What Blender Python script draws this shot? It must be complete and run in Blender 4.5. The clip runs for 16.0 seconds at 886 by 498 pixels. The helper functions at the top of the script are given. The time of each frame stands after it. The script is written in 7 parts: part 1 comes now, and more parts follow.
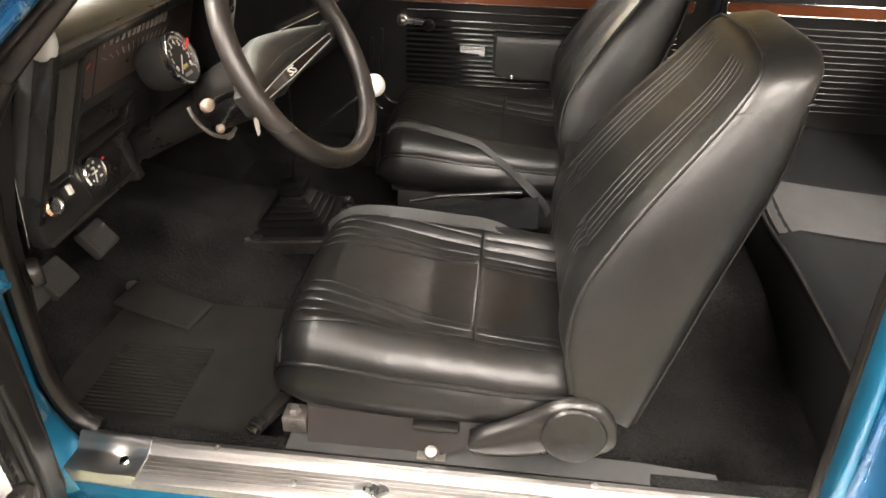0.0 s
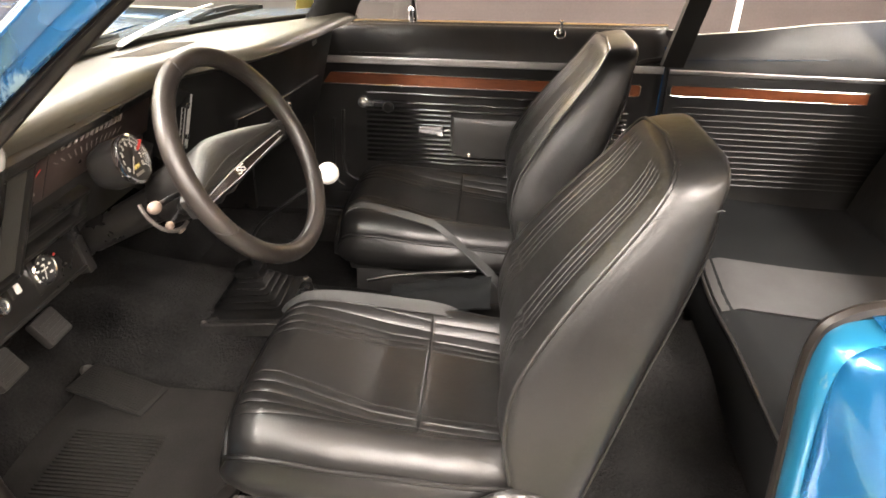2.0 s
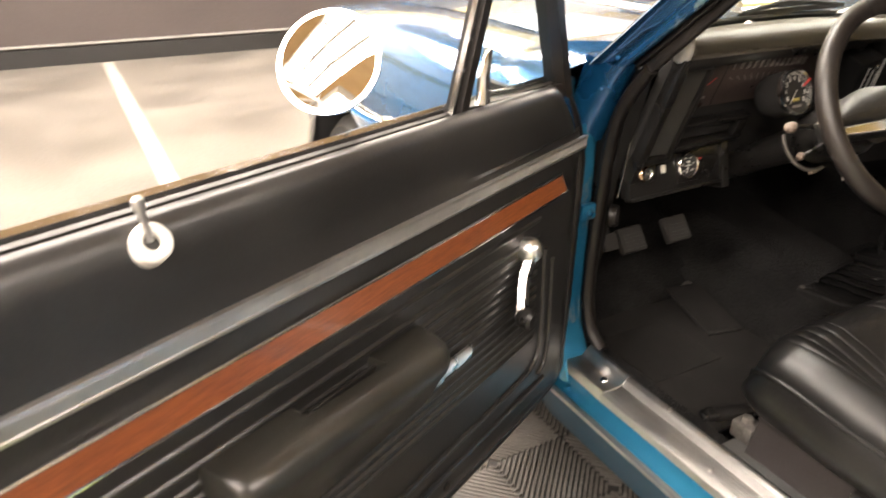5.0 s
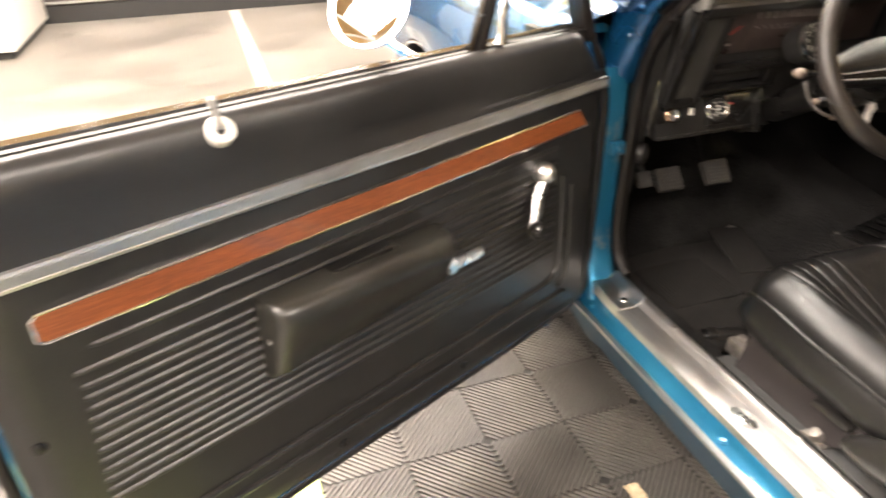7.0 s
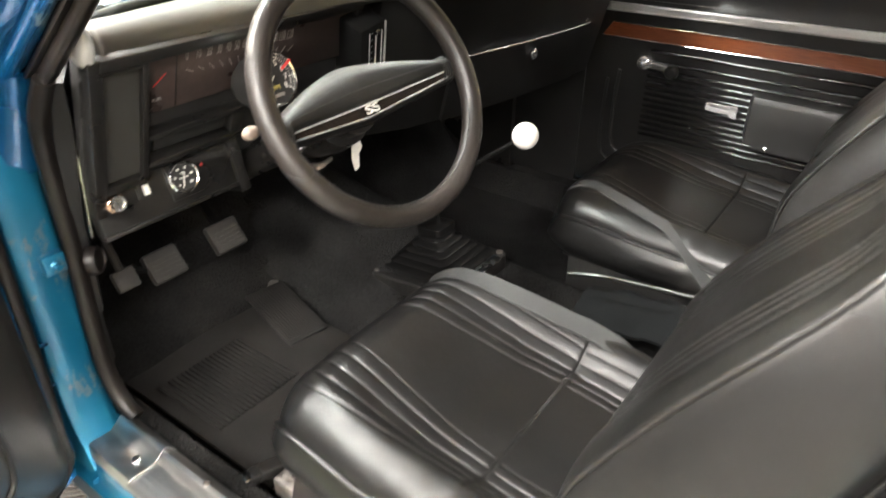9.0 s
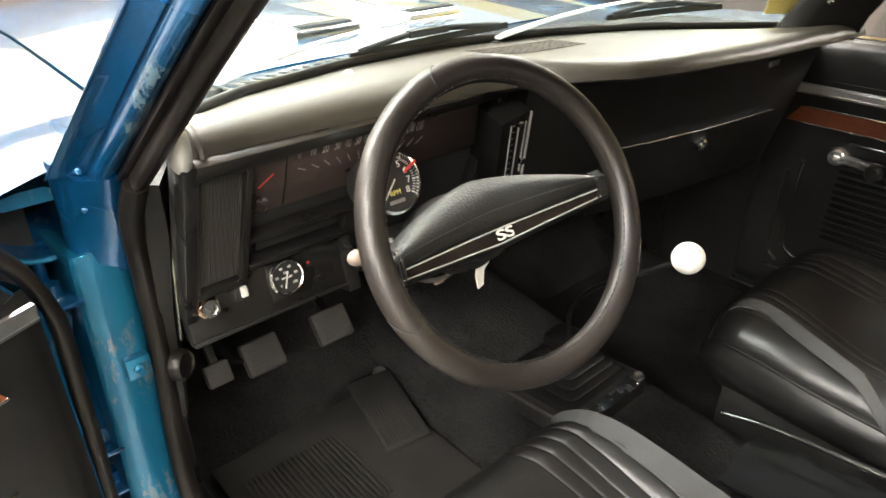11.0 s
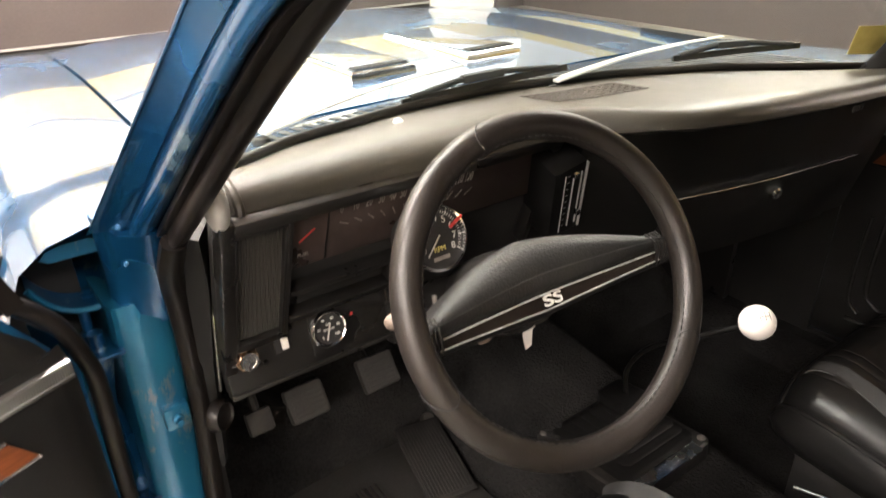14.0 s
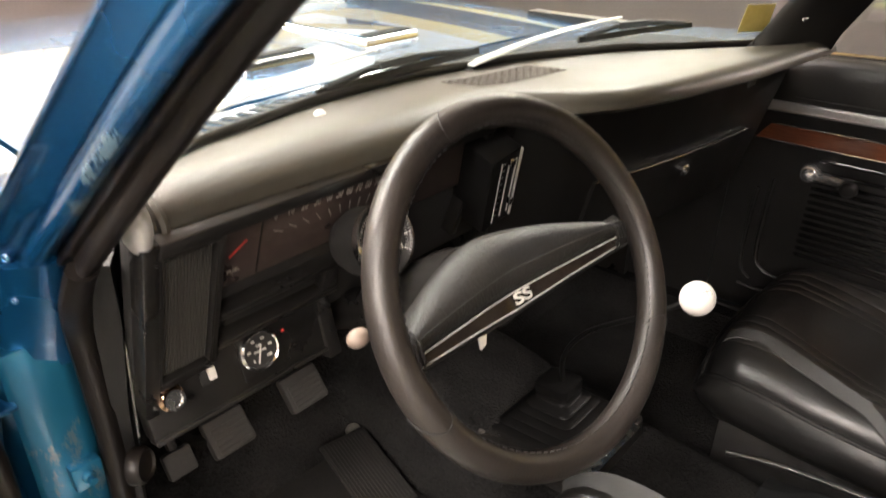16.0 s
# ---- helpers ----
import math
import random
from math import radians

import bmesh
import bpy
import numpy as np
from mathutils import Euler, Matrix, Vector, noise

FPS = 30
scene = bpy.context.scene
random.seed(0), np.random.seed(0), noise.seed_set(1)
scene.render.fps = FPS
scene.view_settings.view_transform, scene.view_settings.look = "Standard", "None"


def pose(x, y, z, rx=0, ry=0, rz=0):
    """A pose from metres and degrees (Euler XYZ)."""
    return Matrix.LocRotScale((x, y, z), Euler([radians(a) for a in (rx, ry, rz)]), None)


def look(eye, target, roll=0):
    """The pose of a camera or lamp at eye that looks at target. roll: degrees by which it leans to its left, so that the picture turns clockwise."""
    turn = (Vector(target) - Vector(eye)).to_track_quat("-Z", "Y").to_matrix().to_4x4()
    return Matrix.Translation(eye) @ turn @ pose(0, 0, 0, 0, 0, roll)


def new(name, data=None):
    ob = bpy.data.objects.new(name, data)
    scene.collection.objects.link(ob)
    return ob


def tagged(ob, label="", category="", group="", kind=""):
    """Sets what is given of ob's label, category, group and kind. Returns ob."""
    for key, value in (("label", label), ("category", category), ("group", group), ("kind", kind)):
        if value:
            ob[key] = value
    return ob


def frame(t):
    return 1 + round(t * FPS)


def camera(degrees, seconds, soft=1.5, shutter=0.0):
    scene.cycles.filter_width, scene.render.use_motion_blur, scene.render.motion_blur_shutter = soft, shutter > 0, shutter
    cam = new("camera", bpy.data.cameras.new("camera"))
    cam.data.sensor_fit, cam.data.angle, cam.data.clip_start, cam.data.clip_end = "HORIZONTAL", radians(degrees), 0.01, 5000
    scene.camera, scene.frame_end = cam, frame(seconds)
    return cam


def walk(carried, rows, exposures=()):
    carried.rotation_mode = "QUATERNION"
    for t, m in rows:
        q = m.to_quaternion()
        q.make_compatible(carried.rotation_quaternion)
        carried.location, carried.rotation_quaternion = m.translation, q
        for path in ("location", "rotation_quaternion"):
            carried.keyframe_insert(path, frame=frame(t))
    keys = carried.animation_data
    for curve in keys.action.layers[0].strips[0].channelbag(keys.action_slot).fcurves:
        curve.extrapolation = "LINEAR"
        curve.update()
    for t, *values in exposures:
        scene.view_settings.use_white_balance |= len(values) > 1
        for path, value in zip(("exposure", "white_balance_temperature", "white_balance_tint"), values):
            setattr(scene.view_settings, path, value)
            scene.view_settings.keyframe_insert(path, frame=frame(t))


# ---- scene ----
cam = camera(66.4, 16.0, shutter=0.6)
PATH = [
    (0, (0.132, 0.041, 1.268), (-0.012, 1.728, 0.204), 1.8),
    (0.5, (0.143, 0.05, 1.301), (0.015, 1.741, 0.24), 1.8),
    (1, (0.162, 0.053, 1.33), (0.062, 1.773, 0.314), 2.0),
    (1.5, (0.176, 0.05, 1.333), (0.081, 1.805, 0.38), 2.1),
    (2, (0.195, 0.045, 1.347), (0.098, 1.816, 0.423), 2.1),
    (2.5, (0.267, 0.054, 1.379), (0.043, 1.826, 0.479), 2.4),
    (3, (0.338, 0.093, 1.384), (-0.214, 1.817, 0.533), 2.1),
    (3.5, (0.369, 0.085, 1.359), (-0.605, 1.631, 0.546), 0.9),
    (4, (0.347, 0.059, 1.274), (-0.941, 1.386, 0.512), 0.4),
    (4.5, (0.309, -0.064, 1.198), (-1.153, 1.072, 0.44), 1.0),
    (4.7, (0.342, -0.1, 1.206), (-1.179, 0.92, 0.403), 0.6),
    (6.8, (0.697, -0.097, 1.238), (-0.982, 0.404, 0.273), -1.3),
    (7, (0.69, -0.064, 1.248), (-0.968, 0.48, 0.271), -1.5),
    (7.5, (0.641, 0.025, 1.24), (-0.833, 0.94, 0.245), -0.6),
    (8, (0.517, 0.133, 1.197), (-0.672, 1.389, 0.194), -0.5),
    (8.5, (0.454, 0.273, 1.186), (-0.565, 1.658, 0.165), -0.1),
    (9, (0.439, 0.424, 1.25), (-0.57, 1.808, 0.217), 0.3),
    (9.5, (0.397, 0.503, 1.286), (-0.681, 1.832, 0.252), 0.5),
    (10, (0.309, 0.543, 1.302), (-0.852, 1.829, 0.302), 0.2),
    (10.2, (0.277, 0.556, 1.298), (-0.909, 1.828, 0.31), 0.2),
    (12.3, (0.271, 0.665, 1.289), (-1.173, 1.672, 0.339), -0.6),
    (12.5, (0.275, 0.67, 1.286), (-1.175, 1.671, 0.341), -0.8),
    (13, (0.281, 0.668, 1.291), (-1.173, 1.668, 0.349), -0.8),
    (13.5, (0.277, 0.664, 1.294), (-1.179, 1.674, 0.366), -0.9),
    (14, (0.242, 0.663, 1.317), (-1.202, 1.703, 0.405), -1.2),
    (14.5, (0.192, 0.655, 1.345), (-1.132, 1.838, 0.425), -1.1),
    (15, (0.164, 0.633, 1.359), (-1.072, 1.903, 0.432), -1.0),
    (15.5, (0.146, 0.618, 1.362), (-1.042, 1.928, 0.427), -0.4),
    (16, (0.118, 0.632, 1.294), (-1.052, 1.955, 0.355), 0.2),
]
# seconds, stops, kelvin, tint: the camera's own exposure and white balance drift
LIGHTNESS = ((0.0, 0.36, 6500, 12), (1.0, 0.55, 6600, 13), (2.0, 0.82, 6550, 14), (3.0, 0.85, 6300, 12), (3.6, 0.22, 6300, 9), (4.5, -0.12, 6750, 14), (7.0, 0.15, 6700, 14), (8.0, 0.62, 6400, 10), (9.0, 0.82, 6100, 8), (9.5, 0.97, 5950, 4), (10.2, 0.86, 6000, 4), (12.3, 0.22, 6500, 13), (14.5, 0.1, 6550, 14), (16.0, 0.2, 6500, 14))
walk(cam, [(t, look(eye, target, roll)) for t, eye, target, roll in PATH], LIGHTNESS)

# ---- world and light ----
world = bpy.data.worlds.new("world")
scene.world = world
world.use_nodes = True
bg = world.node_tree.nodes["Background"]
bg.inputs["Color"].default_value = (0.9, 0.85, 0.8, 1)
bg.inputs["Strength"].default_value = 0.05
scene.view_settings.exposure = 0.0

LAMP_WARM = (1.0, 0.92, 0.84)


def area_lamp(name, x, y, z, sx, sy, power, colour=LAMP_WARM):
    data = bpy.data.lights.new(name, "AREA")
    data.shape, data.size, data.size_y, data.energy, data.color = "RECTANGLE", sx, sy, power, colour
    ob = new(name, data)
    ob.matrix_world = pose(x, y, z)
    return ob


# unseen lamps added under the ceiling, placed for the light and reflections they give
LAMPS = ((-5.6, -0.6), (-5.6, 3.6), (-2.3, -1.6), (-2.3, 0.9), (-2.8, 6.0), (0.4, -2.3), (2.7, 6.0), (3.3, 1.7), (3.4, -2.6), (1.9, -4.4), (-0.9, -6.4), (6.3, -6.3))
for lx, ly in LAMPS:
    area_lamp("ceiling_lamp", lx, ly, 3.70, 1.1, 2.5, 355)

# ---- materials ----
def material(name):
    m = bpy.data.materials.new(name)
    m.use_nodes = True
    nt = m.node_tree
    return m, nt, nt.nodes["Principled BSDF"]


def link(nt, a, b):
    nt.links.new(a, b)


def coords(nt, scale=(1, 1, 1)):
    tc = nt.nodes.new("ShaderNodeTexCoord")
    mp = nt.nodes.new("ShaderNodeMapping")
    mp.inputs["Scale"].default_value = scale
    link(nt, tc.outputs["Object"], mp.inputs["Vector"])
    return mp.outputs["Vector"]


def noise_tex(nt, vec, scale, detail=4, rough=0.55):
    n = nt.nodes.new("ShaderNodeTexNoise")
    n.inputs["Scale"].default_value = scale
    n.inputs["Detail"].default_value = detail
    n.inputs["Roughness"].default_value = rough
    link(nt, vec, n.inputs["Vector"])
    return n.outputs["Fac"]


def ramp(nt, fac, stops):
    r = nt.nodes.new("ShaderNodeValToRGB")
    e = r.color_ramp.elements
    while len(e) < len(stops):
        e.new(0.5)
    for k, (p, c) in zip(e, stops):
        k.position, k.color = p, (*c, 1) if len(c) == 3 else c
    link(nt, fac, r.inputs["Fac"])
    return r.outputs["Color"]


def spread(nt, fac, lo, hi):
    r = nt.nodes.new("ShaderNodeMapRange")
    r.inputs["From Min"].default_value, r.inputs["From Max"].default_value = 0.3, 0.7
    r.inputs["To Min"].default_value, r.inputs["To Max"].default_value = lo, hi
    link(nt, fac, r.inputs["Value"])
    return r.outputs["Result"]


def bump(nt, bsdf, height, strength, distance=0.001):
    b = nt.nodes.new("ShaderNodeBump")
    b.inputs["Strength"].default_value, b.inputs["Distance"].default_value = strength, distance
    link(nt, height, b.inputs["Height"])
    link(nt, b.outputs["Normal"], bsdf.inputs["Normal"])
    return b


def surface(name, dark, light, rough, metal=0.0, grain=300, patch=6, bump_strength=0.2, bump_distance=0.0006, coat=0.0, spec=0.5, stretch=(1, 1, 1), sheen=0.0, coat_rough=0.03, crease=0.0, crease_scale=40):
    """Colour that drifts between two tones at a large and a small scale, with drifting gloss and fine relief."""
    m, nt, b = material(name)
    v = coords(nt, stretch)
    big, small = noise_tex(nt, v, patch, 5), noise_tex(nt, v, grain, 3)
    mix = nt.nodes.new("ShaderNodeMath")
    mix.operation = "MULTIPLY_ADD"
    mix.inputs[1].default_value = 0.35
    link(nt, small, mix.inputs[0])
    sc = nt.nodes.new("ShaderNodeMath")
    sc.operation = "MULTIPLY"
    sc.inputs[1].default_value = 0.65
    link(nt, big, sc.inputs[0])
    link(nt, sc.outputs[0], mix.inputs[2])
    link(nt, ramp(nt, mix.outputs[0], [(0.32, dark), (0.68, light)]), b.inputs["Base Color"])
    link(nt, spread(nt, big, rough[0], rough[1]), b.inputs["Roughness"])
    b.inputs["Metallic"].default_value = metal
    b.inputs["Coat Weight"].default_value = coat
    b.inputs["Coat Roughness"].default_value = coat_rough
    b.inputs["Specular IOR Level"].default_value = spec
    b.inputs["Sheen Weight"].default_value = sheen
    if bump_strength:
        fine = bump(nt, b, small, bump_strength, bump_distance)
        if crease:
            broad = nt.nodes.new("ShaderNodeBump")
            broad.inputs["Strength"].default_value, broad.inputs["Distance"].default_value = crease, 0.003
            link(nt, noise_tex(nt, v, crease_scale, 3), broad.inputs["Height"])
            link(nt, broad.outputs["Normal"], fine.inputs["Normal"])
    return m


M = {}
M["vinyl"] = surface("black_vinyl", (0.011, 0.0108, 0.0104), (0.021, 0.0203, 0.0195), (0.30, 0.39), grain=260, patch=5, bump_strength=0.35, bump_distance=0.0005, spec=0.5, crease=0.15, crease_scale=20)
M["vinyl_seat"] = surface("black_seat_vinyl", (0.005, 0.005, 0.0048), (0.0115, 0.011, 0.0106), (0.32, 0.38), grain=300, patch=5, bump_strength=0.2, bump_distance=0.0004, spec=0.5, crease=0.35, crease_scale=26)
M["dashpad"] = surface("dash_pad_vinyl", (0.024, 0.0215, 0.0155), (0.038, 0.034, 0.025), (0.36, 0.46), grain=420, patch=6, bump_strength=0.7, bump_distance=0.0008, spec=0.75)
M["leather"] = surface("wheel_leather", (0.008, 0.0078, 0.0074), (0.017, 0.0163, 0.0155), (0.36, 0.46), grain=330, patch=8, bump_strength=1.0, bump_distance=0.0010, spec=0.32)
M["rim"] = surface("glossy_wheel_leather", (0.012, 0.0102, 0.0088), (0.023, 0.0188, 0.0165), (0.34, 0.44), grain=330, patch=8, bump_strength=0.5, bump_distance=0.0006, spec=0.5, crease=0.2, crease_scale=60)
M["bright"] = surface("bright_polished_metal", (0.82, 0.82, 0.81), (0.92, 0.92, 0.91), (0.22, 0.34), metal=1.0, grain=60, patch=18, bump_strength=0.04)
M["rib"] = surface("polished_vinyl_ribs", (0.010, 0.010, 0.010), (0.018, 0.0175, 0.017), (0.15, 0.22), grain=300, patch=5, bump_strength=0.06, bump_distance=0.0003, spec=1.0)
M["dark_vinyl"] = surface("dark_dash_vinyl", (0.005, 0.0048, 0.0046), (0.010, 0.0096, 0.0092), (0.36, 0.5), grain=300, patch=6, bump_strength=0.3, bump_distance=0.0005, spec=0.24)
M["armrest"] = surface("worn_armrest_vinyl", (0.011, 0.0106, 0.009), (0.022, 0.0212, 0.018), (0.28, 0.38), grain=260, patch=7, bump_strength=0.4, bump_distance=0.0006, spec=0.55, crease=0.2, crease_scale=30)
M["boot"] = surface("boot_rubber", (0.004, 0.004, 0.004), (0.008, 0.0078, 0.0075), (0.3, 0.42), grain=160, patch=12, bump_strength=0.1, spec=0.1)
M["cloth"] = surface("black_seat_cloth", (0.002, 0.0024, 0.0026), (0.008, 0.0088, 0.0092), (0.85, 0.95), grain=500, patch=6, bump_strength=0.6, bump_distance=0.0008, spec=0.15)
M["grey_plug"] = surface("pale_grey_plastic", (0.26, 0.255, 0.24), (0.34, 0.335, 0.315), (0.3, 0.42), grain=120, patch=12, bump_strength=0.1)
M["plastic"] = surface("black_plastic", (0.008, 0.0076, 0.0072), (0.016, 0.015, 0.014), (0.24, 0.36), grain=200, patch=8, bump_strength=0.1)
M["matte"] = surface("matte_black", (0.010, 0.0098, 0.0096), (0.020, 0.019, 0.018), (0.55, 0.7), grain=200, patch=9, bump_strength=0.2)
M["rubber"] = surface("black_rubber", (0.005, 0.004, 0.0036), (0.013, 0.0105, 0.009), (0.3, 0.44), grain=160, patch=12, bump_strength=0.2, spec=0.35)
M["carpet"] = surface("black_carpet", (0.0025, 0.0025, 0.0025), (0.024, 0.0232, 0.0226), (0.9, 1.0), grain=170, patch=7, bump_strength=1.0, bump_distance=0.006, spec=0.08)
M["mat"] = surface("rubber_floor_mat", (0.009, 0.0085, 0.008), (0.026, 0.0243, 0.0228), (0.7, 0.85), grain=300, patch=9, bump_strength=0.4, spec=0.2)
M["webbing"] = surface("grey_webbing", (0.030, 0.0315, 0.0312), (0.062, 0.0625, 0.062), (0.55, 0.7), grain=700, patch=14, bump_strength=0.6, bump_distance=0.0006, stretch=(1, 1, 1))
M["chrome"] = surface("chrome", (0.72, 0.72, 0.72), (0.86, 0.86, 0.86), (0.10, 0.2), metal=1.0, grain=90, patch=20, bump_strength=0.05)
M["alu"] = surface("sill_plate_aluminium", (0.40, 0.395, 0.385), (0.66, 0.65, 0.635), (0.36, 0.52), metal=1.0, grain=120, patch=9, bump_strength=0.15, stretch=(1, 14, 1))
M["satin"] = surface("satin_metal", (0.56, 0.56, 0.56), (0.7, 0.7, 0.69), (0.32, 0.42), metal=1.0, grain=60, patch=9, bump_strength=0.04)
M["yellow_wall"] = surface("yellow_painted_band", (0.62, 0.45, 0.12), (0.74, 0.56, 0.18), (0.5, 0.6), grain=30, patch=1.2, bump_strength=0.1)
M["darkchrome"] = surface("tarnished_chrome", (0.16, 0.155, 0.15), (0.4, 0.39, 0.38), (0.12, 0.3), metal=1.0, grain=80, patch=16, bump_strength=0.15)
M["steel"] = surface("dull_steel", (0.12, 0.11, 0.1), (0.3, 0.28, 0.26), (0.4, 0.6), metal=0.8, grain=140, patch=20, bump_strength=0.2)
M["white"] = surface("white_plastic", (0.72, 0.69, 0.63), (0.82, 0.79, 0.74), (0.25, 0.35), grain=60, patch=15, bump_strength=0.03, coat=0.3)
M["dull_steel"] = surface("dull_plated_steel", (0.02, 0.019, 0.018), (0.07, 0.067, 0.064), (0.34, 0.5), metal=0.7, grain=120, patch=14, bump_strength=0.1)
M["vent_slot"] = surface("brown_vent_slot", (0.03, 0.025, 0.02), (0.05, 0.042, 0.034), (0.6, 0.75), grain=200, patch=9, bump_strength=0.1, spec=0.3)
M["pedal"] = surface("worn_pedal_rubber", (0.010, 0.009, 0.008), (0.030, 0.027, 0.024), (0.65, 0.8), grain=150, patch=20, bump_strength=0.4)
M["cluster"] = surface("gauge_face", (0.03, 0.022, 0.020), (0.06, 0.044, 0.04), (0.25, 0.4), grain=100, patch=14, bump_strength=0.0)
M["grille"] = surface("speaker_grille", (0.03, 0.029, 0.026), (0.055, 0.053, 0.048), (0.5, 0.65), grain=300, patch=10, bump_strength=0.2)
M["paper"] = surface("tan_paper", (0.42, 0.32, 0.2), (0.55, 0.44, 0.3), (0.7, 0.85), grain=120, patch=30, bump_strength=0.1)
M["red"] = surface("red_paint", (0.45, 0.03, 0.03), (0.6, 0.06, 0.05), (0.35, 0.5), grain=80, patch=20, bump_strength=0.0)
M["print"] = surface("white_print", (0.5, 0.49, 0.46), (0.66, 0.65, 0.6), (0.4, 0.5), grain=80, patch=20, bump_strength=0.0)
M["dimprint"] = surface("faded_print", (0.17, 0.155, 0.145), (0.26, 0.24, 0.225), (0.4, 0.5), grain=80, patch=20, bump_strength=0.0)
M["yellowprint"] = surface("yellow_print", (0.5, 0.42, 0.1), (0.6, 0.5, 0.16), (0.4, 0.5), grain=80, patch=20, bump_strength=0.0)
M["sticker"] = surface("yellow_sticker", (0.62, 0.5, 0.12), (0.72, 0.6, 0.2), (0.5, 0.6), grain=80, patch=20, bump_strength=0.0)
M["green_edge"] = surface("yellow_green_edge", (0.6, 0.75, 0.2), (0.75, 0.88, 0.32), (0.45, 0.6), grain=80, patch=10, bump_strength=0.1)
M["tile"] = surface("grey_floor_tile", (0.062, 0.057, 0.051), (0.13, 0.119, 0.107), (0.32, 0.48), grain=90, patch=7, bump_strength=0.3)
M["tile_gap_shade"] = surface("shaded_tile_gap", (0.012, 0.011, 0.010), (0.03, 0.027, 0.024), (0.6, 0.8), grain=90, patch=9, bump_strength=0.2)
M["skirt"] = surface("brown_black_skirt_vinyl", (0.012, 0.0098, 0.0098), (0.024, 0.020, 0.020), (0.34, 0.46), grain=200, patch=9, bump_strength=0.2, spec=0.45)
M["wall"] = surface("dark_painted_wall", (0.056, 0.045, 0.042), (0.076, 0.062, 0.058), (0.6, 0.75), grain=40, patch=1.2, bump_strength=0.2, bump_distance=0.002)
M["wall_white"] = surface("white_painted_wall", (0.74, 0.72, 0.68), (0.82, 0.8, 0.77), (0.5, 0.65), grain=40, patch=1.5, bump_strength=0.2, bump_distance=0.002)
M["ceiling"] = surface("tan_boarded_ceiling", (0.46, 0.29, 0.12), (0.6, 0.41, 0.2), (0.6, 0.75), grain=30, patch=0.8, bump_strength=0.1, stretch=(1, 6, 1))
M["concrete"] = surface("polished_concrete", (0.085, 0.078, 0.068), (0.23, 0.214, 0.19), (0.3, 0.5), grain=60, patch=1.3, bump_strength=0.15, bump_distance=0.002)
M["paleline"] = surface("pale_floor_line", (0.36, 0.34, 0.3), (0.46, 0.435, 0.39), (0.4, 0.55), grain=50, patch=4, bump_strength=0.1)
M["tyre"] = surface("tyre_rubber", (0.012, 0.012, 0.012), (0.025, 0.024, 0.023), (0.6, 0.75), grain=120, patch=9, bump_strength=0.3)
M["cabinet"] = surface("white_cabinet", (0.66, 0.64, 0.6), (0.76, 0.74, 0.7), (0.4, 0.5), grain=50, patch=3, bump_strength=0.05)
M["stitch"] = surface("black_thread", (0.01, 0.01, 0.01), (0.03, 0.03, 0.03), (0.6, 0.7), grain=400, patch=30, bump_strength=0.2)


def blue_paint(name, dark, light, rough=(0.2, 0.3), wear=0.0, scuffs=0.0):
    """Metallic paint under lacquer; scuffs: share of the surface rubbed pale in streaks and spots."""
    m, nt, b = material(name)
    v = coords(nt)
    big, flake = noise_tex(nt, v, 3, 4), noise_tex(nt, v, 1800, 2)
    col = ramp(nt, big, [(0.3, dark), (0.7, light)])
    if scuffs:
        spots = noise_tex(nt, coords(nt, (1, 1, 0.35)), 42, 8, 0.72)
        where = noise_tex(nt, v, 7, 3)
        mul = nt.nodes.new("ShaderNodeMath")
        mul.operation = "MULTIPLY"
        link(nt, spots, mul.inputs[0])
        link(nt, where, mul.inputs[1])
        mask = ramp(nt, mul.outputs[0], [(0.36 - 0.1 * scuffs, (0, 0, 0)), (0.40 - 0.1 * scuffs, (1, 1, 1))])
        mx = nt.nodes.new("ShaderNodeMixRGB")
        link(nt, mask, mx.inputs["Fac"])
        link(nt, col, mx.inputs["Color1"])
        mx.inputs["Color2"].default_value = (0.16, 0.25, 0.31, 1)
        col = mx.outputs["Color"]
    link(nt, col, b.inputs["Base Color"])
    b.inputs["Metallic"].default_value = 0.55
    link(nt, spread(nt, big, rough[0], rough[1]), b.inputs["Roughness"])
    b.inputs["Coat Weight"].default_value = 1.0
    link(nt, spread(nt, noise_tex(nt, v, 14, 5), 0.03, 0.03 + wear), b.inputs["Coat Roughness"])
    bump(nt, b, flake, 0.05, 0.0002)
    return m


M["blue"] = blue_paint("blue_metallic_paint", (0.005, 0.075, 0.19), (0.009, 0.115, 0.27))
M["blue_jamb"] = blue_paint("worn_blue_jamb_paint", (0.010, 0.135, 0.265), (0.020, 0.21, 0.37), (0.28, 0.4), 0.12, 0.2)
M["blue_worn"] = blue_paint("scuffed_blue_paint", (0.004, 0.06, 0.16), (0.008, 0.10, 0.24), (0.22, 0.34), 0.15, 0.3)


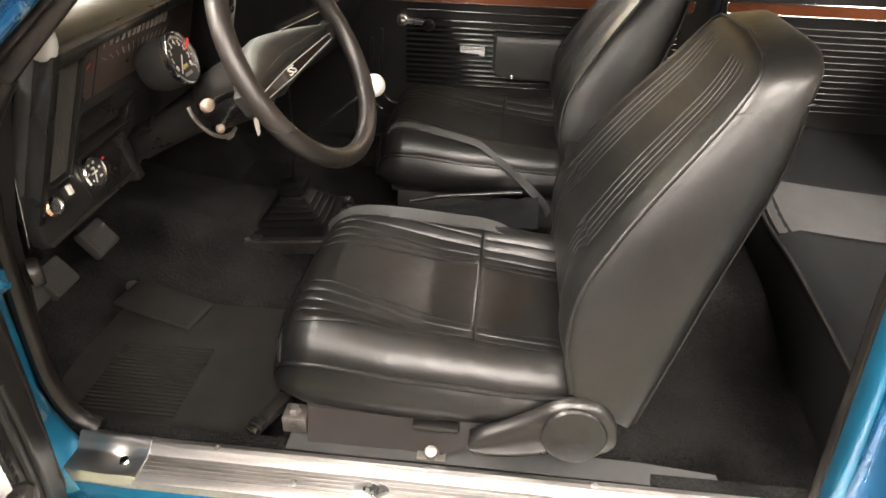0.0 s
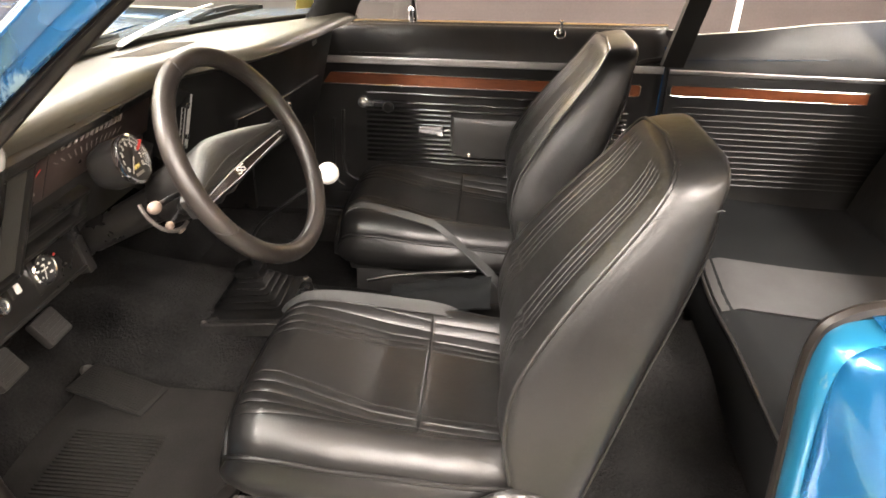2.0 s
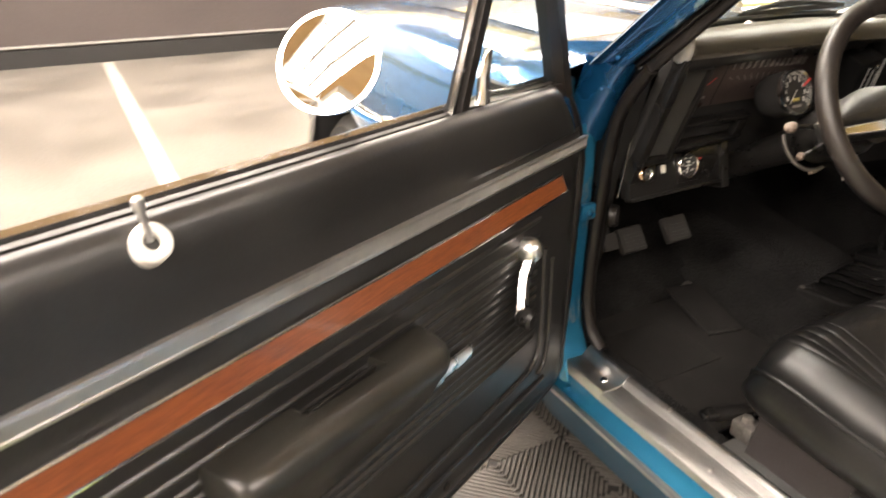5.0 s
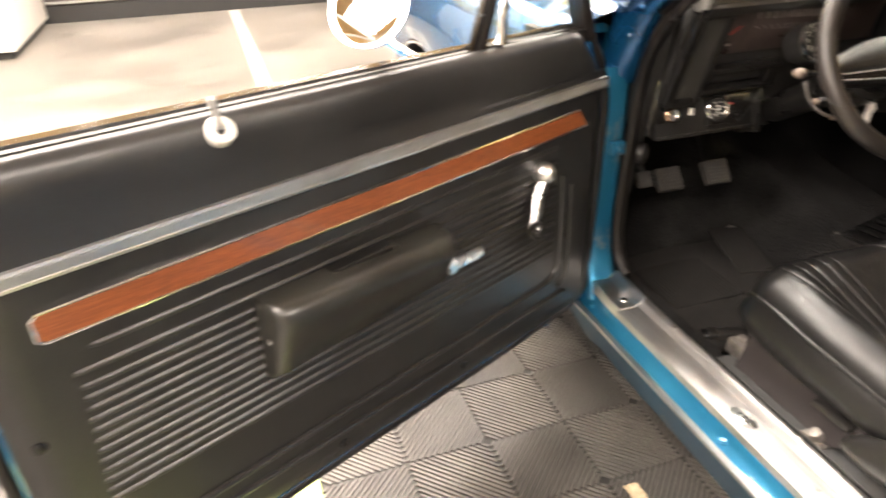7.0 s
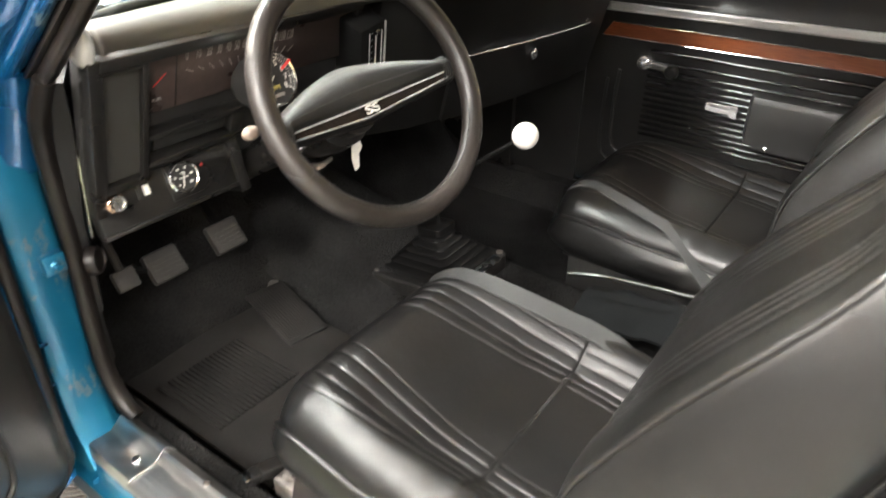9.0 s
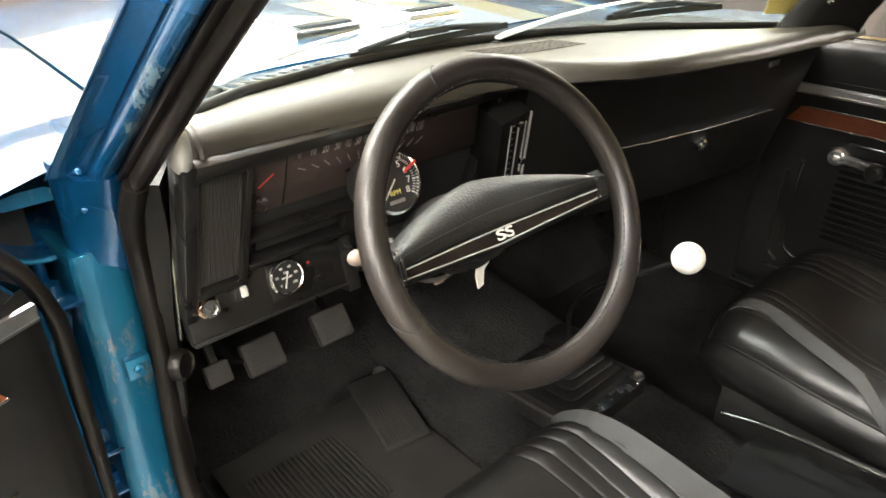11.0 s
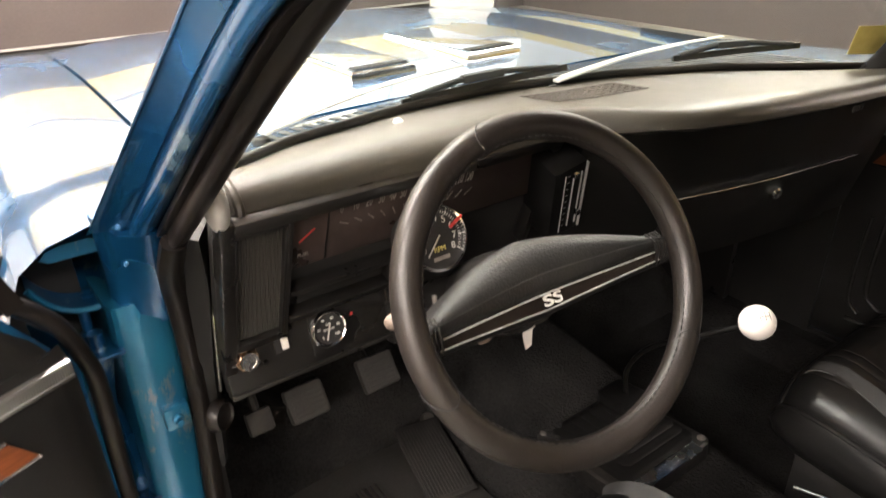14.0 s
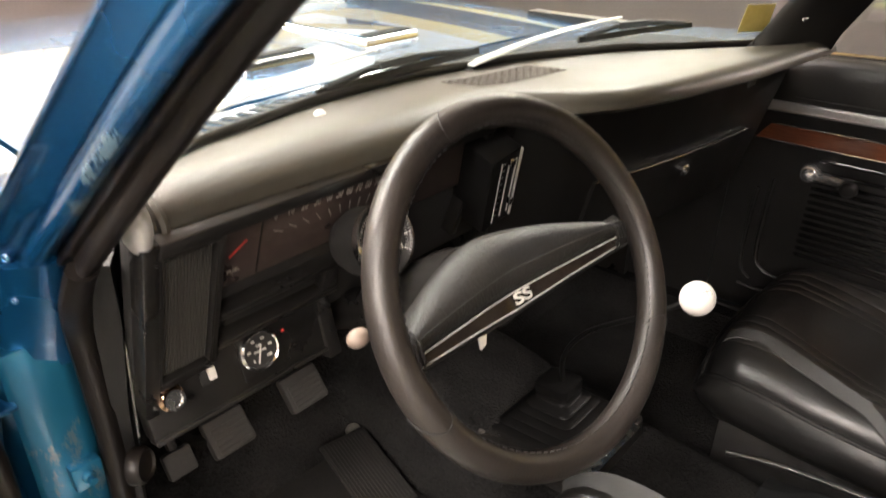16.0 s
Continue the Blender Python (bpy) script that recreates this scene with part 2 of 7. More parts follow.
def wood():
    m, nt, b = material("wood_grain_veneer")
    v = coords(nt, (4, 4, 60))
    n = noise_tex(nt, v, 6, 6, 0.65)
    fine = noise_tex(nt, coords(nt, (12, 12, 400)), 5, 3)
    mx = nt.nodes.new("ShaderNodeMath")
    mx.operation = "MULTIPLY_ADD"
    mx.inputs[1].default_value = 0.4
    link(nt, fine, mx.inputs[0])
    sc = nt.nodes.new("ShaderNodeMath")
    sc.operation = "MULTIPLY"
    sc.inputs[1].default_value = 0.6
    link(nt, n, sc.inputs[0])
    link(nt, sc.outputs[0], mx.inputs[2])
    link(nt, ramp(nt, mx.outputs[0], [(0.3, (0.088, 0.021, 0.008)), (0.5, (0.19, 0.052, 0.0165)), (0.72, (0.30, 0.1, 0.031))]), b.inputs["Base Color"])
    b.inputs["Roughness"].default_value = 0.36
    b.inputs["Coat Weight"].default_value = 0.4
    bump(nt, b, fine, 0.1, 0.0003)
    return m


M["wood"] = wood()


def glass(name, tint):
    m, nt, b = material(name)
    out = nt.nodes["Material Output"]
    tr = nt.nodes.new("ShaderNodeBsdfTransparent")
    tr.inputs["Color"].default_value = (*tint, 1)
    gl = nt.nodes.new("ShaderNodeBsdfGlossy")
    gl.inputs["Roughness"].default_value = 0.02
    mx = nt.nodes.new("ShaderNodeMixShader")
    mx.inputs["Fac"].default_value = 0.06
    link(nt, tr.outputs["BSDF"], mx.inputs[1])
    link(nt, gl.outputs["BSDF"], mx.inputs[2])
    link(nt, mx.outputs["Shader"], out.inputs["Surface"])
    return m


M["glass"] = glass("window_glass", (0.93, 0.96, 0.95))
M["tinted_glass"] = glass("green_tinted_glass", (0.83, 0.92, 0.90))
M["gloss_inlay"] = surface("gloss_black_inlay", (0.01, 0.008, 0.007), (0.02, 0.015, 0.012), (0.08, 0.14), grain=60, patch=12, bump_strength=0.0)
# part-diffuse chrome: brightness put into the colour for the passenger door's handles
M["lifted_chrome"] = surface("lifted_chrome", (0.66, 0.66, 0.65), (0.86, 0.86, 0.85), (0.14, 0.22), metal=0.8, grain=60, patch=16, bump_strength=0.04)
M["silver"] = surface("silver_print", (0.5, 0.5, 0.48), (0.62, 0.62, 0.6), (0.25, 0.35), metal=0.3, grain=60, patch=12, bump_strength=0.0)
M["beige"] = surface("aged_beige_plastic", (0.14, 0.105, 0.085), (0.2, 0.155, 0.125), (0.35, 0.5), grain=60, patch=20, bump_strength=0.03)
M["copper"] = surface("coppery_metal", (0.55, 0.36, 0.24), (0.7, 0.5, 0.36), (0.15, 0.3), metal=1.0, grain=60, patch=20, bump_strength=0.03)
M["mirror"] = surface("mirror_glass", (0.86, 0.87, 0.87), (0.9, 0.9, 0.9), (0.01, 0.02), metal=1.0, grain=20, patch=10, bump_strength=0.0)


def lamp_mat(name, strength):
    m, nt, b = material(name)
    b.inputs["Base Color"].default_value = (0.9, 0.88, 0.84, 1)
    b.inputs["Emission Color"].default_value = (1.0, 0.92, 0.82, 1)
    b.inputs["Emission Strength"].default_value = strength
    return m


M["lamp"] = lamp_mat("lamp_diffuser", 12)
# glow of the added wall panels
M["panel_glow"] = lamp_mat("glowing_panel", 1.9)

# ---- building helpers ----
def finish(bm, name, mat, angle=38):
    me = bpy.data.meshes.new(name)
    bmesh.ops.remove_doubles(bm, verts=bm.verts, dist=1e-6)
    bmesh.ops.recalc_face_normals(bm, faces=bm.faces)
    bm.to_mesh(me)
    bm.free()
    me.materials.append(M[mat])
    me.polygons.foreach_set("use_smooth", [True] * len(me.polygons))
    me.set_sharp_from_angle(angle=radians(angle))
    return me


def thing(name, label, category, at=(0, 0, 0), group="", kind=""):
    ob = new(name)
    ob.empty_display_size = 0.05
    ob.location = at
    return tagged(ob, label, category, group, kind)


def part(name, bm, mat, parent, label="", angle=38):
    ob = new(name, finish(bm, name, mat, angle))
    if parent is not None:
        ob.parent = parent
        if parent.parent is None:
            ob.matrix_parent_inverse = Matrix.Translation(-Vector(parent.location))
    return tagged(ob, label)


def solid(name, bm, mat, label, category, kind="", angle=38, group=""):
    return tagged(new(name, finish(bm, name, mat, angle)), label, category, group, kind)


def join(*bms):
    out = bmesh.new()
    for b in bms:
        me = bpy.data.meshes.new("tmp")
        b.to_mesh(me)
        b.free()
        out.from_mesh(me)
        bpy.data.meshes.remove(me)
    return out


def box(x0, x1, y0, y1, z0, z1, bevel=0.0, seg=2):
    bm = bmesh.new()
    bmesh.ops.create_cube(bm, size=1)
    for v in bm.verts:
        v.co = Vector(((x0 + x1) / 2 + v.co.x * (x1 - x0), (y0 + y1) / 2 + v.co.y * (y1 - y0), (z0 + z1) / 2 + v.co.z * (z1 - z0)))
    if bevel:
        bmesh.ops.bevel(bm, geom=bm.edges[:], offset=bevel, segments=seg, profile=0.5, affect="EDGES")
    return bm


def loft(loops, closed=True, cap=True):
    """A skin over loops of equally many points. closed: the loops are rings."""
    bm = bmesh.new()
    rows = [[bm.verts.new(p) for p in lp] for lp in loops]
    n = len(rows[0])
    for a, b in zip(rows, rows[1:]):
        for i in range(n if closed else n - 1):
            j = (i + 1) % n
            bm.faces.new((a[i], a[j], b[j], b[i]))
    if cap and closed:
        bm.faces.new(rows[0])
        bm.faces.new(rows[-1][::-1])
    return bm


def sheet(fn, nu, nv, thick=0.0, way=(0, 0, -1)):
    """A surface fn(u, v) over the unit square, with thickness along way."""
    top = [[Vector(fn(i / nu, j / nv)) for j in range(nv + 1)] for i in range(nu + 1)]
    bm = bmesh.new()
    a = [[bm.verts.new(p) for p in r] for r in top]
    for i in range(nu):
        for j in range(nv):
            bm.faces.new((a[i][j], a[i + 1][j], a[i + 1][j + 1], a[i][j + 1]))
    if thick:
        d = Vector(way).normalized() * thick
        b = [[bm.verts.new(p + d) for p in r] for r in top]
        for i in range(nu):
            for j in range(nv):
                bm.faces.new((b[i][j], b[i][j + 1], b[i + 1][j + 1], b[i + 1][j]))
        for i in range(nu):
            bm.faces.new((a[i][0], b[i][0], b[i + 1][0], a[i + 1][0]))
            bm.faces.new((a[i][nv], a[i + 1][nv], b[i + 1][nv], b[i][nv]))
        for j in range(nv):
            bm.faces.new((a[0][j], a[0][j + 1], b[0][j + 1], b[0][j]))
            bm.faces.new((a[nu][j], b[nu][j], b[nu][j + 1], a[nu][j + 1]))
    return bm


def extrude(poly, d):
    """A prism over a polygon of 3D points, along the vector d."""
    bm = bmesh.new()
    d = Vector(d)
    a = [bm.verts.new(p) for p in poly]
    b = [bm.verts.new(Vector(p) + d) for p in poly]
    bm.faces.new(a)
    bm.faces.new(b[::-1])
    for i in range(len(a)):
        j = (i + 1) % len(a)
        bm.faces.new((a[i], b[i], b[j], a[j]))
    return bm


def smooth_path(pts, steps=6, closed=False):
    """Catmull-Rom through the points."""
    p = [Vector(q) for q in pts]
    n = len(p)
    out = []
    for i in range(n if closed else n - 1):
        p0, p1, p2, p3 = (p[(i + k) % n] if closed else p[min(max(i + k, 0), n - 1)] for k in (-1, 0, 1, 2))
        for s in range(steps):
            t = s / steps
            out.append(0.5 * ((2 * p1) + (p2 - p0) * t + (2 * p0 - 5 * p1 + 4 * p2 - p3) * t * t + (3 * p1 - p0 - 3 * p2 + p3) * t ** 3))
    if not closed:
        out.append(p[-1])
    return out


def sweep(path, section, up=(0, 0, 1), closed=False):
    """Sweeps a 2D section (right, up) along a path."""
    path = [Vector(p) for p in path]
    n = len(path)
    loops = []
    for i, p in enumerate(path):
        a = path[i - 1] if (i or closed) else p
        b = path[(i + 1) % n] if (i < n - 1 or closed) else p
        d = (b - a).normalized()
        r = d.cross(Vector(up))
        r = r.normalized() if r.length > 1e-6 else Vector((1, 0, 0))
        u = r.cross(d)
        loops.append([p + r * s[0] + u * s[1] for s in section])
    if closed:
        loops.append(loops[0])
    return loft(loops, True, not closed)


def ring(r, n=10, sx=1.0, sy=1.0):
    return [(r * sx * math.cos(2 * math.pi * i / n), r * sy * math.sin(2 * math.pi * i / n)) for i in range(n)]


def tube(path, r, n=10, up=(0, 0, 1), closed=False):
    return sweep(path, ring(r, n), up, closed)


def cyl(p0, p1, r0, r1=None, n=24, bevel=0.0):
    p0, p1 = Vector(p0), Vector(p1)
    r1 = r0 if r1 is None else r1
    d = p1 - p0
    q = d.to_track_quat("Z", "Y")
    L = d.length
    prof = [(r0, 0), (r1, L)]
    if bevel:
        prof = [(r0 - bevel, 0), (r0, bevel), (r1, L - bevel), (r1 - bevel * 0.7, L - bevel * 0.3), (r1 - bevel * 1.6, L)]
    loops = [[p0 + q @ Vector((r * math.cos(2 * math.pi * i / n), r * math.sin(2 * math.pi * i / n), h)) for i in range(n)] for r, h in prof]
    return loft(loops)


def lathe(p0, axis, prof, n=32):
    """Turns a profile of (radius, height) about an axis."""
    p0 = Vector(p0)
    q = Vector(axis).to_track_quat("Z", "Y")
    return loft([[p0 + q @ Vector((r * math.cos(2 * math.pi * i / n), r * math.sin(2 * math.pi * i / n), h)) for i in range(n)] for r, h in prof])


def ball(c, r, sx=1, sy=1, sz=1, seg=24):
    bm = bmesh.new()
    bmesh.ops.create_uvsphere(bm, u_segments=seg, v_segments=seg // 2, radius=r)
    for v in bm.verts:
        v.co = Vector((c[0] + v.co.x * sx, c[1] + v.co.y * sy, c[2] + v.co.z * sz))
    return bm


def moved(bm, m):
    bm.transform(m)
    return bm


def lerp(a, b, t):
    return a + (b - a) * t


def mix(a, b, t):
    return tuple(lerp(p, q, t) for p, q in zip(a, b))


def curve_at(table, x):
    """Linear look-up in rows of (x, value)."""
    if x <= table[0][0]:
        return table[0][1]
    for (x0, a), (x1, b) in zip(table, table[1:]):
        if x <= x1:
            t = (x - x0) / (x1 - x0)
            return lerp(a, b, t) if not isinstance(a, tuple) else mix(a, b, t)
    return table[-1][1]


def curve_smooth(table, x):
    """Look-up in rows of (x, tuple), rounded through the rows."""
    n = len(table)
    for i in range(n - 1):
        (x0, a), (x1, b) = table[i], table[i + 1]
        if x <= x1 or i == n - 2:
            t, h = min(max((x - x0) / (x1 - x0), 0.0), 1.0), x1 - x0
            (xa, pa), (xb, pb) = table[max(i - 1, 0)], table[min(i + 2, n - 1)]
            out = []
            for k in range(len(a)):
                ma, mb = (b[k] - pa[k]) / (x1 - xa) * h, (pb[k] - a[k]) / (xb - x0) * h
                out.append((2 * t ** 3 - 3 * t * t + 1) * a[k] + (t ** 3 - 2 * t * t + t) * ma + (3 * t * t - 2 * t ** 3) * b[k] + (t ** 3 - t * t) * mb)
            return out


def ease(t):
    t = min(max(t, 0.0), 1.0)
    return t * t * (3 - 2 * t)


def lettering(text, size, m, depth=0.0006, bold=0.0):
    """Words in the built-in font as a mesh, at the pose m (x along the line, y up)."""
    cu = bpy.data.curves.new("lettering", "FONT")
    cu.body, cu.size, cu.extrude, cu.offset = text, size, depth, bold
    cu.align_x, cu.align_y = "CENTER", "CENTER"
    ob = bpy.data.objects.new("lettering", cu)
    scene.collection.objects.link(ob)
    dg = bpy.context.evaluated_depsgraph_get()
    me = bpy.data.meshes.new_from_object(ob.evaluated_get(dg))
    bm = bmesh.new()
    bm.from_mesh(me)
    bpy.data.objects.remove(ob)
    bpy.data.meshes.remove(me)
    bpy.data.curves.remove(cu)
    bm.transform(m)
    return bm

# ---- workshop ----
MID = 1.53          # the car's middle, across

bm = sheet(lambda u, v: (lerp(-9, 9, u), lerp(-9, 9, v), 0), 24, 24, 0.1)
solid("floor", bm, "concrete", "pale polished concrete workshop floor with stains", "floor", "structure")
solid("wall_upper", box(-7.5, -7.22, -9, 7.5, 2.9, 4), "wall_white", "white upper part of the workshop wall", "wall", "structure")
# unseen glowing panels, added to give bonnet and wing a white band to mirror
for k in range(7):
    pn = thing("reflection_panel", "unseen glowing panel added high on the wall for the bonnet reflections", "light panel", (-7.2, -7.6 + 2.35 * k, 2.95), "light panels on the wall")
    part("frame", join(box(-7.22, -7.15, -8.75 + 2.35 * k, -6.45 + 2.35 * k, 2.93, 2.97), box(-7.22, -7.15, -8.75 + 2.35 * k, -6.45 + 2.35 * k, 3.88, 3.92), box(-7.22, -7.15, -8.75 + 2.35 * k, -8.71 + 2.35 * k, 2.97, 3.88), box(-7.22, -7.15, -6.49 + 2.35 * k, -6.45 + 2.35 * k, 2.97, 3.88)), "wall_white", pn)
    part("diffuser", box(-7.21, -7.17, -8.71 + 2.35 * k, -6.49 + 2.35 * k, 2.97, 3.88), "panel_glow", pn)
solid("wall_band", box(-7.5, -7.18, -9, 7.5, 2.35, 2.9), "yellow_wall", "yellow painted band on the workshop wall", "wall", "structure")
solid("wall_front", box(-7.5, -7.2, -9, 5.9, 0, 2.35, 0.0), "wall", "dark brown painted workshop wall", "wall", "structure")
solid("wall_front_white", box(-7.5, -7.24, 5.9, 7.0, 0, 2.35), "wall_white", "white painted stretch of workshop wall", "wall", "structure")
solid("wall_front_far", box(-7.5, -7.2, 7.0, 7.6, 0, 2.35), "wall", "dark brown painted workshop wall", "wall", "structure")
solid("wall_side", box(-7.2, 9, 7.5, 7.8, 0, 2.35), "wall", "dark brown painted workshop wall", "wall", "structure")
solid("wall_band_side", box(-7.2, 9, 7.48, 7.8, 2.35, 2.9), "yellow_wall", "yellow painted band on the workshop wall", "wall", "structure")
solid("wall_upper_side", box(-7.2, 9, 7.5, 7.8, 2.9, 4), "wall_white", "white upper part of the workshop wall", "wall", "structure")
# unseen walls added to shape the light: near one dark, back one bounces
for nm, x0, x1, y0, y1 in (("near", -7.2, 8.7, -9.3, -9.0), ("back", 8.7, 9.0, -9.0, 7.5)):
    if nm == "near":
        solid("wall_near", box(x0, x1, y0, y1, 0, 4), "wall", "dark brown painted workshop wall", "wall", "structure")
        continue
    solid("wall_" + nm, box(x0, x1, y0, y1, 0, 2.35), "wall_white", "unseen white workshop wall added to bounce light into the cabin", "wall", "structure")
    solid("wall_band_" + nm, box(x0, x1, y0, y1, 2.35, 2.9), "yellow_wall", "yellow painted band on the workshop wall", "wall", "structure")
    solid("wall_upper_" + nm, box(x0, x1, y0, y1, 2.9, 4), "wall_white", "white upper part of the workshop wall", "wall", "structure")
solid("ceiling", box(-7.5, 9, -9.3, 7.8, 4.0, 4.2), "ceiling", "tan boarded workshop ceiling", "ceiling", "structure")
solid("baseboard", box(-7.2, -7.17, -9, 5.88, 0.0, 0.16), "matte", "dark baseboard along the workshop wall", "baseboard", "structure")
solid("trim_rail", box(-7.2, -7.17, -9, 5.88, 0.18, 0.2), "grey_plug", "thin pale rail along the workshop wall", "trim", "structure")
solid("wall_joint", box(2.68, 2.74, 7.47, 7.5, 0, 2.35), "wall_white", "white strip between two wall panels", "trim", "structure")
solid("floor_line", box(-7.1, -1.6, 0.19, 0.29, 0.0, 0.003), "paleline", "pale painted line on the concrete floor", "floor marking", "structure")

# ---- body shell of the car ----
body = thing("car", "blue metallic two-door car body with an open driver door", "car", (0.0, MID, 0.0))


def mirror_y(bm):
    bm.transform(Matrix.Translation((0, 2 * MID, 0)) @ Matrix.Diagonal((1, -1, 1, 1)))
    bmesh.ops.reverse_faces(bm, faces=bm.faces)
    return bm


# rocker, with the step that the door closes on; section (y, z)
def rocker(x0, x1):
    sec = [(0.79, 0.10), (0.735, 0.20), (0.70, 0.275), (0.694, 0.286), (0.703, 0.291), (0.715, 0.299), (0.724, 0.309), (0.728, 0.322), (0.735, 0.331), (0.80, 0.334), (0.812, 0.334), (0.816, 0.32), (0.82, 0.10)]
    return loft([[(x, y, z) for y, z in sec] for x in (x0, x1)])


part("rocker", rocker(-0.66, 0.78), "blue_jamb", body, "blue rocker panel with a stepped door sill")
part("rocker", mirror_y(rocker(-0.66, 0.78)), "matte", body)
# pinch seam that shows as a bright line on the rocker's outer edge
part("rocker_edge", sweep([(-0.6, 0.698, 0.287), (0.78, 0.694, 0.287)], [(-0.008, -0.003), (0.008, -0.003), (0.008, 0.004), (-0.008, 0.004)]), "alu", body, "pale worn outer edge of the rocker")

# scuff plate: ribbed aluminium with a ridge
def scuff(x0, x1):
    sec = [(0.727, 0.318), (0.729, 0.3345), (0.734, 0.338), (0.783, 0.3385), (0.788, 0.344), (0.793, 0.351), (0.801, 0.353), (0.807, 0.350), (0.811, 0.345), (0.819, 0.341), (0.821, 0.332), (0.815, 0.333), (0.735, 0.333)]
    return loft([[(x, y, z) for y, z in sec] for x in (x0, x1)])


plate = part("scuff_plate", scuff(-0.43, 0.655), "alu", body, "bright ribbed aluminium door sill plate")
grooves = [box(-0.43, 0.655, y - 0.0010, y + 0.0010, 0.3383, 0.3390) for y in (0.746, 0.754, 0.762, 0.77, 0.777)]
part("rib", join(*grooves), "alu", plate)
for sx, sy, sz in ((-0.31, 0.802, 0.352), (-0.165, 0.756, 0.339), (0.14, 0.756, 0.339), (0.42, 0.756, 0.339), (0.05, 0.802, 0.352), (0.33, 0.802, 0.352)):
    part("screw", lathe((sx, sy, sz), (0, 0, 1), [(0.007, -0.001), (0.0068, 0.001), (0.005, 0.0022), (0.0018, 0.0024), (0.0005, 0.0012)], 16), "steel" if sx < -0.2 else "alu", plate)
# oval maker's plaque, drawn as plain bars
plaque = part("plaque", moved(lathe((0, 0, 0), (0, 0, 1), [(0.03, 0), (0.03, 0.0018), (0.027, 0.003), (0.0005, 0.003)], 32), Matrix.Translation((-0.035, 0.757, 0.3385)) @ Matrix.Diagonal((1.0, 0.62, 1, 1))), "bright", plate, "oval chrome plaque")
for k in (-1, 0, 1):
    part("bar", box(-0.035 + k * 0.011 - 0.002, -0.035 + k * 0.011 + 0.002, 0.753, 0.761, 0.3415, 0.3422), "matte", plaque)
# black front end cover of the sill
def sill_cover(u, v):
    """Pressed cover over the front end of the sill, with a thumb-sized dent round its screw."""
    x = lerp(-0.55, -0.425, u)
    y, z = curve_at([(0.0, (0.727, 0.322)), (0.12, (0.733, 0.342)), (0.5, (0.775, 0.342)), (0.65, (0.788, 0.348)), (0.78, (0.797, 0.357)), (0.88, (0.806, 0.358)), (1.0, (0.822, 0.338))], v)
    dent = 0.010 * math.exp(-((x + 0.462) / 0.022) ** 2 - ((y - 0.768) / 0.02) ** 2)
    return (x, y, z + 0.006 * (1 - u) - dent * (1 if 0.1 < v < 0.7 else 0) + 0.0015 * math.sin(u * 9) * math.sin(v * 7))


part("sill_end_cover", sheet(sill_cover, 30, 26, 0.003), "satin", body, "dented bare metal cover at the front end of the sill", 60)
part("screw", lathe((-0.462, 0.768, 0.334), (0, 0, 1), [(0.01, 0), (0.01, 0.003), (0.007, 0.006), (0.001, 0.006)], 12), "chrome", body, "bright domed screw")
part("bolt", lathe((-0.029, 0.716, 0.299), (0, -0.2, 1), [(0.010, 0), (0.010, 0.002), (0.006, 0.003), (0.006, 0.006), (0.001, 0.006)], 6), "blue_jamb", body)
part("bolt", lathe((-0.515, 0.716, 0.299), (0, -0.2, 1), [(0.010, 0), (0.010, 0.002), (0.006, 0.003), (0.006, 0.006), (0.001, 0.006)], 6), "blue_jamb", body)

# hinge pillar: face towards the rear, with a rounded foot
def hinge_pillar():
    rows = []
    for z, xo in ((0.30, 0.085), (0.335, 0.062), (0.37, 0.036), (0.41, 0.016), (0.46, 0.004), (0.55, 0.0), (0.7, -0.004), (0.80, -0.008), (0.86, -0.006)):
        y0 = curve_at([(0.3, 0.722), (0.5, 0.738), (0.98, 0.752)], z)
        x = -0.6 + xo
        rows.append([(-0.78, y0 - 0.01, z), (x - 0.02, y0 - 0.004, z), (x - 0.004, y0, z), (x, y0 + 0.008, z), (x + 0.001, y0 + 0.056, z), (x - 0.004, y0 + 0.066, z), (x - 0.012, y0 + 0.075, z), (-0.78, y0 + 0.08, z)])
    return loft(rows)


pillar = part("hinge_pillar", hinge_pillar(), "blue_jamb", body, "blue hinge pillar with scuffed paint")
part("hinge_pillar", mirror_y(hinge_pillar()), "blue_jamb", body)
sw = part("door_switch", join(box(-0.606, -0.588, 0.775, 0.81, 0.655, 0.69, 0.003), lathe((-0.59, 0.792, 0.672), (1, 0, 0), [(0.008, 0), (0.008, 0.006), (0.005, 0.008), (0.005, 0.016), (0.001, 0.016)], 14)), "blue_jamb", pillar, "small bolt and striker on the pillar")

# rubber seal round the door opening
seal_pts = [(-0.492, 0.818, 0.982), (-0.53, 0.815, 0.93), (-0.568, 0.822, 0.87), (-0.59, 0.828, 0.78), (-0.598, 0.828, 0.66), (-0.597, 0.82, 0.54), (-0.588, 0.815, 0.45), (-0.565, 0.815, 0.385), (-0.53, 0.818, 0.357)]
seal_path = smooth_path(seal_pts, 5)
part("door_seal", sweep(seal_path, ring(0.013, 10, 1.0, 1.2), (0, 1, 0)), "rubber", body, "dark brown-black rubber door seal")

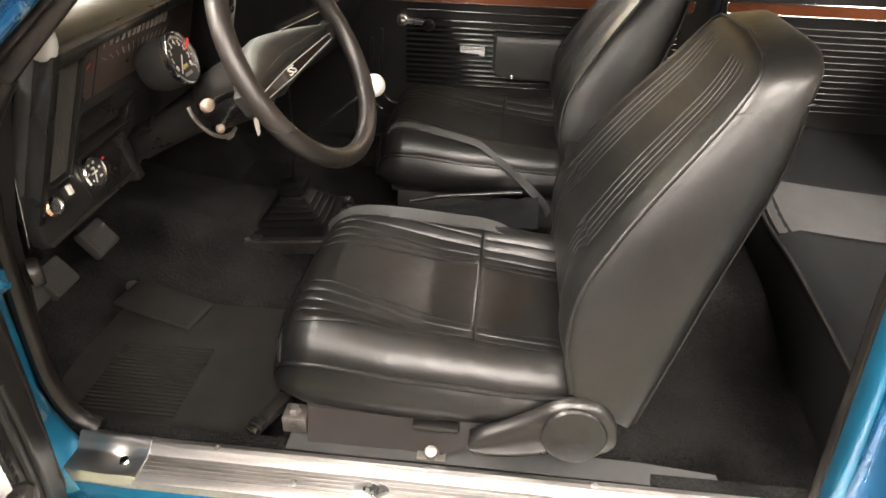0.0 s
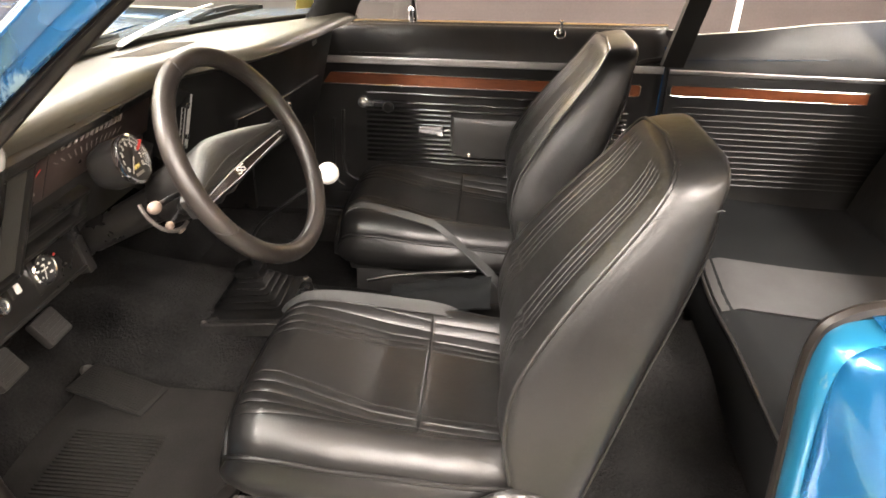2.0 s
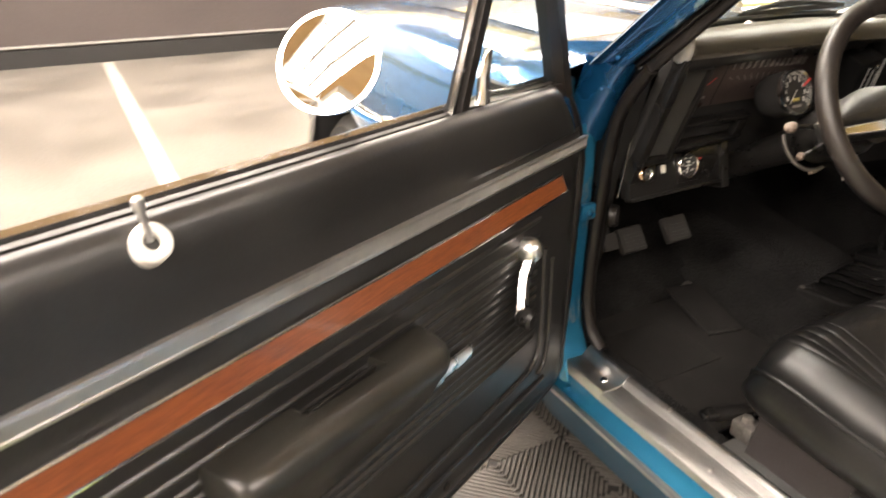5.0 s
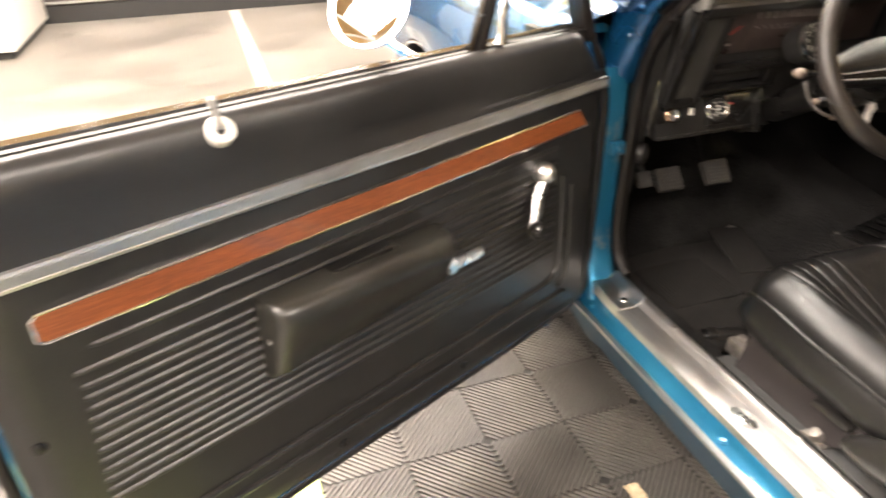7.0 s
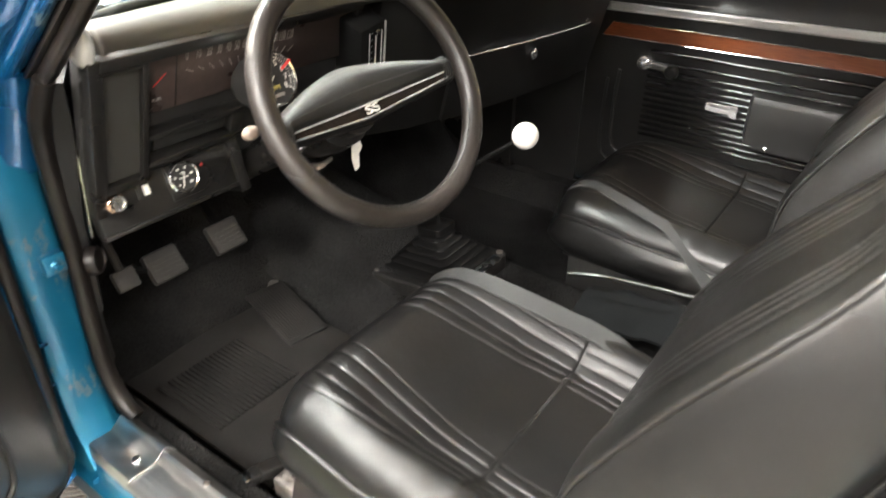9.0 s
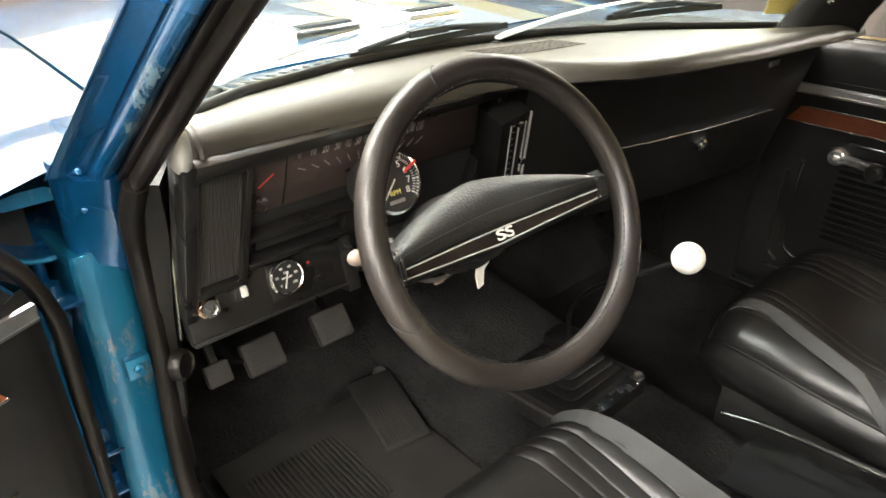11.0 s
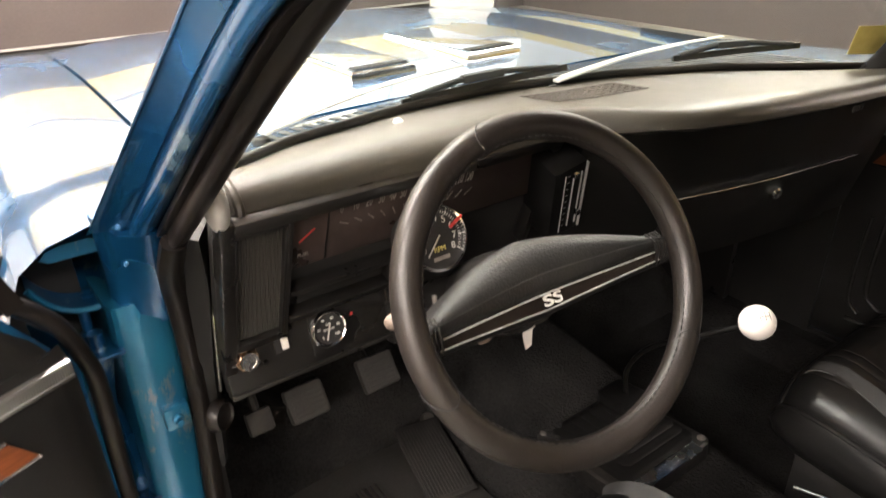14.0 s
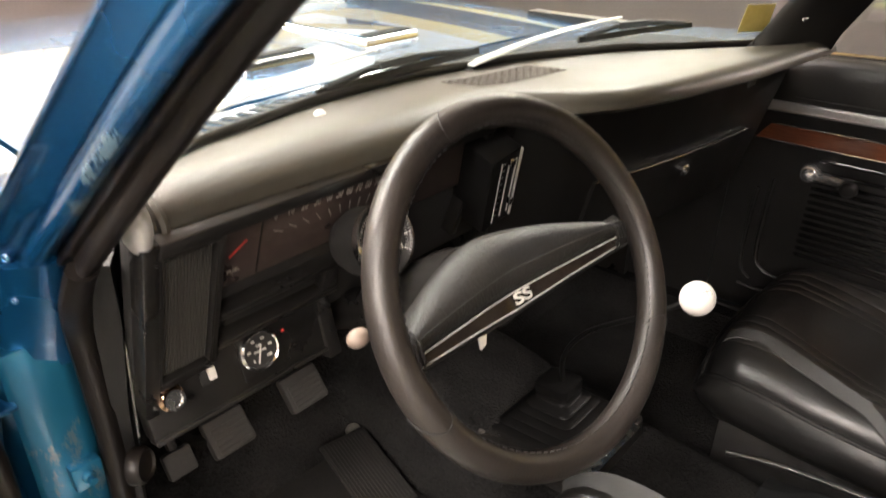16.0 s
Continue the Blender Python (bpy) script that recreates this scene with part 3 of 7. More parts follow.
# windscreen pillar: painted flange, raised edge, and the seal; each line runs from the foot over the shoulder to the roof
LINES = {
    "A": ((-0.572, 0.744, 0.984), (-0.425, 0.785, 1.13), (-0.318, 0.811, 1.23), (-0.255, 0.826, 1.288), (-0.205, 0.842, 1.328), (-0.13, 0.857, 1.352), (0.0, 0.866, 1.362), (0.6, 0.868, 1.362), (1.3, 0.875, 1.33)),
    "C": ((-0.528, 0.808, 0.984), (-0.36, 0.832, 1.13), (-0.24, 0.850, 1.23), (-0.178, 0.866, 1.274), (-0.122, 0.884, 1.300), (-0.04, 0.895, 1.314), (0.06, 0.90, 1.320), (0.6, 0.90, 1.332), (1.3, 0.905, 1.30)),
    "D": ((-0.476, 0.822, 0.978), (-0.336, 0.873, 1.13), (-0.237, 0.909, 1.23), (-0.188, 0.925, 1.270), (-0.13, 0.933, 1.288), (-0.04, 0.936, 1.300), (0.06, 0.936, 1.305), (0.6, 0.936, 1.322), (1.3, 0.94, 1.292)),
}
LINE = {k: smooth_path(v, 6) for k, v in LINES.items()}
LINE["B"] = [lerp(p, q, 0.56) for p, q in zip(LINE["A"], LINE["C"])]
NL = len(LINE["A"])


def lines_at(i, *mixes):
    """Points of the pillar's section: each is (weights of A to D, push outwards)."""
    P4 = [LINE[k][i] for k in "ABCD"]
    n = (P4[3] - P4[0]).cross(LINE["A"][min(i + 1, NL - 1)] - LINE["A"][max(i - 1, 0)]).normalized()
    return [P4[0] * w[0] + P4[1] * w[1] + P4[2] * w[2] + P4[3] * w[3] + n * w[4] for w in mixes]


probe = lines_at(6, (1, 0, 0, 0, 0), (1, 0, 0, 0, 0.01))
OUT = 1.0 if (probe[1] - probe[0]).dot(Vector((0.7, -0.7, 0))) > 0 else -1.0


def strip(mixes):
    mixes = [(*w[:4], w[4] * OUT) for w in mixes]
    return loft([lines_at(i, *mixes) for i in range(NL)])


part("windscreen_pillar", strip([(1.04, -0.04, 0, 0, -0.006), (1.02, -0.02, 0, 0, 0.0), (1, 0, 0, 0, 0.003), (0.95, 0.05, 0, 0, 0.003), (0.9, 0.1, 0, 0, 0.0), (0.5, 0.5, 0, 0, -0.001), (0.10, 0.90, 0, 0, 0.0), (0.05, 0.95, 0, 0, -0.003), (-0.0, 1.0, 0, 0, -0.003), (0, 0.9, 0.1, 0, 0.001), (0, 0.75, 0.25, 0, 0.006), (0, 0.5, 0.5, 0, 0.009), (0, 0.25, 0.75, 0, 0.007), (0, 0.08, 0.92, 0, 0.002), (0, 0, 0.98, 0.02, -0.006), (0, 0.0, 0.5, 0.5, -0.03), (0.3, 0.4, 0.0, 0.3, -0.035), (0.8, 0.2, 0, 0, -0.025)]), "blue_worn", body, "blue windscreen pillar with scuffs, running into the roof edge", 60)
part("pillar_seal", strip([(0, 0, 0.98, 0.02, -0.004), (0, 0, 0.93, 0.07, 0.003), (0, 0, 0.84, 0.16, 0.005), (0, 0, 0.74, 0.26, 0.002), (0, 0, 0.66, 0.34, -0.002), (0, 0, 0.56, 0.44, 0.002), (0, 0, 0.42, 0.58, 0.007), (0, 0, 0.28, 0.72, 0.007), (0, 0, 0.14, 0.86, 0.002), (0, 0, 0.04, 0.96, -0.006), (0, 0, -0.02, 1.02, -0.016), (0, 0, 0.2, 0.8, -0.03), (0, 0, 0.7, 0.3, -0.028)]), "rubber", body, "thick brown-black rubber seal along pillar and roof", 60)
# foot of the pillar, running down into the hinge pillar
part("pillar_foot", loft([
    [(-0.590, 0.750, 1.0), (-0.541, 0.769, 0.984), (-0.530, 0.790, 0.982), (-0.520, 0.806, 0.984), (-0.53, 0.83, 0.99), (-0.60, 0.82, 1.0)],
    [(-0.606, 0.752, 0.955), (-0.566, 0.768, 0.95), (-0.556, 0.788, 0.948), (-0.545, 0.808, 0.945), (-0.555, 0.83, 0.945), (-0.62, 0.83, 0.95)],
    [(-0.625, 0.756, 0.91), (-0.596, 0.766, 0.905), (-0.584, 0.786, 0.90), (-0.572, 0.812, 0.895), (-0.58, 0.832, 0.895), (-0.64, 0.83, 0.9)],
    [(-0.640, 0.756, 0.865), (-0.613, 0.762, 0.862), (-0.603, 0.782, 0.858), (-0.594, 0.816, 0.85), (-0.60, 0.832, 0.85), (-0.65, 0.83, 0.85)],
    [(-0.645, 0.756, 0.82), (-0.620, 0.762, 0.82), (-0.610, 0.782, 0.82), (-0.606, 0.816, 0.82), (-0.61, 0.832, 0.82), (-0.66, 0.83, 0.82)]]), "blue_worn", body, "scuffed blue foot of the windscreen pillar", 60)
for p in ((-0.35, 0.839, 1.191), (-0.528, 0.770, 1.0), (-0.57, 0.775, 0.935)):
    part("screw", lathe(p, (0.75, -0.55, 0.1), [(0.004, -0.002), (0.004, 0.001), (0.002, 0.002), (0.001, 0.0015)], 12), "blue", body)
part("far_pillar", loft([
    [(-0.36, 2.075, 1.0), (-0.335, 2.07, 1.015), (-0.30, 2.085, 1.012), (-0.22, 2.165, 1.0), (-0.24, 2.22, 1.0), (-0.36, 2.2, 1.0)],
    [(-0.325, 2.075, 1.05), (-0.305, 2.072, 1.06), (-0.27, 2.085, 1.06), (-0.20, 2.15, 1.05), (-0.22, 2.2, 1.05), (-0.33, 2.18, 1.05)],
    [(-0.235, 2.05, 1.19), (-0.215, 2.05, 1.195), (-0.18, 2.062, 1.19), (-0.12, 2.12, 1.18), (-0.14, 2.17, 1.18), (-0.24, 2.15, 1.18)],
    [(-0.155, 2.02, 1.335), (-0.135, 2.02, 1.335), (-0.10, 2.032, 1.335), (-0.05, 2.085, 1.33), (-0.07, 2.13, 1.33), (-0.16, 2.12, 1.33)]]), "plastic", body, "black trim of the far windscreen pillar", 60)
part("screw", lathe((-0.255, 2.085, 1.08), (0.6, -0.8, 0), [(0.006, -0.004), (0.006, 0.002), (0.002, 0.004)], 12), "chrome", body)

# roof with drip rail, headliner and header
def roof_fn(u, v):
    x = lerp(-0.26, 1.35, u)
    y = lerp(0.90, 2 * MID - 0.90, v)
    crown = 0.06 * (1 - (2 * v - 1) ** 4) + 0.03 * math.sin(math.pi * u)
    return (x + 0.05 * (1 - (2 * v - 1) ** 2) * (-1 if u < 0.5 else 0), y, 1.345 + crown)


part("roof", sheet(roof_fn, 12, 16, 0.03), "blue", body, "blue roof panel")
part("headliner", sheet(lambda u, v: (lambda p: (p[0], lerp(0.955, 2 * MID - 0.955, v), p[2] - 0.036))(roof_fn(u, v)), 10, 12, 0.008), "matte", body, "black headliner")
rail = sweep(smooth_path([(-0.19, 0.885, 1.34), (-0.05, 0.893, 1.352), (0.2, 0.896, 1.355), (0.6, 0.896, 1.352), (1.3, 0.9, 1.32)], 5), [(-0.02, -0.012), (0.02, -0.016), (0.022, 0.012), (-0.02, 0.016)])
sealr = sweep(smooth_path([(-0.222, 0.93, 1.262), (-0.15, 0.934, 1.29), (-0.04, 0.935, 1.302), (0.12, 0.935, 1.309), (0.6, 0.935, 1.306), (1.3, 0.94, 1.28)], 5), ring(0.019, 10))
part("roof_rail", mirror_y(rail), "blue", body)
part("roof_seal", mirror_y(sealr), "rubber", body)

# windscreen
WS_BASE = [(0.90, -0.575), (1.02, -0.632), (1.23, -0.672), (1.45, -0.675), (1.67, -0.625), (1.88, -0.525), (2.08, -0.36), (2.16, -0.30)]


def ws_base_x(y):
    return curve_at(WS_BASE, y)


def ws_fn(u, v):
    y = lerp(0.92, 2.12, u)
    yt = lerp(0.98, 2.06, u)
    xt = -0.2 - 0.1 * (1 - (2 * u - 1) ** 2)
    return (lerp(ws_base_x(y), xt, v) - 0.03 * math.sin(math.pi * v), lerp(y, yt, v), lerp(1.0, 1.335, v))


screen = part("windscreen", sheet(ws_fn, 20, 8), "tinted_glass", body, "clear curved windscreen")
screen.visible_shadow = False
part("windscreen_seal", tube([Vector((ws_base_x(y) + 0.002, y, 1.021)) for y in [0.9 + 0.04 * i for i in range(32)]], 0.0075, 10), "rubber", body, "black rubber seal along the foot of the windscreen")
part("header", sheet(lambda u, v: (-0.2 - 0.1 * (1 - (2 * u - 1) ** 2) + v * 0.07, lerp(0.95, 2.11, u), 1.335 - 0.004 * v), 16, 3, 0.012), "matte", body, "black windscreen header")
part("sticker", sheet(lambda u, v: (lambda p: (p[0] + 0.004, p[1], p[2] + 0.002))(ws_fn(lerp(0.950, 0.994, u), lerp(0.13, 0.29, v))), 4, 2, 0.0008, (1, 0, 0)), "sticker", screen, "yellow paper sticker inside the windscreen")

# ---- cowl, bonnet and front wing ----
def cowl_fn(u, v):
    y = lerp(0.80, 2.26, u)
    x = lerp(ws_base_x(min(max(y, 0.9), 2.1)) - 0.005, -0.80 + 0.10 * abs(y - MID) ** 2, v)
    return (x, y, lerp(1.020, 1.000, v))


cowl = part("cowl", sheet(cowl_fn, 24, 4, 0.02), "blue", body, "blue cowl panel with air slots")
slots = []
for i in range(46):
    y = 1.0 + i * 0.0245
    a, b = Vector(cowl_fn((y - 0.80) / 1.46, 0.12)), Vector(cowl_fn((y - 0.80) / 1.46, 0.56))
    slots.append(extrude([a + Vector((0, -0.0055, 0.0014)), a + Vector((0, 0.0055, 0.0014)), b + Vector((0, 0.0055, 0.0014)), b + Vector((0, -0.0055, 0.0014))], (0, 0, -0.004)))
part("air_slots", join(*slots), "matte", cowl, "row of dark air intake slots")


def hood_z(x, y):
    t = (-0.80 - x) / 1.15
    c = abs(y - MID) / 0.64
    return 1.0 + 0.018 * math.sin(min(max(t, 0), 1) * 2.2) - 0.075 * max(t - 0.45, 0) ** 1.6 - 0.02 * c ** 3 + 0.006 * math.exp(-((c - 0.62) / 0.22) ** 2)


def hood_fn(u, v):
    y = lerp(0.899, 2.161, v)
    x = lerp(-0.80 + 0.10 * abs(y - MID) ** 2 - 0.006, -1.95 + 0.10 * abs(y - MID) ** 2, u)
    return (x, y, hood_z(x, y))


part("bonnet", sheet(hood_fn, 24, 28, 0.02), "blue", body, "glossy blue metallic bonnet")
for y0, x0, x1 in ((1.31, -1.29, -0.95), (1.60, -1.29, -0.95)):
    y1 = y0 + 0.145
    zc = [hood_z(x, y0 + 0.07) for x in (x0, x1)]
    def lid(i, h0, h1):
        return [(x0 + i, y0 + i, zc[0] + h0), (x0 + i, y1 - i, zc[0] + h0), (x1 - i, y1 - i, zc[1] + h1), (x1 - i, y0 + i, zc[1] + h1)]
    scoop = part("hood_louvre", loft([lid(-0.006, -0.004, -0.004), lid(-0.004, 0.003, 0.008), lid(0.0, 0.006, 0.016), lid(0.006, 0.006, 0.016)]), "chrome", body, "flat bonnet louvre insert with a bright rim")
    part("insert", loft([lid(0.007, 0.004, 0.012), lid(0.007, 0.0075, 0.0175), lid(0.011, 0.008, 0.018)]), "blue", scoop)
    fins = [box(x1 - 0.030, x1 - 0.004, y0 + 0.010 + j * 0.0075, y0 + 0.0138 + j * 0.0075, zc[1] + 0.008, zc[1] + 0.0215) for j in range(17)]
    part("fin_bed", box(x1 - 0.034, x1 - 0.003, y0 + 0.008, y1 - 0.008, zc[1] + 0.006, zc[1] + 0.0185), "chrome", scoop)
    part("fins", join(*fins), "matte", scoop, "row of small dark fins")


# left wing: top, rounded shoulder and side, with a wheel opening
def wing_section(x):
    t = (-0.72 - x) / 1.2
    zt = lerp(0.978, hood_z(x, 0.9) - 0.014, ease((-0.70 - x) / 0.12))
    yo = 0.625 - 0.02 * math.sin(max(min(t, 1), 0) * math.pi)
    c = abs(x + 1.62)
    zb = 0.20
    if c < 0.375:
        zb = max(zb, 0.34 + math.sqrt(0.375 ** 2 - c ** 2) * 1.03)
    yi = lerp(0.892, 0.80, ease((x + 0.74) / 0.16))
    pts = [(yi, zt + 0.012), (lerp(0.82, 0.775, ease((x + 0.74) / 0.16)), zt + 0.015), (0.75, zt + 0.010), (0.70, zt - 0.004), (0.665, zt - 0.03), (yo + 0.018, zt - 0.08), (yo + 0.004, zt - 0.14), (yo, zt - 0.2)]
    for k in range(1, 6):
        pts.append((yo + 0.012 * k / 5, lerp(zt - 0.2, min(zb, zt - 0.205), k / 5)))
    return [(x, y, z) for y, z in pts]


def wing():
    xs = [-0.585 - i * 0.0275 for i in range(51)]
    loops = [wing_section(x) for x in xs]
    b = loft(loops, closed=False)
    bmesh.ops.solidify(b, geom=b.faces[:], thickness=0.004)
    return b


part("front_wing", wing(), "blue", body, "blue front wing with a wheel opening")
part("front_wing", mirror_y(wing()), "blue", body)
arch = [(-1.62 + 0.377 * math.cos(a), 0.632, 0.34 + 0.386 * math.sin(a)) for a in [math.pi * i / 28 for i in range(29)]]
part("arch_trim", tube(arch, 0.011, 8, (0, 1, 0)), "chrome", body, "bright wheel arch trim")
nose = [[(-1.93 + 0.08 * (abs(y - MID) / 0.9) ** 2, y, z) for y in [0.63 + i * 0.09 for i in range(21)]] for z in (0.35, 0.6, 0.9, 0.93)]
part("front_panel", loft(nose, closed=False), "matte", body)
wheel = thing("front_wheel", "front road wheel with a black tyre in the arch", "wheel", (-1.62, 0.75, 0.33))
part("tyre", lathe((-1.62, 0.84, 0.33), (0, -1, 0), [(0.2, 0.0), (0.29, 0.0), (0.325, 0.03), (0.33, 0.09), (0.325, 0.15), (0.29, 0.185), (0.2, 0.18)], 40), "tyre", wheel)
part("rim", lathe((-1.62, 0.84, 0.33), (0, -1, 0), [(0.05, 0.1), (0.17, 0.12), (0.195, 0.17), (0.2, 0.18), (0.2, 0.05)], 36), "alu", wheel)
part("inner_arch", loft([[(-1.62 + 0.38 * math.cos(a), y, 0.34 + 0.385 * math.sin(a)) for a in [math.pi * i / 20 for i in range(21)]] for y in (0.64, 1.0)], closed=False), "matte", body)

# gap between wing and pillar: black boxes stand in for the shade inside
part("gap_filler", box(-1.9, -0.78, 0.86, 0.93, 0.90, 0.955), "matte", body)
part("cavity_shade", box(-0.80, -0.70, 0.64, 0.73, 0.25, 0.93), "matte", body, "matte black box standing in for the shade behind the front wing")
cup = [Vector(q) for q in smooth_path([(0, 0.668, 0.895), (0, 0.688, 0.866), (0, 0.712, 0.850), (0, 0.742, 0.846), (0, 0.760, 0.856), (0, 0.769, 0.885), (0, 0.775, 0.915), (0, 0.770, 0.940)], 4)]
cupo = part("hinge_cup", loft([[q + Vector((x, 0, dz)) for q in cup] for x, dz in ((-0.75, 0.03), (-0.72, 0.012), (-0.69, 0.002), (-0.655, 0.0))], closed=False), "blue_worn", body, "pressed blue cup behind the front wing", 60)
part("rim", tube([q + Vector((-0.655, 0, 0.0)) for q in cup], 0.0045, 8, (1, 0, 0)), "blue_jamb", cupo, "bright worn rim")
part("bolt", lathe((-0.69, 0.735, 0.848), (0, 0, 1), [(0.010, 0), (0.010, 0.004), (0.006, 0.006), (0.006, 0.012), (0.001, 0.012)], 8), "blue_worn", cupo)
part("wing_flange", loft([[(x, y, z + dz) for y, dz in ((0.690, -0.012), (0.70, -0.002), (0.72, 0.002), (0.75, 0.002), (0.762, -0.004), (0.766, -0.016), (0.755, -0.018), (0.70, -0.018))] for x, z in ((-0.73, 0.958), (-0.66, 0.955), (-0.635, 0.950))]), "blue_jamb", body, "pale blue flange at the rear of the wing", 50)
part("hinge_pin", join(cyl((-0.665, 0.722, 0.79), (-0.665, 0.722, 0.846), 0.007, n=14), lathe((-0.665, 0.722, 0.80), (0, 0, 1), [(0.012, 0), (0.012, 0.006), (0.008, 0.010), (0.001, 0.010)], 14)), "blue_worn", body)
for zt, zb in ((0.79, 0.545), (0.45, 0.34)):
    rows = []
    for k in range(13):
        q = k / 12
        z = lerp(zt, zb, q)
        y0, y1 = lerp(0.700, 0.708, q) + 0.012 * math.sin(math.pi * q), lerp(0.742, 0.746, q) - 0.016 * math.sin(math.pi * q) * (1 if q < 0.5 else 0.6)
        xo = -0.012 * math.sin(math.pi * q)
        rows.append([(-0.655 + xo, y0, z), (-0.628 + xo, y0 + 0.004, z), (-0.622 + xo, (y0 + y1) / 2, z), (-0.630 + xo, y1, z), (-0.655 + xo, y1, z)])
    part("door_hinge", join(loft(rows), cyl((-0.635, 0.726, zt - 0.005), (-0.635, 0.726, zt + 0.03), 0.010, n=16), box(-0.66, -0.60, 0.69, 0.752, zb - 0.012, zb - 0.004, 0.002), box(-0.66, -0.60, 0.69, 0.752, zt + 0.004, zt + 0.010, 0.002)), "blue_worn", body, "blue steel door hinge", 50)


# wipers
def wiper(pivot, tip, a, b):
    w_t = thing("windscreen_wiper", "black wiper with a bright arm on the windscreen foot", "wiper", pivot)
    pv, tp = Vector(pivot), Vector(tip)
    side = (tp - pv).cross(Vector((0, 0, 1))).normalized()
    arm = []
    for k in range(13):
        q = k / 12
        c, w = lerp(pv, tp, q) + Vector((0, 0, 0.004 + 0.010 * math.sin(math.pi * q))), lerp(0.013, 0.0045, q)
        arm.append([c - side * w, c - side * w * 0.8 + Vector((0, 0, 0.003)), c + side * w * 0.8 + Vector((0, 0, 0.003)), c + side * w, c + Vector((0, 0, -0.001))])
    part("arm", loft(arm), "silver", w_t, "bright flat metal arm")
    part("pivot_cap", lathe(pv + Vector((0, 0, -0.024)), (0, 0, 1), [(0.014, 0), (0.014, 0.014), (0.010, 0.022), (0.001, 0.024)], 18), "matte", w_t)
    A, B = Vector(a), Vector(b)
    part("blade", sweep([A, lerp(A, B, 0.5) + Vector((0, 0, 0.002)), B], [(-0.004, -0.005), (0.004, -0.005), (0.002, 0.006), (-0.002, 0.006)]), "rubber", w_t)
    part("bridge", tube(smooth_path([lerp(A, B, 0.05) + Vector((0, 0, 0.005)), lerp(A, B, 0.2) + Vector((-0.003, 0, 0.011)), lerp(A, B, 0.36) + Vector((-0.003, 0, 0.017)), lerp(A, B, 0.55) + Vector((-0.003, 0, 0.017)), lerp(A, B, 0.74) + Vector((-0.003, 0, 0.011)), lerp(A, B, 0.93) + Vector((0.001, 0, 0.004))], 5), 0.0055, 8), "matte", w_t, "black blade holder")
    M1, M2 = lerp(A, B, 0.34) + Vector((-0.003, 0, 0.018)), lerp(A, B, 0.58) + Vector((-0.003, 0, 0.017))
    part("arm_clip", sweep([M1, lerp(M1, M2, 0.5), M2], [(-0.008, -0.007), (0.008, -0.007), (0.006, 0.005), (-0.006, 0.005)]), "matte", w_t)
    return w_t


wiper((-0.660, 1.0, 1.026), (-0.705, 1.395, 1.058), (-0.675, 1.247, 1.028), (-0.664, 1.61, 1.036))
wiper((-0.64, 1.555, 1.018), (-0.575, 1.97, 1.056), (-0.583, 1.821, 1.035), (-0.469, 2.076, 1.045))

# ---- cabin floor and sides ----
def pan_fn(u, v):
    x = lerp(-1.0, 0.86, u)
    y = lerp(0.8165, 2 * MID - 0.8165, v)
    z = 0.245
    d = abs(y - MID)
    hump = ease(1 - (d - 0.10) / 0.14)
    top = curve_at([(-1.0, 0.50), (-0.75, 0.46), (-0.3, 0.385), (0.1, 0.36), (0.9, 0.34)], x)
    z = lerp(z, top, hump)
    if x < -0.72:
        z = max(z, 0.245 + (-0.72 - x) * 1.15)
    z += 0.010 * noise.noise(Vector((x * 5, y * 5, 0)))
    z = max(z, 0.245 + 0.085 * ease(1 - (min(y, 2 * MID - y) - 0.855) / 0.035))
    return (x, y, z)


part("carpet", sheet(pan_fn, 60, 70, 0.02), "carpet", body, "black pile carpet over the floor pan and tunnel")
part("firewall", sheet(lambda u, v: (-1.0 + 0.16 * v, lerp(0.82, 2.24, u), lerp(0.5, 0.98, v)), 6, 6, 0.03, (-1, 0, 0)), "matte", body, "black firewall")
# kick panels
for f in (False, True):
    kp = sheet(lambda u, v: (lerp(-0.98, -0.60, u), 0.842 + 0.01 * (1 - u), lerp(0.26, 0.97, v)), 6, 6, 0.02, (0, -1, 0))
    part("kick_panel", mirror_y(kp) if f else kp, "plastic", body, "" if f else "black kick panel")
part("front_side_trim", box(-1.0, -0.38, 2.245, 2.29, 0.22, 1.0), "vinyl", body, "black trim ahead of the passenger door")
part("kick_vent_knob", lathe((-0.575, 0.84, 0.661), (0.75, 0.6, 0.1), [(0.024, 0), (0.024, 0.01), (0.02, 0.016), (0.018, 0.013), (0.001, 0.012)], 24), "rubber", body, "round black vent knob")
part("door_edge_trim", tube([(-0.555, 0.868, 0.955), (-0.567, 0.862, 0.82), (-0.575, 0.853, 0.70)], 0.0028, 8), "darkchrome", body, "thin bright strip beside the dash")
part("inner_pillar_trim", loft([[(-0.525, 0.824, 0.972), (-0.515, 0.85, 0.964), (-0.545, 0.88, 0.985), (-0.585, 0.86, 0.985)], [(-0.555, 0.832, 0.88), (-0.545, 0.858, 0.88), (-0.575, 0.875, 0.9), (-0.62, 0.86, 0.9)], [(-0.585, 0.835, 0.74), (-0.58, 0.852, 0.74), (-0.6, 0.865, 0.74), (-0.64, 0.855, 0.74)], [(-0.595, 0.83, 0.55), (-0.592, 0.842, 0.55), (-0.61, 0.852, 0.55), (-0.65, 0.85, 0.55)]]), "dark_vinyl", body, "black trim between door seal and dash")


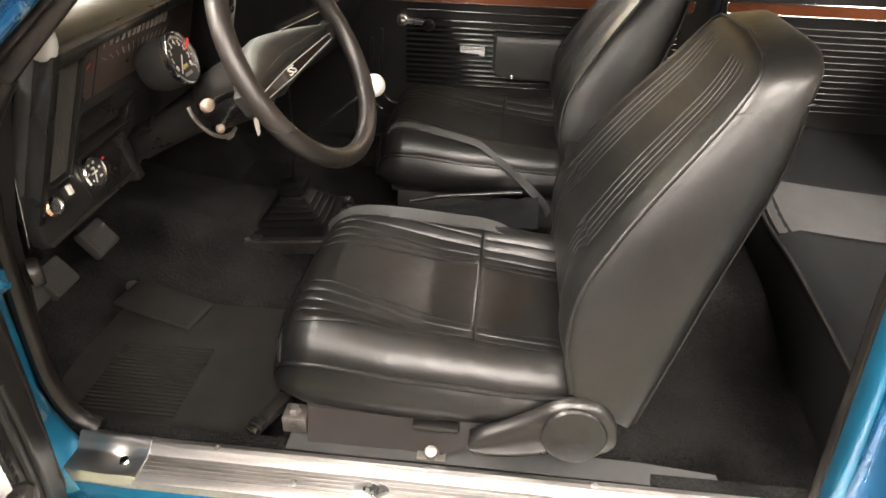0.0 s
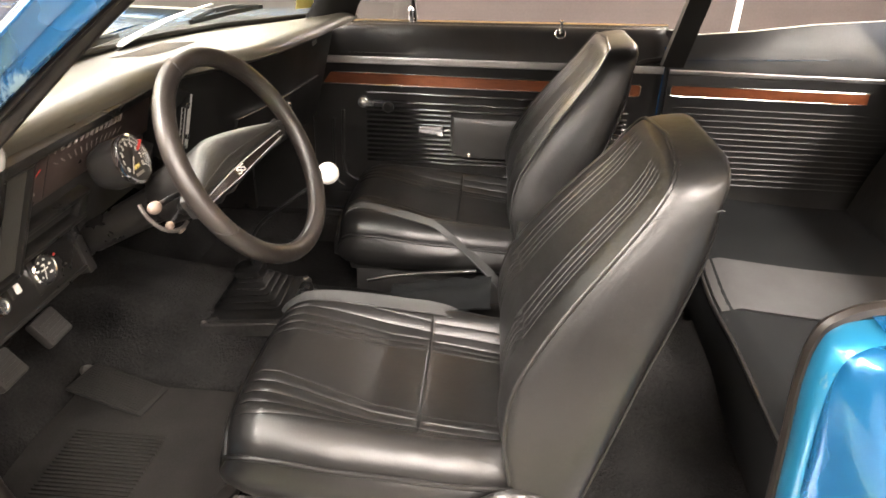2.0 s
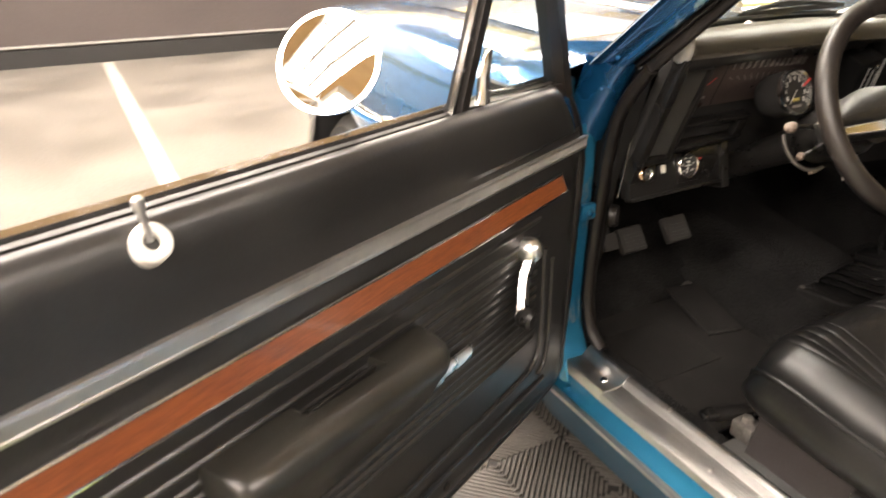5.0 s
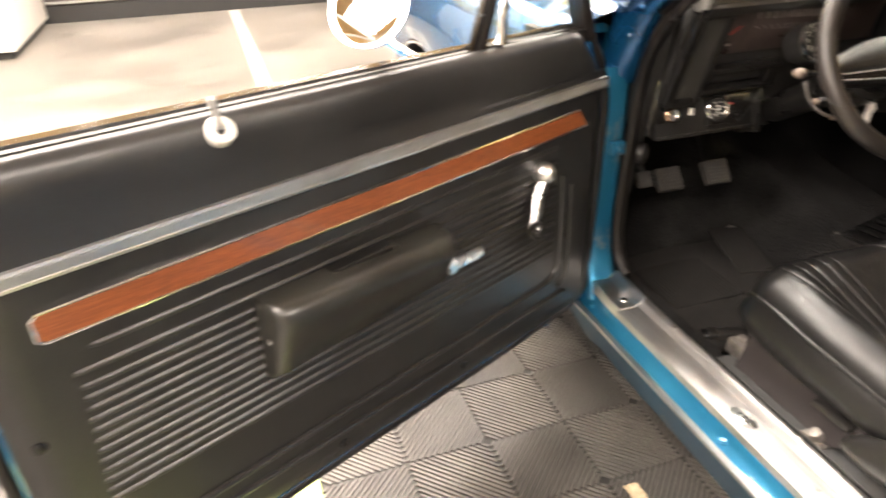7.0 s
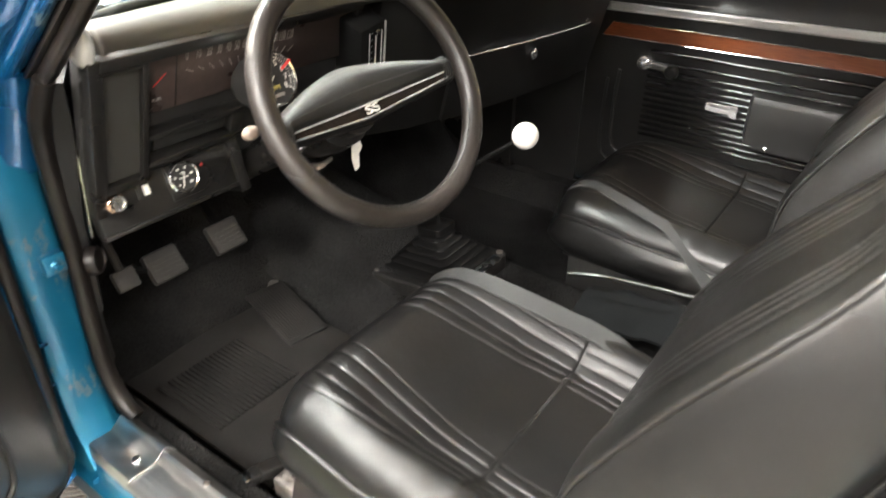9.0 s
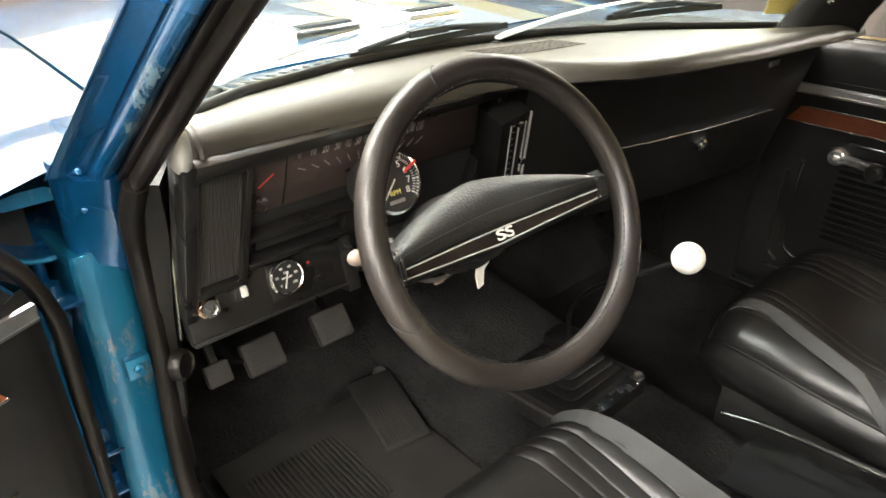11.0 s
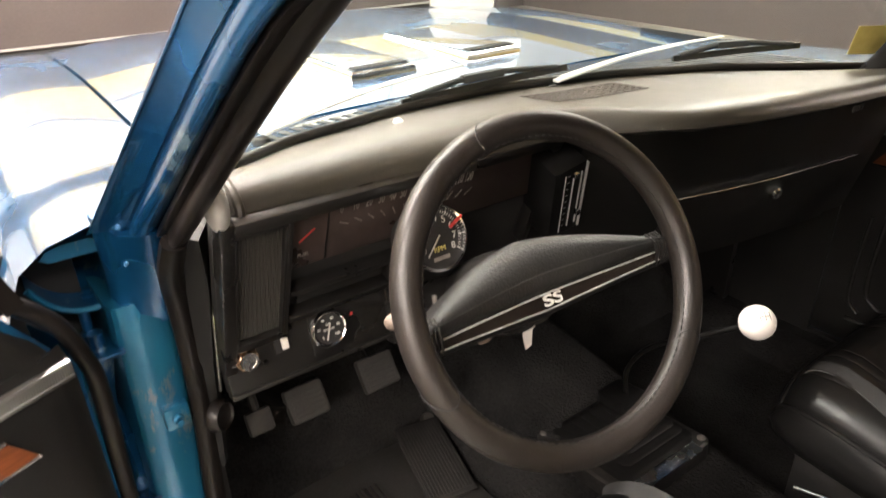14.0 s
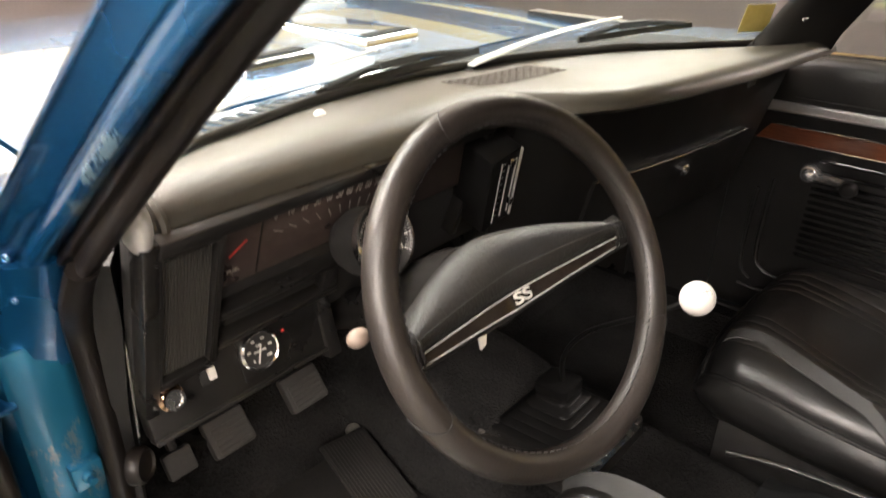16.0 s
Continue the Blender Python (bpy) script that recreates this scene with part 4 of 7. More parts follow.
# rear quarter: door opening's rear edge, outer skin, inner trim
def quarter(mirrored):
    m = mirror_y if mirrored else (lambda b: b)
    prof = [(p.x, p.z) for p in smooth_path([(0.682, 0, 0.30), (0.668, 0, 0.392), (0.655, 0, 0.55), (0.642, 0, 0.70), (0.634, 0, 0.80), (0.638, 0, 0.858), (0.654, 0, 0.884), (0.69, 0, 0.897), (0.80, 0, 0.905)], 5)]
    jamb = loft([[(x + 0.003, 0.735, z), (x - 0.003, 0.742, z), (x - 0.004, 0.76, z), (x - 0.001, 0.785, z), (x + 0.004, 0.795, z), (x + 0.02, 0.80, z)] for x, z in prof], closed=False)
    part("rear_jamb", m(jamb), "blue_jamb" if not mirrored else "matte", body, "" if mirrored else "blue rear edge of the door opening", 60)

    def skin(x, z):
        belt = max(0.0, z - 0.75) / 0.15
        yo = 0.652 + 0.045 * belt
        return [(x + 0.003, 0.735, z), (x + 0.004, 0.728, z), (x + 0.010, 0.716 + 0.004 * belt, z), (x + 0.022, 0.700 + 0.012 * belt, z), (x + 0.045, lerp(0.700, yo, 0.6), z), (x + 0.09, yo + 0.006, z), (x + 0.2, yo, z), (1.0, 0.64 + 0.05 * belt, z), (1.4, 0.628 + 0.058 * belt, z), (1.9, 0.64 + 0.05 * belt, z), (2.3, 0.68, z)]

    outer = loft([skin(x, z) for x, z in prof], closed=False)
    part("rear_quarter_panel", m(outer), "blue", body, "" if mirrored else "glossy blue rear quarter panel", 60)
    shelf = loft([[(x, 0.70 + 0.03, z + 0.004), (x, 0.80, z + 0.006)] for x, z in ((0.69, 0.897), (0.8, 0.905), (1.3, 0.93), (2.2, 0.93))], closed=False)
    part("beltline", m(shelf), "blue", body)
    sl = sweep(smooth_path([(x + 0.006, 0.80, z) for x, z in prof[:33:3]] + [(0.70, 0.80, 0.905), (0.80, 0.80, 0.915)], 3), ring(0.012, 8), (0, 1, 0))
    part("rear_door_seal", m(sl), "rubber", body, "" if mirrored else "brown-black rubber seal on the rear edge of the door opening")
    part("rear_pillar", m(loft([[(0.735, 0.815, 0.9), (0.80, 0.815, 0.9), (0.80, 0.85, 0.9), (0.735, 0.85, 0.9)], [(0.79, 0.945, 1.3), (0.85, 0.945, 1.3), (0.85, 0.975, 1.3), (0.79, 0.975, 1.3)]])) if mirrored else box(0.8, 0.83, 0.83, 0.86, 0.88, 0.9), "matte", body, "" if not mirrored else "black pillar behind the passenger door")
    inner = loft([[(0.69, 0.81, z) , (1.45, 0.81, z)] for z in (0.26, 0.5, 0.75, 0.90)], closed=False)
    if not mirrored:
        part("quarter_trim", inner, "vinyl", body, "black rear side trim")


quarter(False)
quarter(True)
part("rear_bulkhead", box(1.62, 1.66, 0.8, 2.26, 0.2, 0.95), "matte", body)
for sgn in (-1, 1):
    part("sail_panel", extrude([(x, MID + sgn * y, z) for x, y, z in ((1.30, 0.575, 1.335), (1.39, 0.575, 1.33), (1.72, 0.63, 1.13), (2.02, 0.68, 0.92), (1.46, 0.71, 0.95))], (0, -0.03 * sgn, 0)), "blue", body, "panel between roof and rear deck")
part("parcel_shelf", box(1.45, 2.0, 0.8, 2.26, 0.90, 0.92), "matte", body)
part("boot_lid", sheet(lambda u, v: (lerp(1.9, 2.5, u), lerp(0.70, 2.36, v), 0.935 - 0.02 * u), 4, 8, 0.02), "blue", body)
part("tail_panel", box(2.3, 2.5, 0.68, 2.38, 0.3, 0.91, 0.03), "blue", body)
rg = part("rear_window", sheet(lambda u, v: (lerp(1.36, 1.92, u), lerp(0.98, 2.08, v), lerp(1.325, 0.935, u)), 6, 6), "glass", body)
rg.visible_shadow = False

# rubber floor mat with ribs, and the heel pad
mat_t = thing("floor_mat", "ribbed black rubber floor mat in the driver footwell", "floor mat", (-0.5, 1.08, 0.26))
part("mat", sheet(lambda u, v: (lerp(-0.74, -0.28, u), lerp(0.90, 1.30, v), 0.268 + 0.006 * noise.noise(Vector((u * 3, v * 3, 2)))), 14, 12, 0.006), "mat", mat_t)
ribs = [box(-0.66, -0.46, 0.93 + i * 0.0105, 0.935 + i * 0.0105, 0.268, 0.2755) for i in range(20)]
part("ribs", join(*ribs), "mat", mat_t)


# pedals
def pedal(name, c, w, h, label, reach, tilt=38):
    t = thing(name, label, "pedal", c)
    m = Matrix.Translation(c) @ Matrix.Rotation(radians(-tilt), 4, "Y")
    pad = part("pad", moved(box(-0.011, 0.011, -w / 2, w / 2, -h / 2, h / 2, 0.006), m), "pedal", t, "worn ribbed rubber pad")
    part("ribs", moved(join(*[box(0.010, 0.0135, -w / 2 + 0.008, w / 2 - 0.008, -h / 2 + 0.008 + i * 0.009, -h / 2 + 0.012 + i * 0.009) for i in range(int((h - 0.014) / 0.009))]), m), "pedal", pad)
    part("arm", sweep(smooth_path([Vector(c) + Vector(o) for o in reach], 5), [(-0.008, -0.004), (0.008, -0.004), (0.008, 0.004), (-0.008, 0.004)]), "boot", t)
    return t


pedal("clutch_pedal", (-0.69, 1.022, 0.518), 0.074, 0.064, "worn clutch pedal hanging below the dash", ((-0.008, -0.02, 0.002), (-0.014, -0.055, 0.012), (-0.06, -0.075, 0.06), (-0.10, -0.08, 0.16), (-0.10, -0.08, 0.26)))
pedal("brake_pedal", (-0.69, 1.172, 0.515), 0.076, 0.066, "worn brake pedal hanging below the dash", ((-0.012, 0.01, 0.0), (-0.07, 0.012, 0.03), (-0.12, 0.015, 0.12), (-0.11, 0.015, 0.26)))
acc = thing("accelerator_pedal", "long ribbed accelerator pedal on the floor", "pedal", (-0.72, 1.30, 0.27))
ma = Matrix.Translation((-0.628, 1.255, 0.29)) @ Matrix.Rotation(radians(-11), 4, "Z") @ Matrix.Rotation(radians(9), 4, "Y")
pd = part("pad", moved(box(-0.10, 0.10, -0.052, 0.052, -0.006, 0.004, 0.004), ma), "mat", acc)
part("ribs", moved(join(*[box(-0.09, 0.09, -0.046 + i * 0.007, -0.043 + i * 0.007, 0.003, 0.006) for i in range(14)]), ma), "mat", pd)
dim = thing("parking_brake_pedal", "small black parking brake pedal beside the clutch", "pedal", (-0.66, 0.925, 0.58))
part("pad", moved(box(-0.008, 0.008, -0.022, 0.022, -0.02, 0.02, 0.004), Matrix.Translation((-0.66, 0.925, 0.545)) @ Matrix.Rotation(radians(-30), 4, "Y")), "pedal", dim)
part("arm", tube([(-0.668, 0.925, 0.55), (-0.70, 0.925, 0.62), (-0.69, 0.93, 0.72)], 0.008, 8), "matte", dim)
dimmer = thing("dimmer_switch", "bright round foot switch on the carpet", "switch", (-0.72, 1.30, 0.3))
part("button", lathe((-0.735, 1.315, 0.285), (0.4, 0, 1), [(0.018, 0), (0.018, 0.006), (0.012, 0.012), (0.001, 0.013)], 18), "steel", dimmer)

# shifter: boot, plate, bent lever, knob
shift = thing("gear_lever", "floor gear lever with a pleated black rubber boot and white knob", "gear lever", (-0.35, 1.47, 0.39))
BC = Vector((-0.362, 1.508, 0.398))
mb = Matrix.Translation(BC) @ Matrix.Rotation(radians(-6), 4, "Y")


def rrect(hx, hy, z, r, n=5):
    pts = []
    for cx, cy, a0 in ((hx - r, hy - r, 0), (-hx + r, hy - r, 90), (-hx + r, -hy + r, 180), (hx - r, -hy + r, 270)):
        for k in range(n + 1):
            a = radians(a0 + 90 * k / n)
            pts.append((cx + r * math.cos(a), cy + r * math.sin(a), z))
    return pts


part("base_plate", moved(loft([rrect(0.118, 0.118, z, 0.02) for z in (-0.03, 0.002)] + [rrect(0.114, 0.114, 0.006, 0.02)]), mb), "dull_steel", shift, "dull metal plate with screws")
loops = [rrect(0.1, 0.1, 0.004, 0.02)]
for i in range(6):
    s = 1 - i * 0.125
    z = 0.012 + i * 0.0125
    loops += [rrect(0.088 * s, 0.088 * s, z, 0.018), rrect(0.096 * s, 0.096 * s, z + 0.003, 0.018), rrect(0.092 * s, 0.092 * s, z + 0.006, 0.018), rrect(0.072 * s, 0.072 * s, z + 0.009, 0.016)]
loops += [rrect(0.034, 0.034, 0.088, 0.012), rrect(0.034, 0.034, 0.104, 0.012), rrect(0.026, 0.026, 0.108, 0.01)]
part("boot", moved(loft(loops), mb), "boot", shift, "pleated black rubber boot")
for sx in (-0.103, 0.103):
    for sy in (-0.103, 0.103):
        part("screw", moved(lathe((sx, sy, 0.006), (0, 0, 1), [(0.008, 0), (0.008, 0.003), (0.003, 0.005)], 12), mb), "steel", shift)
ret = part("retainer", extrude([(-0.266, 1.405, 0.412), (-0.240, 1.400, 0.416), (-0.236, 1.58, 0.421), (-0.262, 1.585, 0.417)], (0, 0, 0.003)), "bright", shift, "bright metal retaining strip")
part("hole", lathe((-0.251, 1.535, 0.4215), (0, 0, 1), [(0.007, 0), (0.007, 0.001), (0.001, 0.0012)], 14), "matte", ret)
LV = [BC + Vector((0.0, 0.0, 0.1)), BC + Vector((-0.006, 0.0, 0.16)), BC + Vector((0.03, 0.008, 0.225)), Vector((-0.24, 1.505, 0.70)), Vector((-0.172, 1.519, 0.752))]
part("lever", tube(smooth_path(LV, 6), 0.0045, 10, (0, 1, 0)), "boot", shift, "bent black steel lever")
KB = Vector((-0.164, 1.521, 0.759))
knob = part("knob", ball(KB, 0.0262, seg=32), "white", shift, "glossy white ball knob with an engraved shift pattern")
kd = Vector((0.5, -0.3, 0.8)).normalized()
kx = kd.cross(Vector((0, 0, 1))).normalized()
ky = kd.cross(kx).normalized()
for (a, b) in (((-0.008, -0.007), (-0.008, 0.007)), ((0.0, -0.007), (0.0, 0.007)), ((-0.008, 0), (0.008, 0)), ((0.008, 0), (0.008, 0.007))):
    pts = [KB + (kd * 0.0264 + kx * lerp(a[0], b[0], s) + ky * lerp(a[1], b[1], s)).normalized() * 0.0263 for s in (0, 0.33, 0.66, 1)]
    part("engraving", tube(pts, 0.0005, 5, (0.3, 0.9, 0.1)), "matte", knob)

# ---- dashboard ----
dash = thing("dashboard", "black padded vinyl dashboard with instruments and glovebox", "dashboard", (-0.55, MID, 0.7))


def pad_edge_x(y):
    return curve_at([(0.86, -0.468), (1.1, -0.462), (1.34, -0.452), (1.42, -0.43), (1.48, -0.375), (1.55, -0.325), (1.66, -0.29), (1.85, -0.252), (2.08, -0.222), (2.2, -0.21)], y)


def pad_loop(y):
    xe = pad_edge_x(y)
    xb = ws_base_x(min(max(y, 0.9), 2.16)) + 0.004
    t = ease((y - 1.38) / 0.16)
    top = lerp(1.036, 1.033, t)
    low = lerp(0.992, 1.004, t)
    h = top - low
    w = lerp(0.062, 0.036, t)
    return [(xb, y, 0.995), (xb, y, 1.014), (lerp(xb, xe - w, 0.45), y, lerp(1.014, top, 0.5)), (lerp(xb, xe - w, 0.85), y, top - 0.003), (xe - w * 0.8, y, top), (xe - w * 0.52, y, top - h * 0.05), (xe - w * 0.28, y, top - h * 0.17), (xe - w * 0.1, y, top - h * 0.35), (xe, y, top - h * 0.58), (xe + 0.001, y, low + h * 0.16), (xe - 0.016, y, low - 0.004), (xe - 0.06, y, low - 0.004), (xb + 0.02, y, 0.985)]


ys = [0.872, 0.876, 0.884] + [0.89 + i * 0.02 for i in range(65)] + [2.19]
loops = []
for i, y in enumerate(ys):
    lp = pad_loop(y)
    if i < 2:
        c = Vector((sum(p[0] for p in lp) / len(lp), y, sum(p[2] for p in lp) / len(lp)))
        k = (0.9, 0.96)[i]
        lp = [tuple(c + (Vector(p) - c) * k) for p in lp]
    loops.append(lp)
pad = part("pad", loft(loops), "dashpad", dash, "grained black vinyl dash pad")
part("end_cap", tube([Vector(p) + Vector((0, -0.003, 0)) for p in pad_loop(0.893)[3:11]], 0.006, 8, (0, 1, 0)), "dashpad", pad)
part("end_plug", ball((-0.468, 0.864, 1.020), 0.027, 0.9, 0.5, 1.2, 20), "grey_plug", pad, "pale rounded end plug")
def pad_z(x, y):
    """The height of the pad's top at a place of the plan."""
    rise = pad_loop(y)[1:5]
    return curve_at([(q[0], q[2]) for q in rise], x)


# demister grille on the pad: rows of small slots
VA, VB, VC = Vector((-0.598, 1.43, 0)), Vector((-0.577, 1.64, 0)), Vector((-0.511, 1.428, 0))
slots = []
gu, gv = (VB - VA) / 12, (VC - VA) / 6
for i in range(12):
    for j in range(6):
        p = VA + gu * (i + 0.12) + gv * (j + 0.18)
        slots.append(extrude([Vector((q.x, q.y, pad_z(q.x, q.y) + 0.0006)) for q in (p, p + gu * 0.8, p + gu * 0.8 + gv * 0.68, p + gv * 0.68)], (0, 0, 0.0009)))
part("demister_grille", join(*slots), "vent_slot", pad, "grid of small brown demister slots")
part("pad_knob", lathe((-0.598, 1.19, pad_z(-0.598, 1.19) - 0.001), (0, 0, 1), [(0.008, 0), (0.008, 0.003), (0.005, 0.006), (0.001, 0.007)], 16), "white", dash, "small pale button on the pad")


FN = Vector((0.9348, 0, -0.3552))


def on_face(y, z, out=0.0):
    return Vector((-0.462 - 0.38 * (0.985 - z), y, z)) + FN * out


def face_frame(y, z, out=0.0):
    """A pose on the sloping face: x across to the passenger side, y up the face, z out of it."""
    xx = Vector((0, 1, 0))
    return Matrix.Translation(on_face(y, z, out)) @ Matrix((xx, FN.cross(xx), FN)).transposed().to_4x4()


def face_box(y0, y1, z0, z1, d0, d1, bevel=0.002):
    """A block on the sloping face, from depth d0 to d1."""
    c = face_frame((y0 + y1) / 2, (z0 + z1) / 2)
    h = (z1 - z0) / 0.9348
    return moved(box(-(y1 - y0) / 2, (y1 - y0) / 2, -h / 2, h / 2, d0, d1, bevel), c)


# instrument panel: back plate, frame bars, lower panel
part("back_panel", face_box(0.862, 1.52, 0.74, 1.0, -0.045, -0.02), "matte", dash)
bez = [face_box(0.858, 0.876, 0.735, 1.0, -0.02, 0.006), face_box(0.944, 0.951, 0.78, 1.0, -0.02, 0.004), face_box(0.876, 1.40, 0.982, 1.0, -0.02, 0.006), face_box(0.876, 0.944, 0.772, 0.786, -0.02, 0.003), face_box(1.385, 1.40, 0.79, 1.0, -0.02, 0.004), face_box(1.49, 1.53, 0.70, 1.0, -0.02, 0.006)]
part("bezel", join(*bez), "plastic", dash, "black instrument bezel")
spk = part("speaker_grille", face_box(0.878, 0.942, 0.788, 0.978, -0.018, -0.006), "grille", dash, "grey ribbed grille")
part("ribs", join(*[face_box(0.880 + i * 0.0036, 0.8816 + i * 0.0036, 0.79, 0.976, -0.007, -0.004, 0) for i in range(17)]), "grille", spk)
part("screw", lathe(on_face(0.938, 0.785, 0.003), FN, [(0.004, 0), (0.004, 0.002), (0.001, 0.003)], 10), "chrome", dash)
cl = part("instrument_face", face_box(0.953, 1.384, 0.884, 0.98, -0.02, -0.012), "cluster", dash, "dim brownish instrument face with a speedometer scale")
SPEED = (("0", 1.025), ("10", 1.046), ("20", 1.066), ("30", 1.085), ("40", 1.103), ("50", 1.12), ("60", 1.136), ("70", 1.152), ("80", 1.168), ("90", 1.184), ("100", 1.20), ("110", 1.217), ("120", 1.235))
for i, (num, y) in enumerate(SPEED):
    part("numeral", lettering(num, 0.0150, face_frame(y, 0.966 - 0.0008 * i, -0.0115) @ Matrix.Diagonal((0.66, 1.7, 1, 1))), "dimprint", cl)
    p = face_frame(y + 0.006, 0.940 - 0.0008 * i, -0.0116)
    part("tick", moved(box(-0.0008, 0.0008, -0.008, 0.008, 0, 0.0006), p @ Matrix.Rotation(radians(62 - i * 9), 4, "Z")), "dimprint", cl)
part("fuel_needle", moved(box(-0.001, 0.001, -0.014, 0.014, 0, 0.001), face_frame(0.977, 0.938, -0.0112) @ Matrix.Rotation(radians(-50), 4, "Z")), "red", cl)
part("fuel_word", lettering("FUEL", 0.008, face_frame(0.974, 0.906, -0.0115)), "dimprint", cl)
part("divider", face_box(1.006, 1.0075, 0.888, 0.976, -0.012, -0.0105, 0), "plastic", cl)
part("grille_frame", join(face_box(0.876, 0.8795, 0.786, 0.98, -0.01, 0.0045, 0.001), face_box(0.9405, 0.944, 0.786, 0.98, -0.01, 0.0045, 0.001), face_box(0.876, 0.944, 0.976, 0.981, -0.01, 0.0045, 0.001)), "plastic", dash)
part("heater_slot", face_box(0.97, 1.11, 0.814, 0.84, -0.02, -0.012), "matte", dash)
part("slot_lip", join(face_box(0.953, 1.14, 0.846, 0.856, -0.02, 0.002), face_box(0.953, 1.14, 0.798, 0.808, -0.02, 0.004), face_box(1.115, 1.14, 0.806, 0.848, -0.02, 0.0)), "plastic", dash)
# lower switch panel, set back and leaning a little
LN = Vector((0.972, 0, 0.235)).normalized()


def low_at(y, z, out=0.0):
    return Vector((-0.556 - (z - 0.752) * LN.z / LN.x, y, z)) + LN * out


def low_frame(y, z, out=0.0):
    """A pose on the switch panel: x across, y up the panel, z out of it."""
    xx = Vector((0, 1, 0))
    return Matrix.Translation(low_at(y, z, out)) @ Matrix((xx, LN.cross(xx), LN)).transposed().to_4x4()


low = part("switch_panel", moved(box(-0.132, 0.132, -0.048, 0.036, -0.03, 0.0, 0.004), low_frame(0.992, 0.748)), "plastic", dash, "black lower switch panel")
for b0, b1, a0, a1, d1 in ((-0.132, 0.132, 0.032, 0.040, 0.006), (-0.132, 0.132, -0.052, -0.045, 0.005), (-0.002, 0.062, -0.034, 0.030, 0.003)):
    part("ledge", moved(box(b0, b1, a0, a1, -0.02, d1, 0.002), low_frame(0.992, 0.748)), "plastic", low)
gm = low_frame(1.019, 0.750, 0.002)
gauge = part("oil_gauge", moved(lathe((0, 0, 0), (0, 0, 1), [(0.029, -0.004), (0.029, 0.006), (0.0265, 0.009), (0.0245, 0.0075), (0.024, 0.003), (0.0005, 0.003)], 40), gm), "chrome", dash, "round black gauge with a chrome rim")
part("dial", moved(lathe((0, 0, 0.0035), (0, 0, 1), [(0.0238, 0), (0.0238, 0.0008), (0.0005, 0.0008)], 36), gm), "matte", gauge)
for i in range(6):
    a = radians(225 - i * 54)
    part("numeral", lettering(str(i * 20), 0.0056, gm @ Matrix.Translation((0.0165 * math.cos(a), 0.0165 * math.sin(a), 0.0052))), "print", gauge)
part("word", lettering("OIL", 0.0055, gm @ Matrix.Translation((0, 0.007, 0.0052))), "print", gauge)
part("pressure_word", lettering("PRESSURE", 0.0042, gm @ Matrix.Translation((0, -0.001, 0.0052))), "print", gauge)
part("needle", moved(box(-0.0011, 0.0011, -0.009, 0.018, 0.0058, 0.0064), gm @ Matrix.Rotation(radians(-200), 4, "Z")), "print", gauge)
sw = part("rocker_switch", moved(box(-0.013, 0.013, -0.013, 0.013, -0.002, 0.003, 0.002), low_frame(0.947, 0.752)), "matte", dash)
part("switch_tab", moved(box(-0.005, 0.005, -0.008, 0.009, 0.0, 0.008, 0.0015), low_frame(0.949, 0.752)), "white", sw, "white switch tab")
lm = low_frame(0.890, 0.752, 0.010)
lg = part("lighter_socket", moved(lathe((0, 0, 0), (0, 0, 1), [(0.0165, 0), (0.0165, 0.004), (0.0125, 0.008), (0.0125, 0.013), (0.0105, 0.0135), (0.0095, 0.011), (0.009, 0.004), (0.0005, 0.004)], 28), lm), "copper", dash, "round lighter socket with a coppery rim")
part("socket_ring", moved(lathe((0, 0, 0.0125), (0, 0, 1), [(0.0128, 0), (0.0128, 0.002), (0.0095, 0.002), (0.0095, -0.004), (0.0115, -0.005)], 28), lm), "bright", lg)
part("socket_core", moved(lathe((0, 0, 0.004), (0, 0, 1), [(0.0092, 0), (0.0092, 0.003), (0.0005, 0.003)], 24), lm), "matte", lg)
part("contact", moved(box(-0.005, 0.001, -0.004, 0.005, 0.006, 0.0085, 0.001), lm), "white", lg)
part("collar", moved(lathe((-0.012, 0.010, -0.004), (0, 0, 1), [(0.019, -0.008), (0.019, 0.004), (0.014, 0.008), (0.001, 0.008)], 20), lm), "plastic", dash)
part("warning_light", lathe(low_at(1.062, 0.758), FN, [(0.003, 0), (0.003, 0.002), (0.001, 0.003)], 12), "red", dash, "tiny red warning light")
for y, z in ((0.962, 0.772), (0.917, 0.735), (1.075, 0.730), (0.912, 0.776)):
    part("stud", lathe(low_at(y, z), FN, [(0.0045, 0), (0.0045, 0.003), (0.001, 0.004)], 10), "plastic", dash)
part("panel_end", moved(box(-0.012, 0.012, -0.055, 0.05, -0.035, 0.006, 0.004), low_frame(1.134, 0.738)), "plastic", dash)
# heater control column, leaning
HT, HB = Vector((-0.430, 1.392, 0.946)), Vector((-0.470, 1.424, 0.828))
hup = (HT - HB).normalized()
hx = hup.cross(FN).normalized() * -1
hm = Matrix.Translation((HT + HB) / 2) @ Matrix((hx, hup, FN)).transposed().to_4x4()
HL = (HT - HB).length / 2
hc = part("heater_control", moved(box(-0.030, 0.034, -HL - 0.012, HL + 0.012, -0.07, 0.002, 0.004), hm), "boot", dash, "upright heater control with bright sliders")
for x in (-0.02, -0.004):
    part("slider_rail", moved(box(x - 0.0009, x + 0.0009, -HL * 0.9, HL * 0.9, 0.0, 0.004), hm), "silver", hc)
part("control_edge", moved(join(box(-0.031, -0.0285, -HL - 0.008, HL + 0.008, 0.0, 0.0045), box(0.012, 0.0135, -HL, HL, 0.0, 0.0035)), hm), "silver", hc)
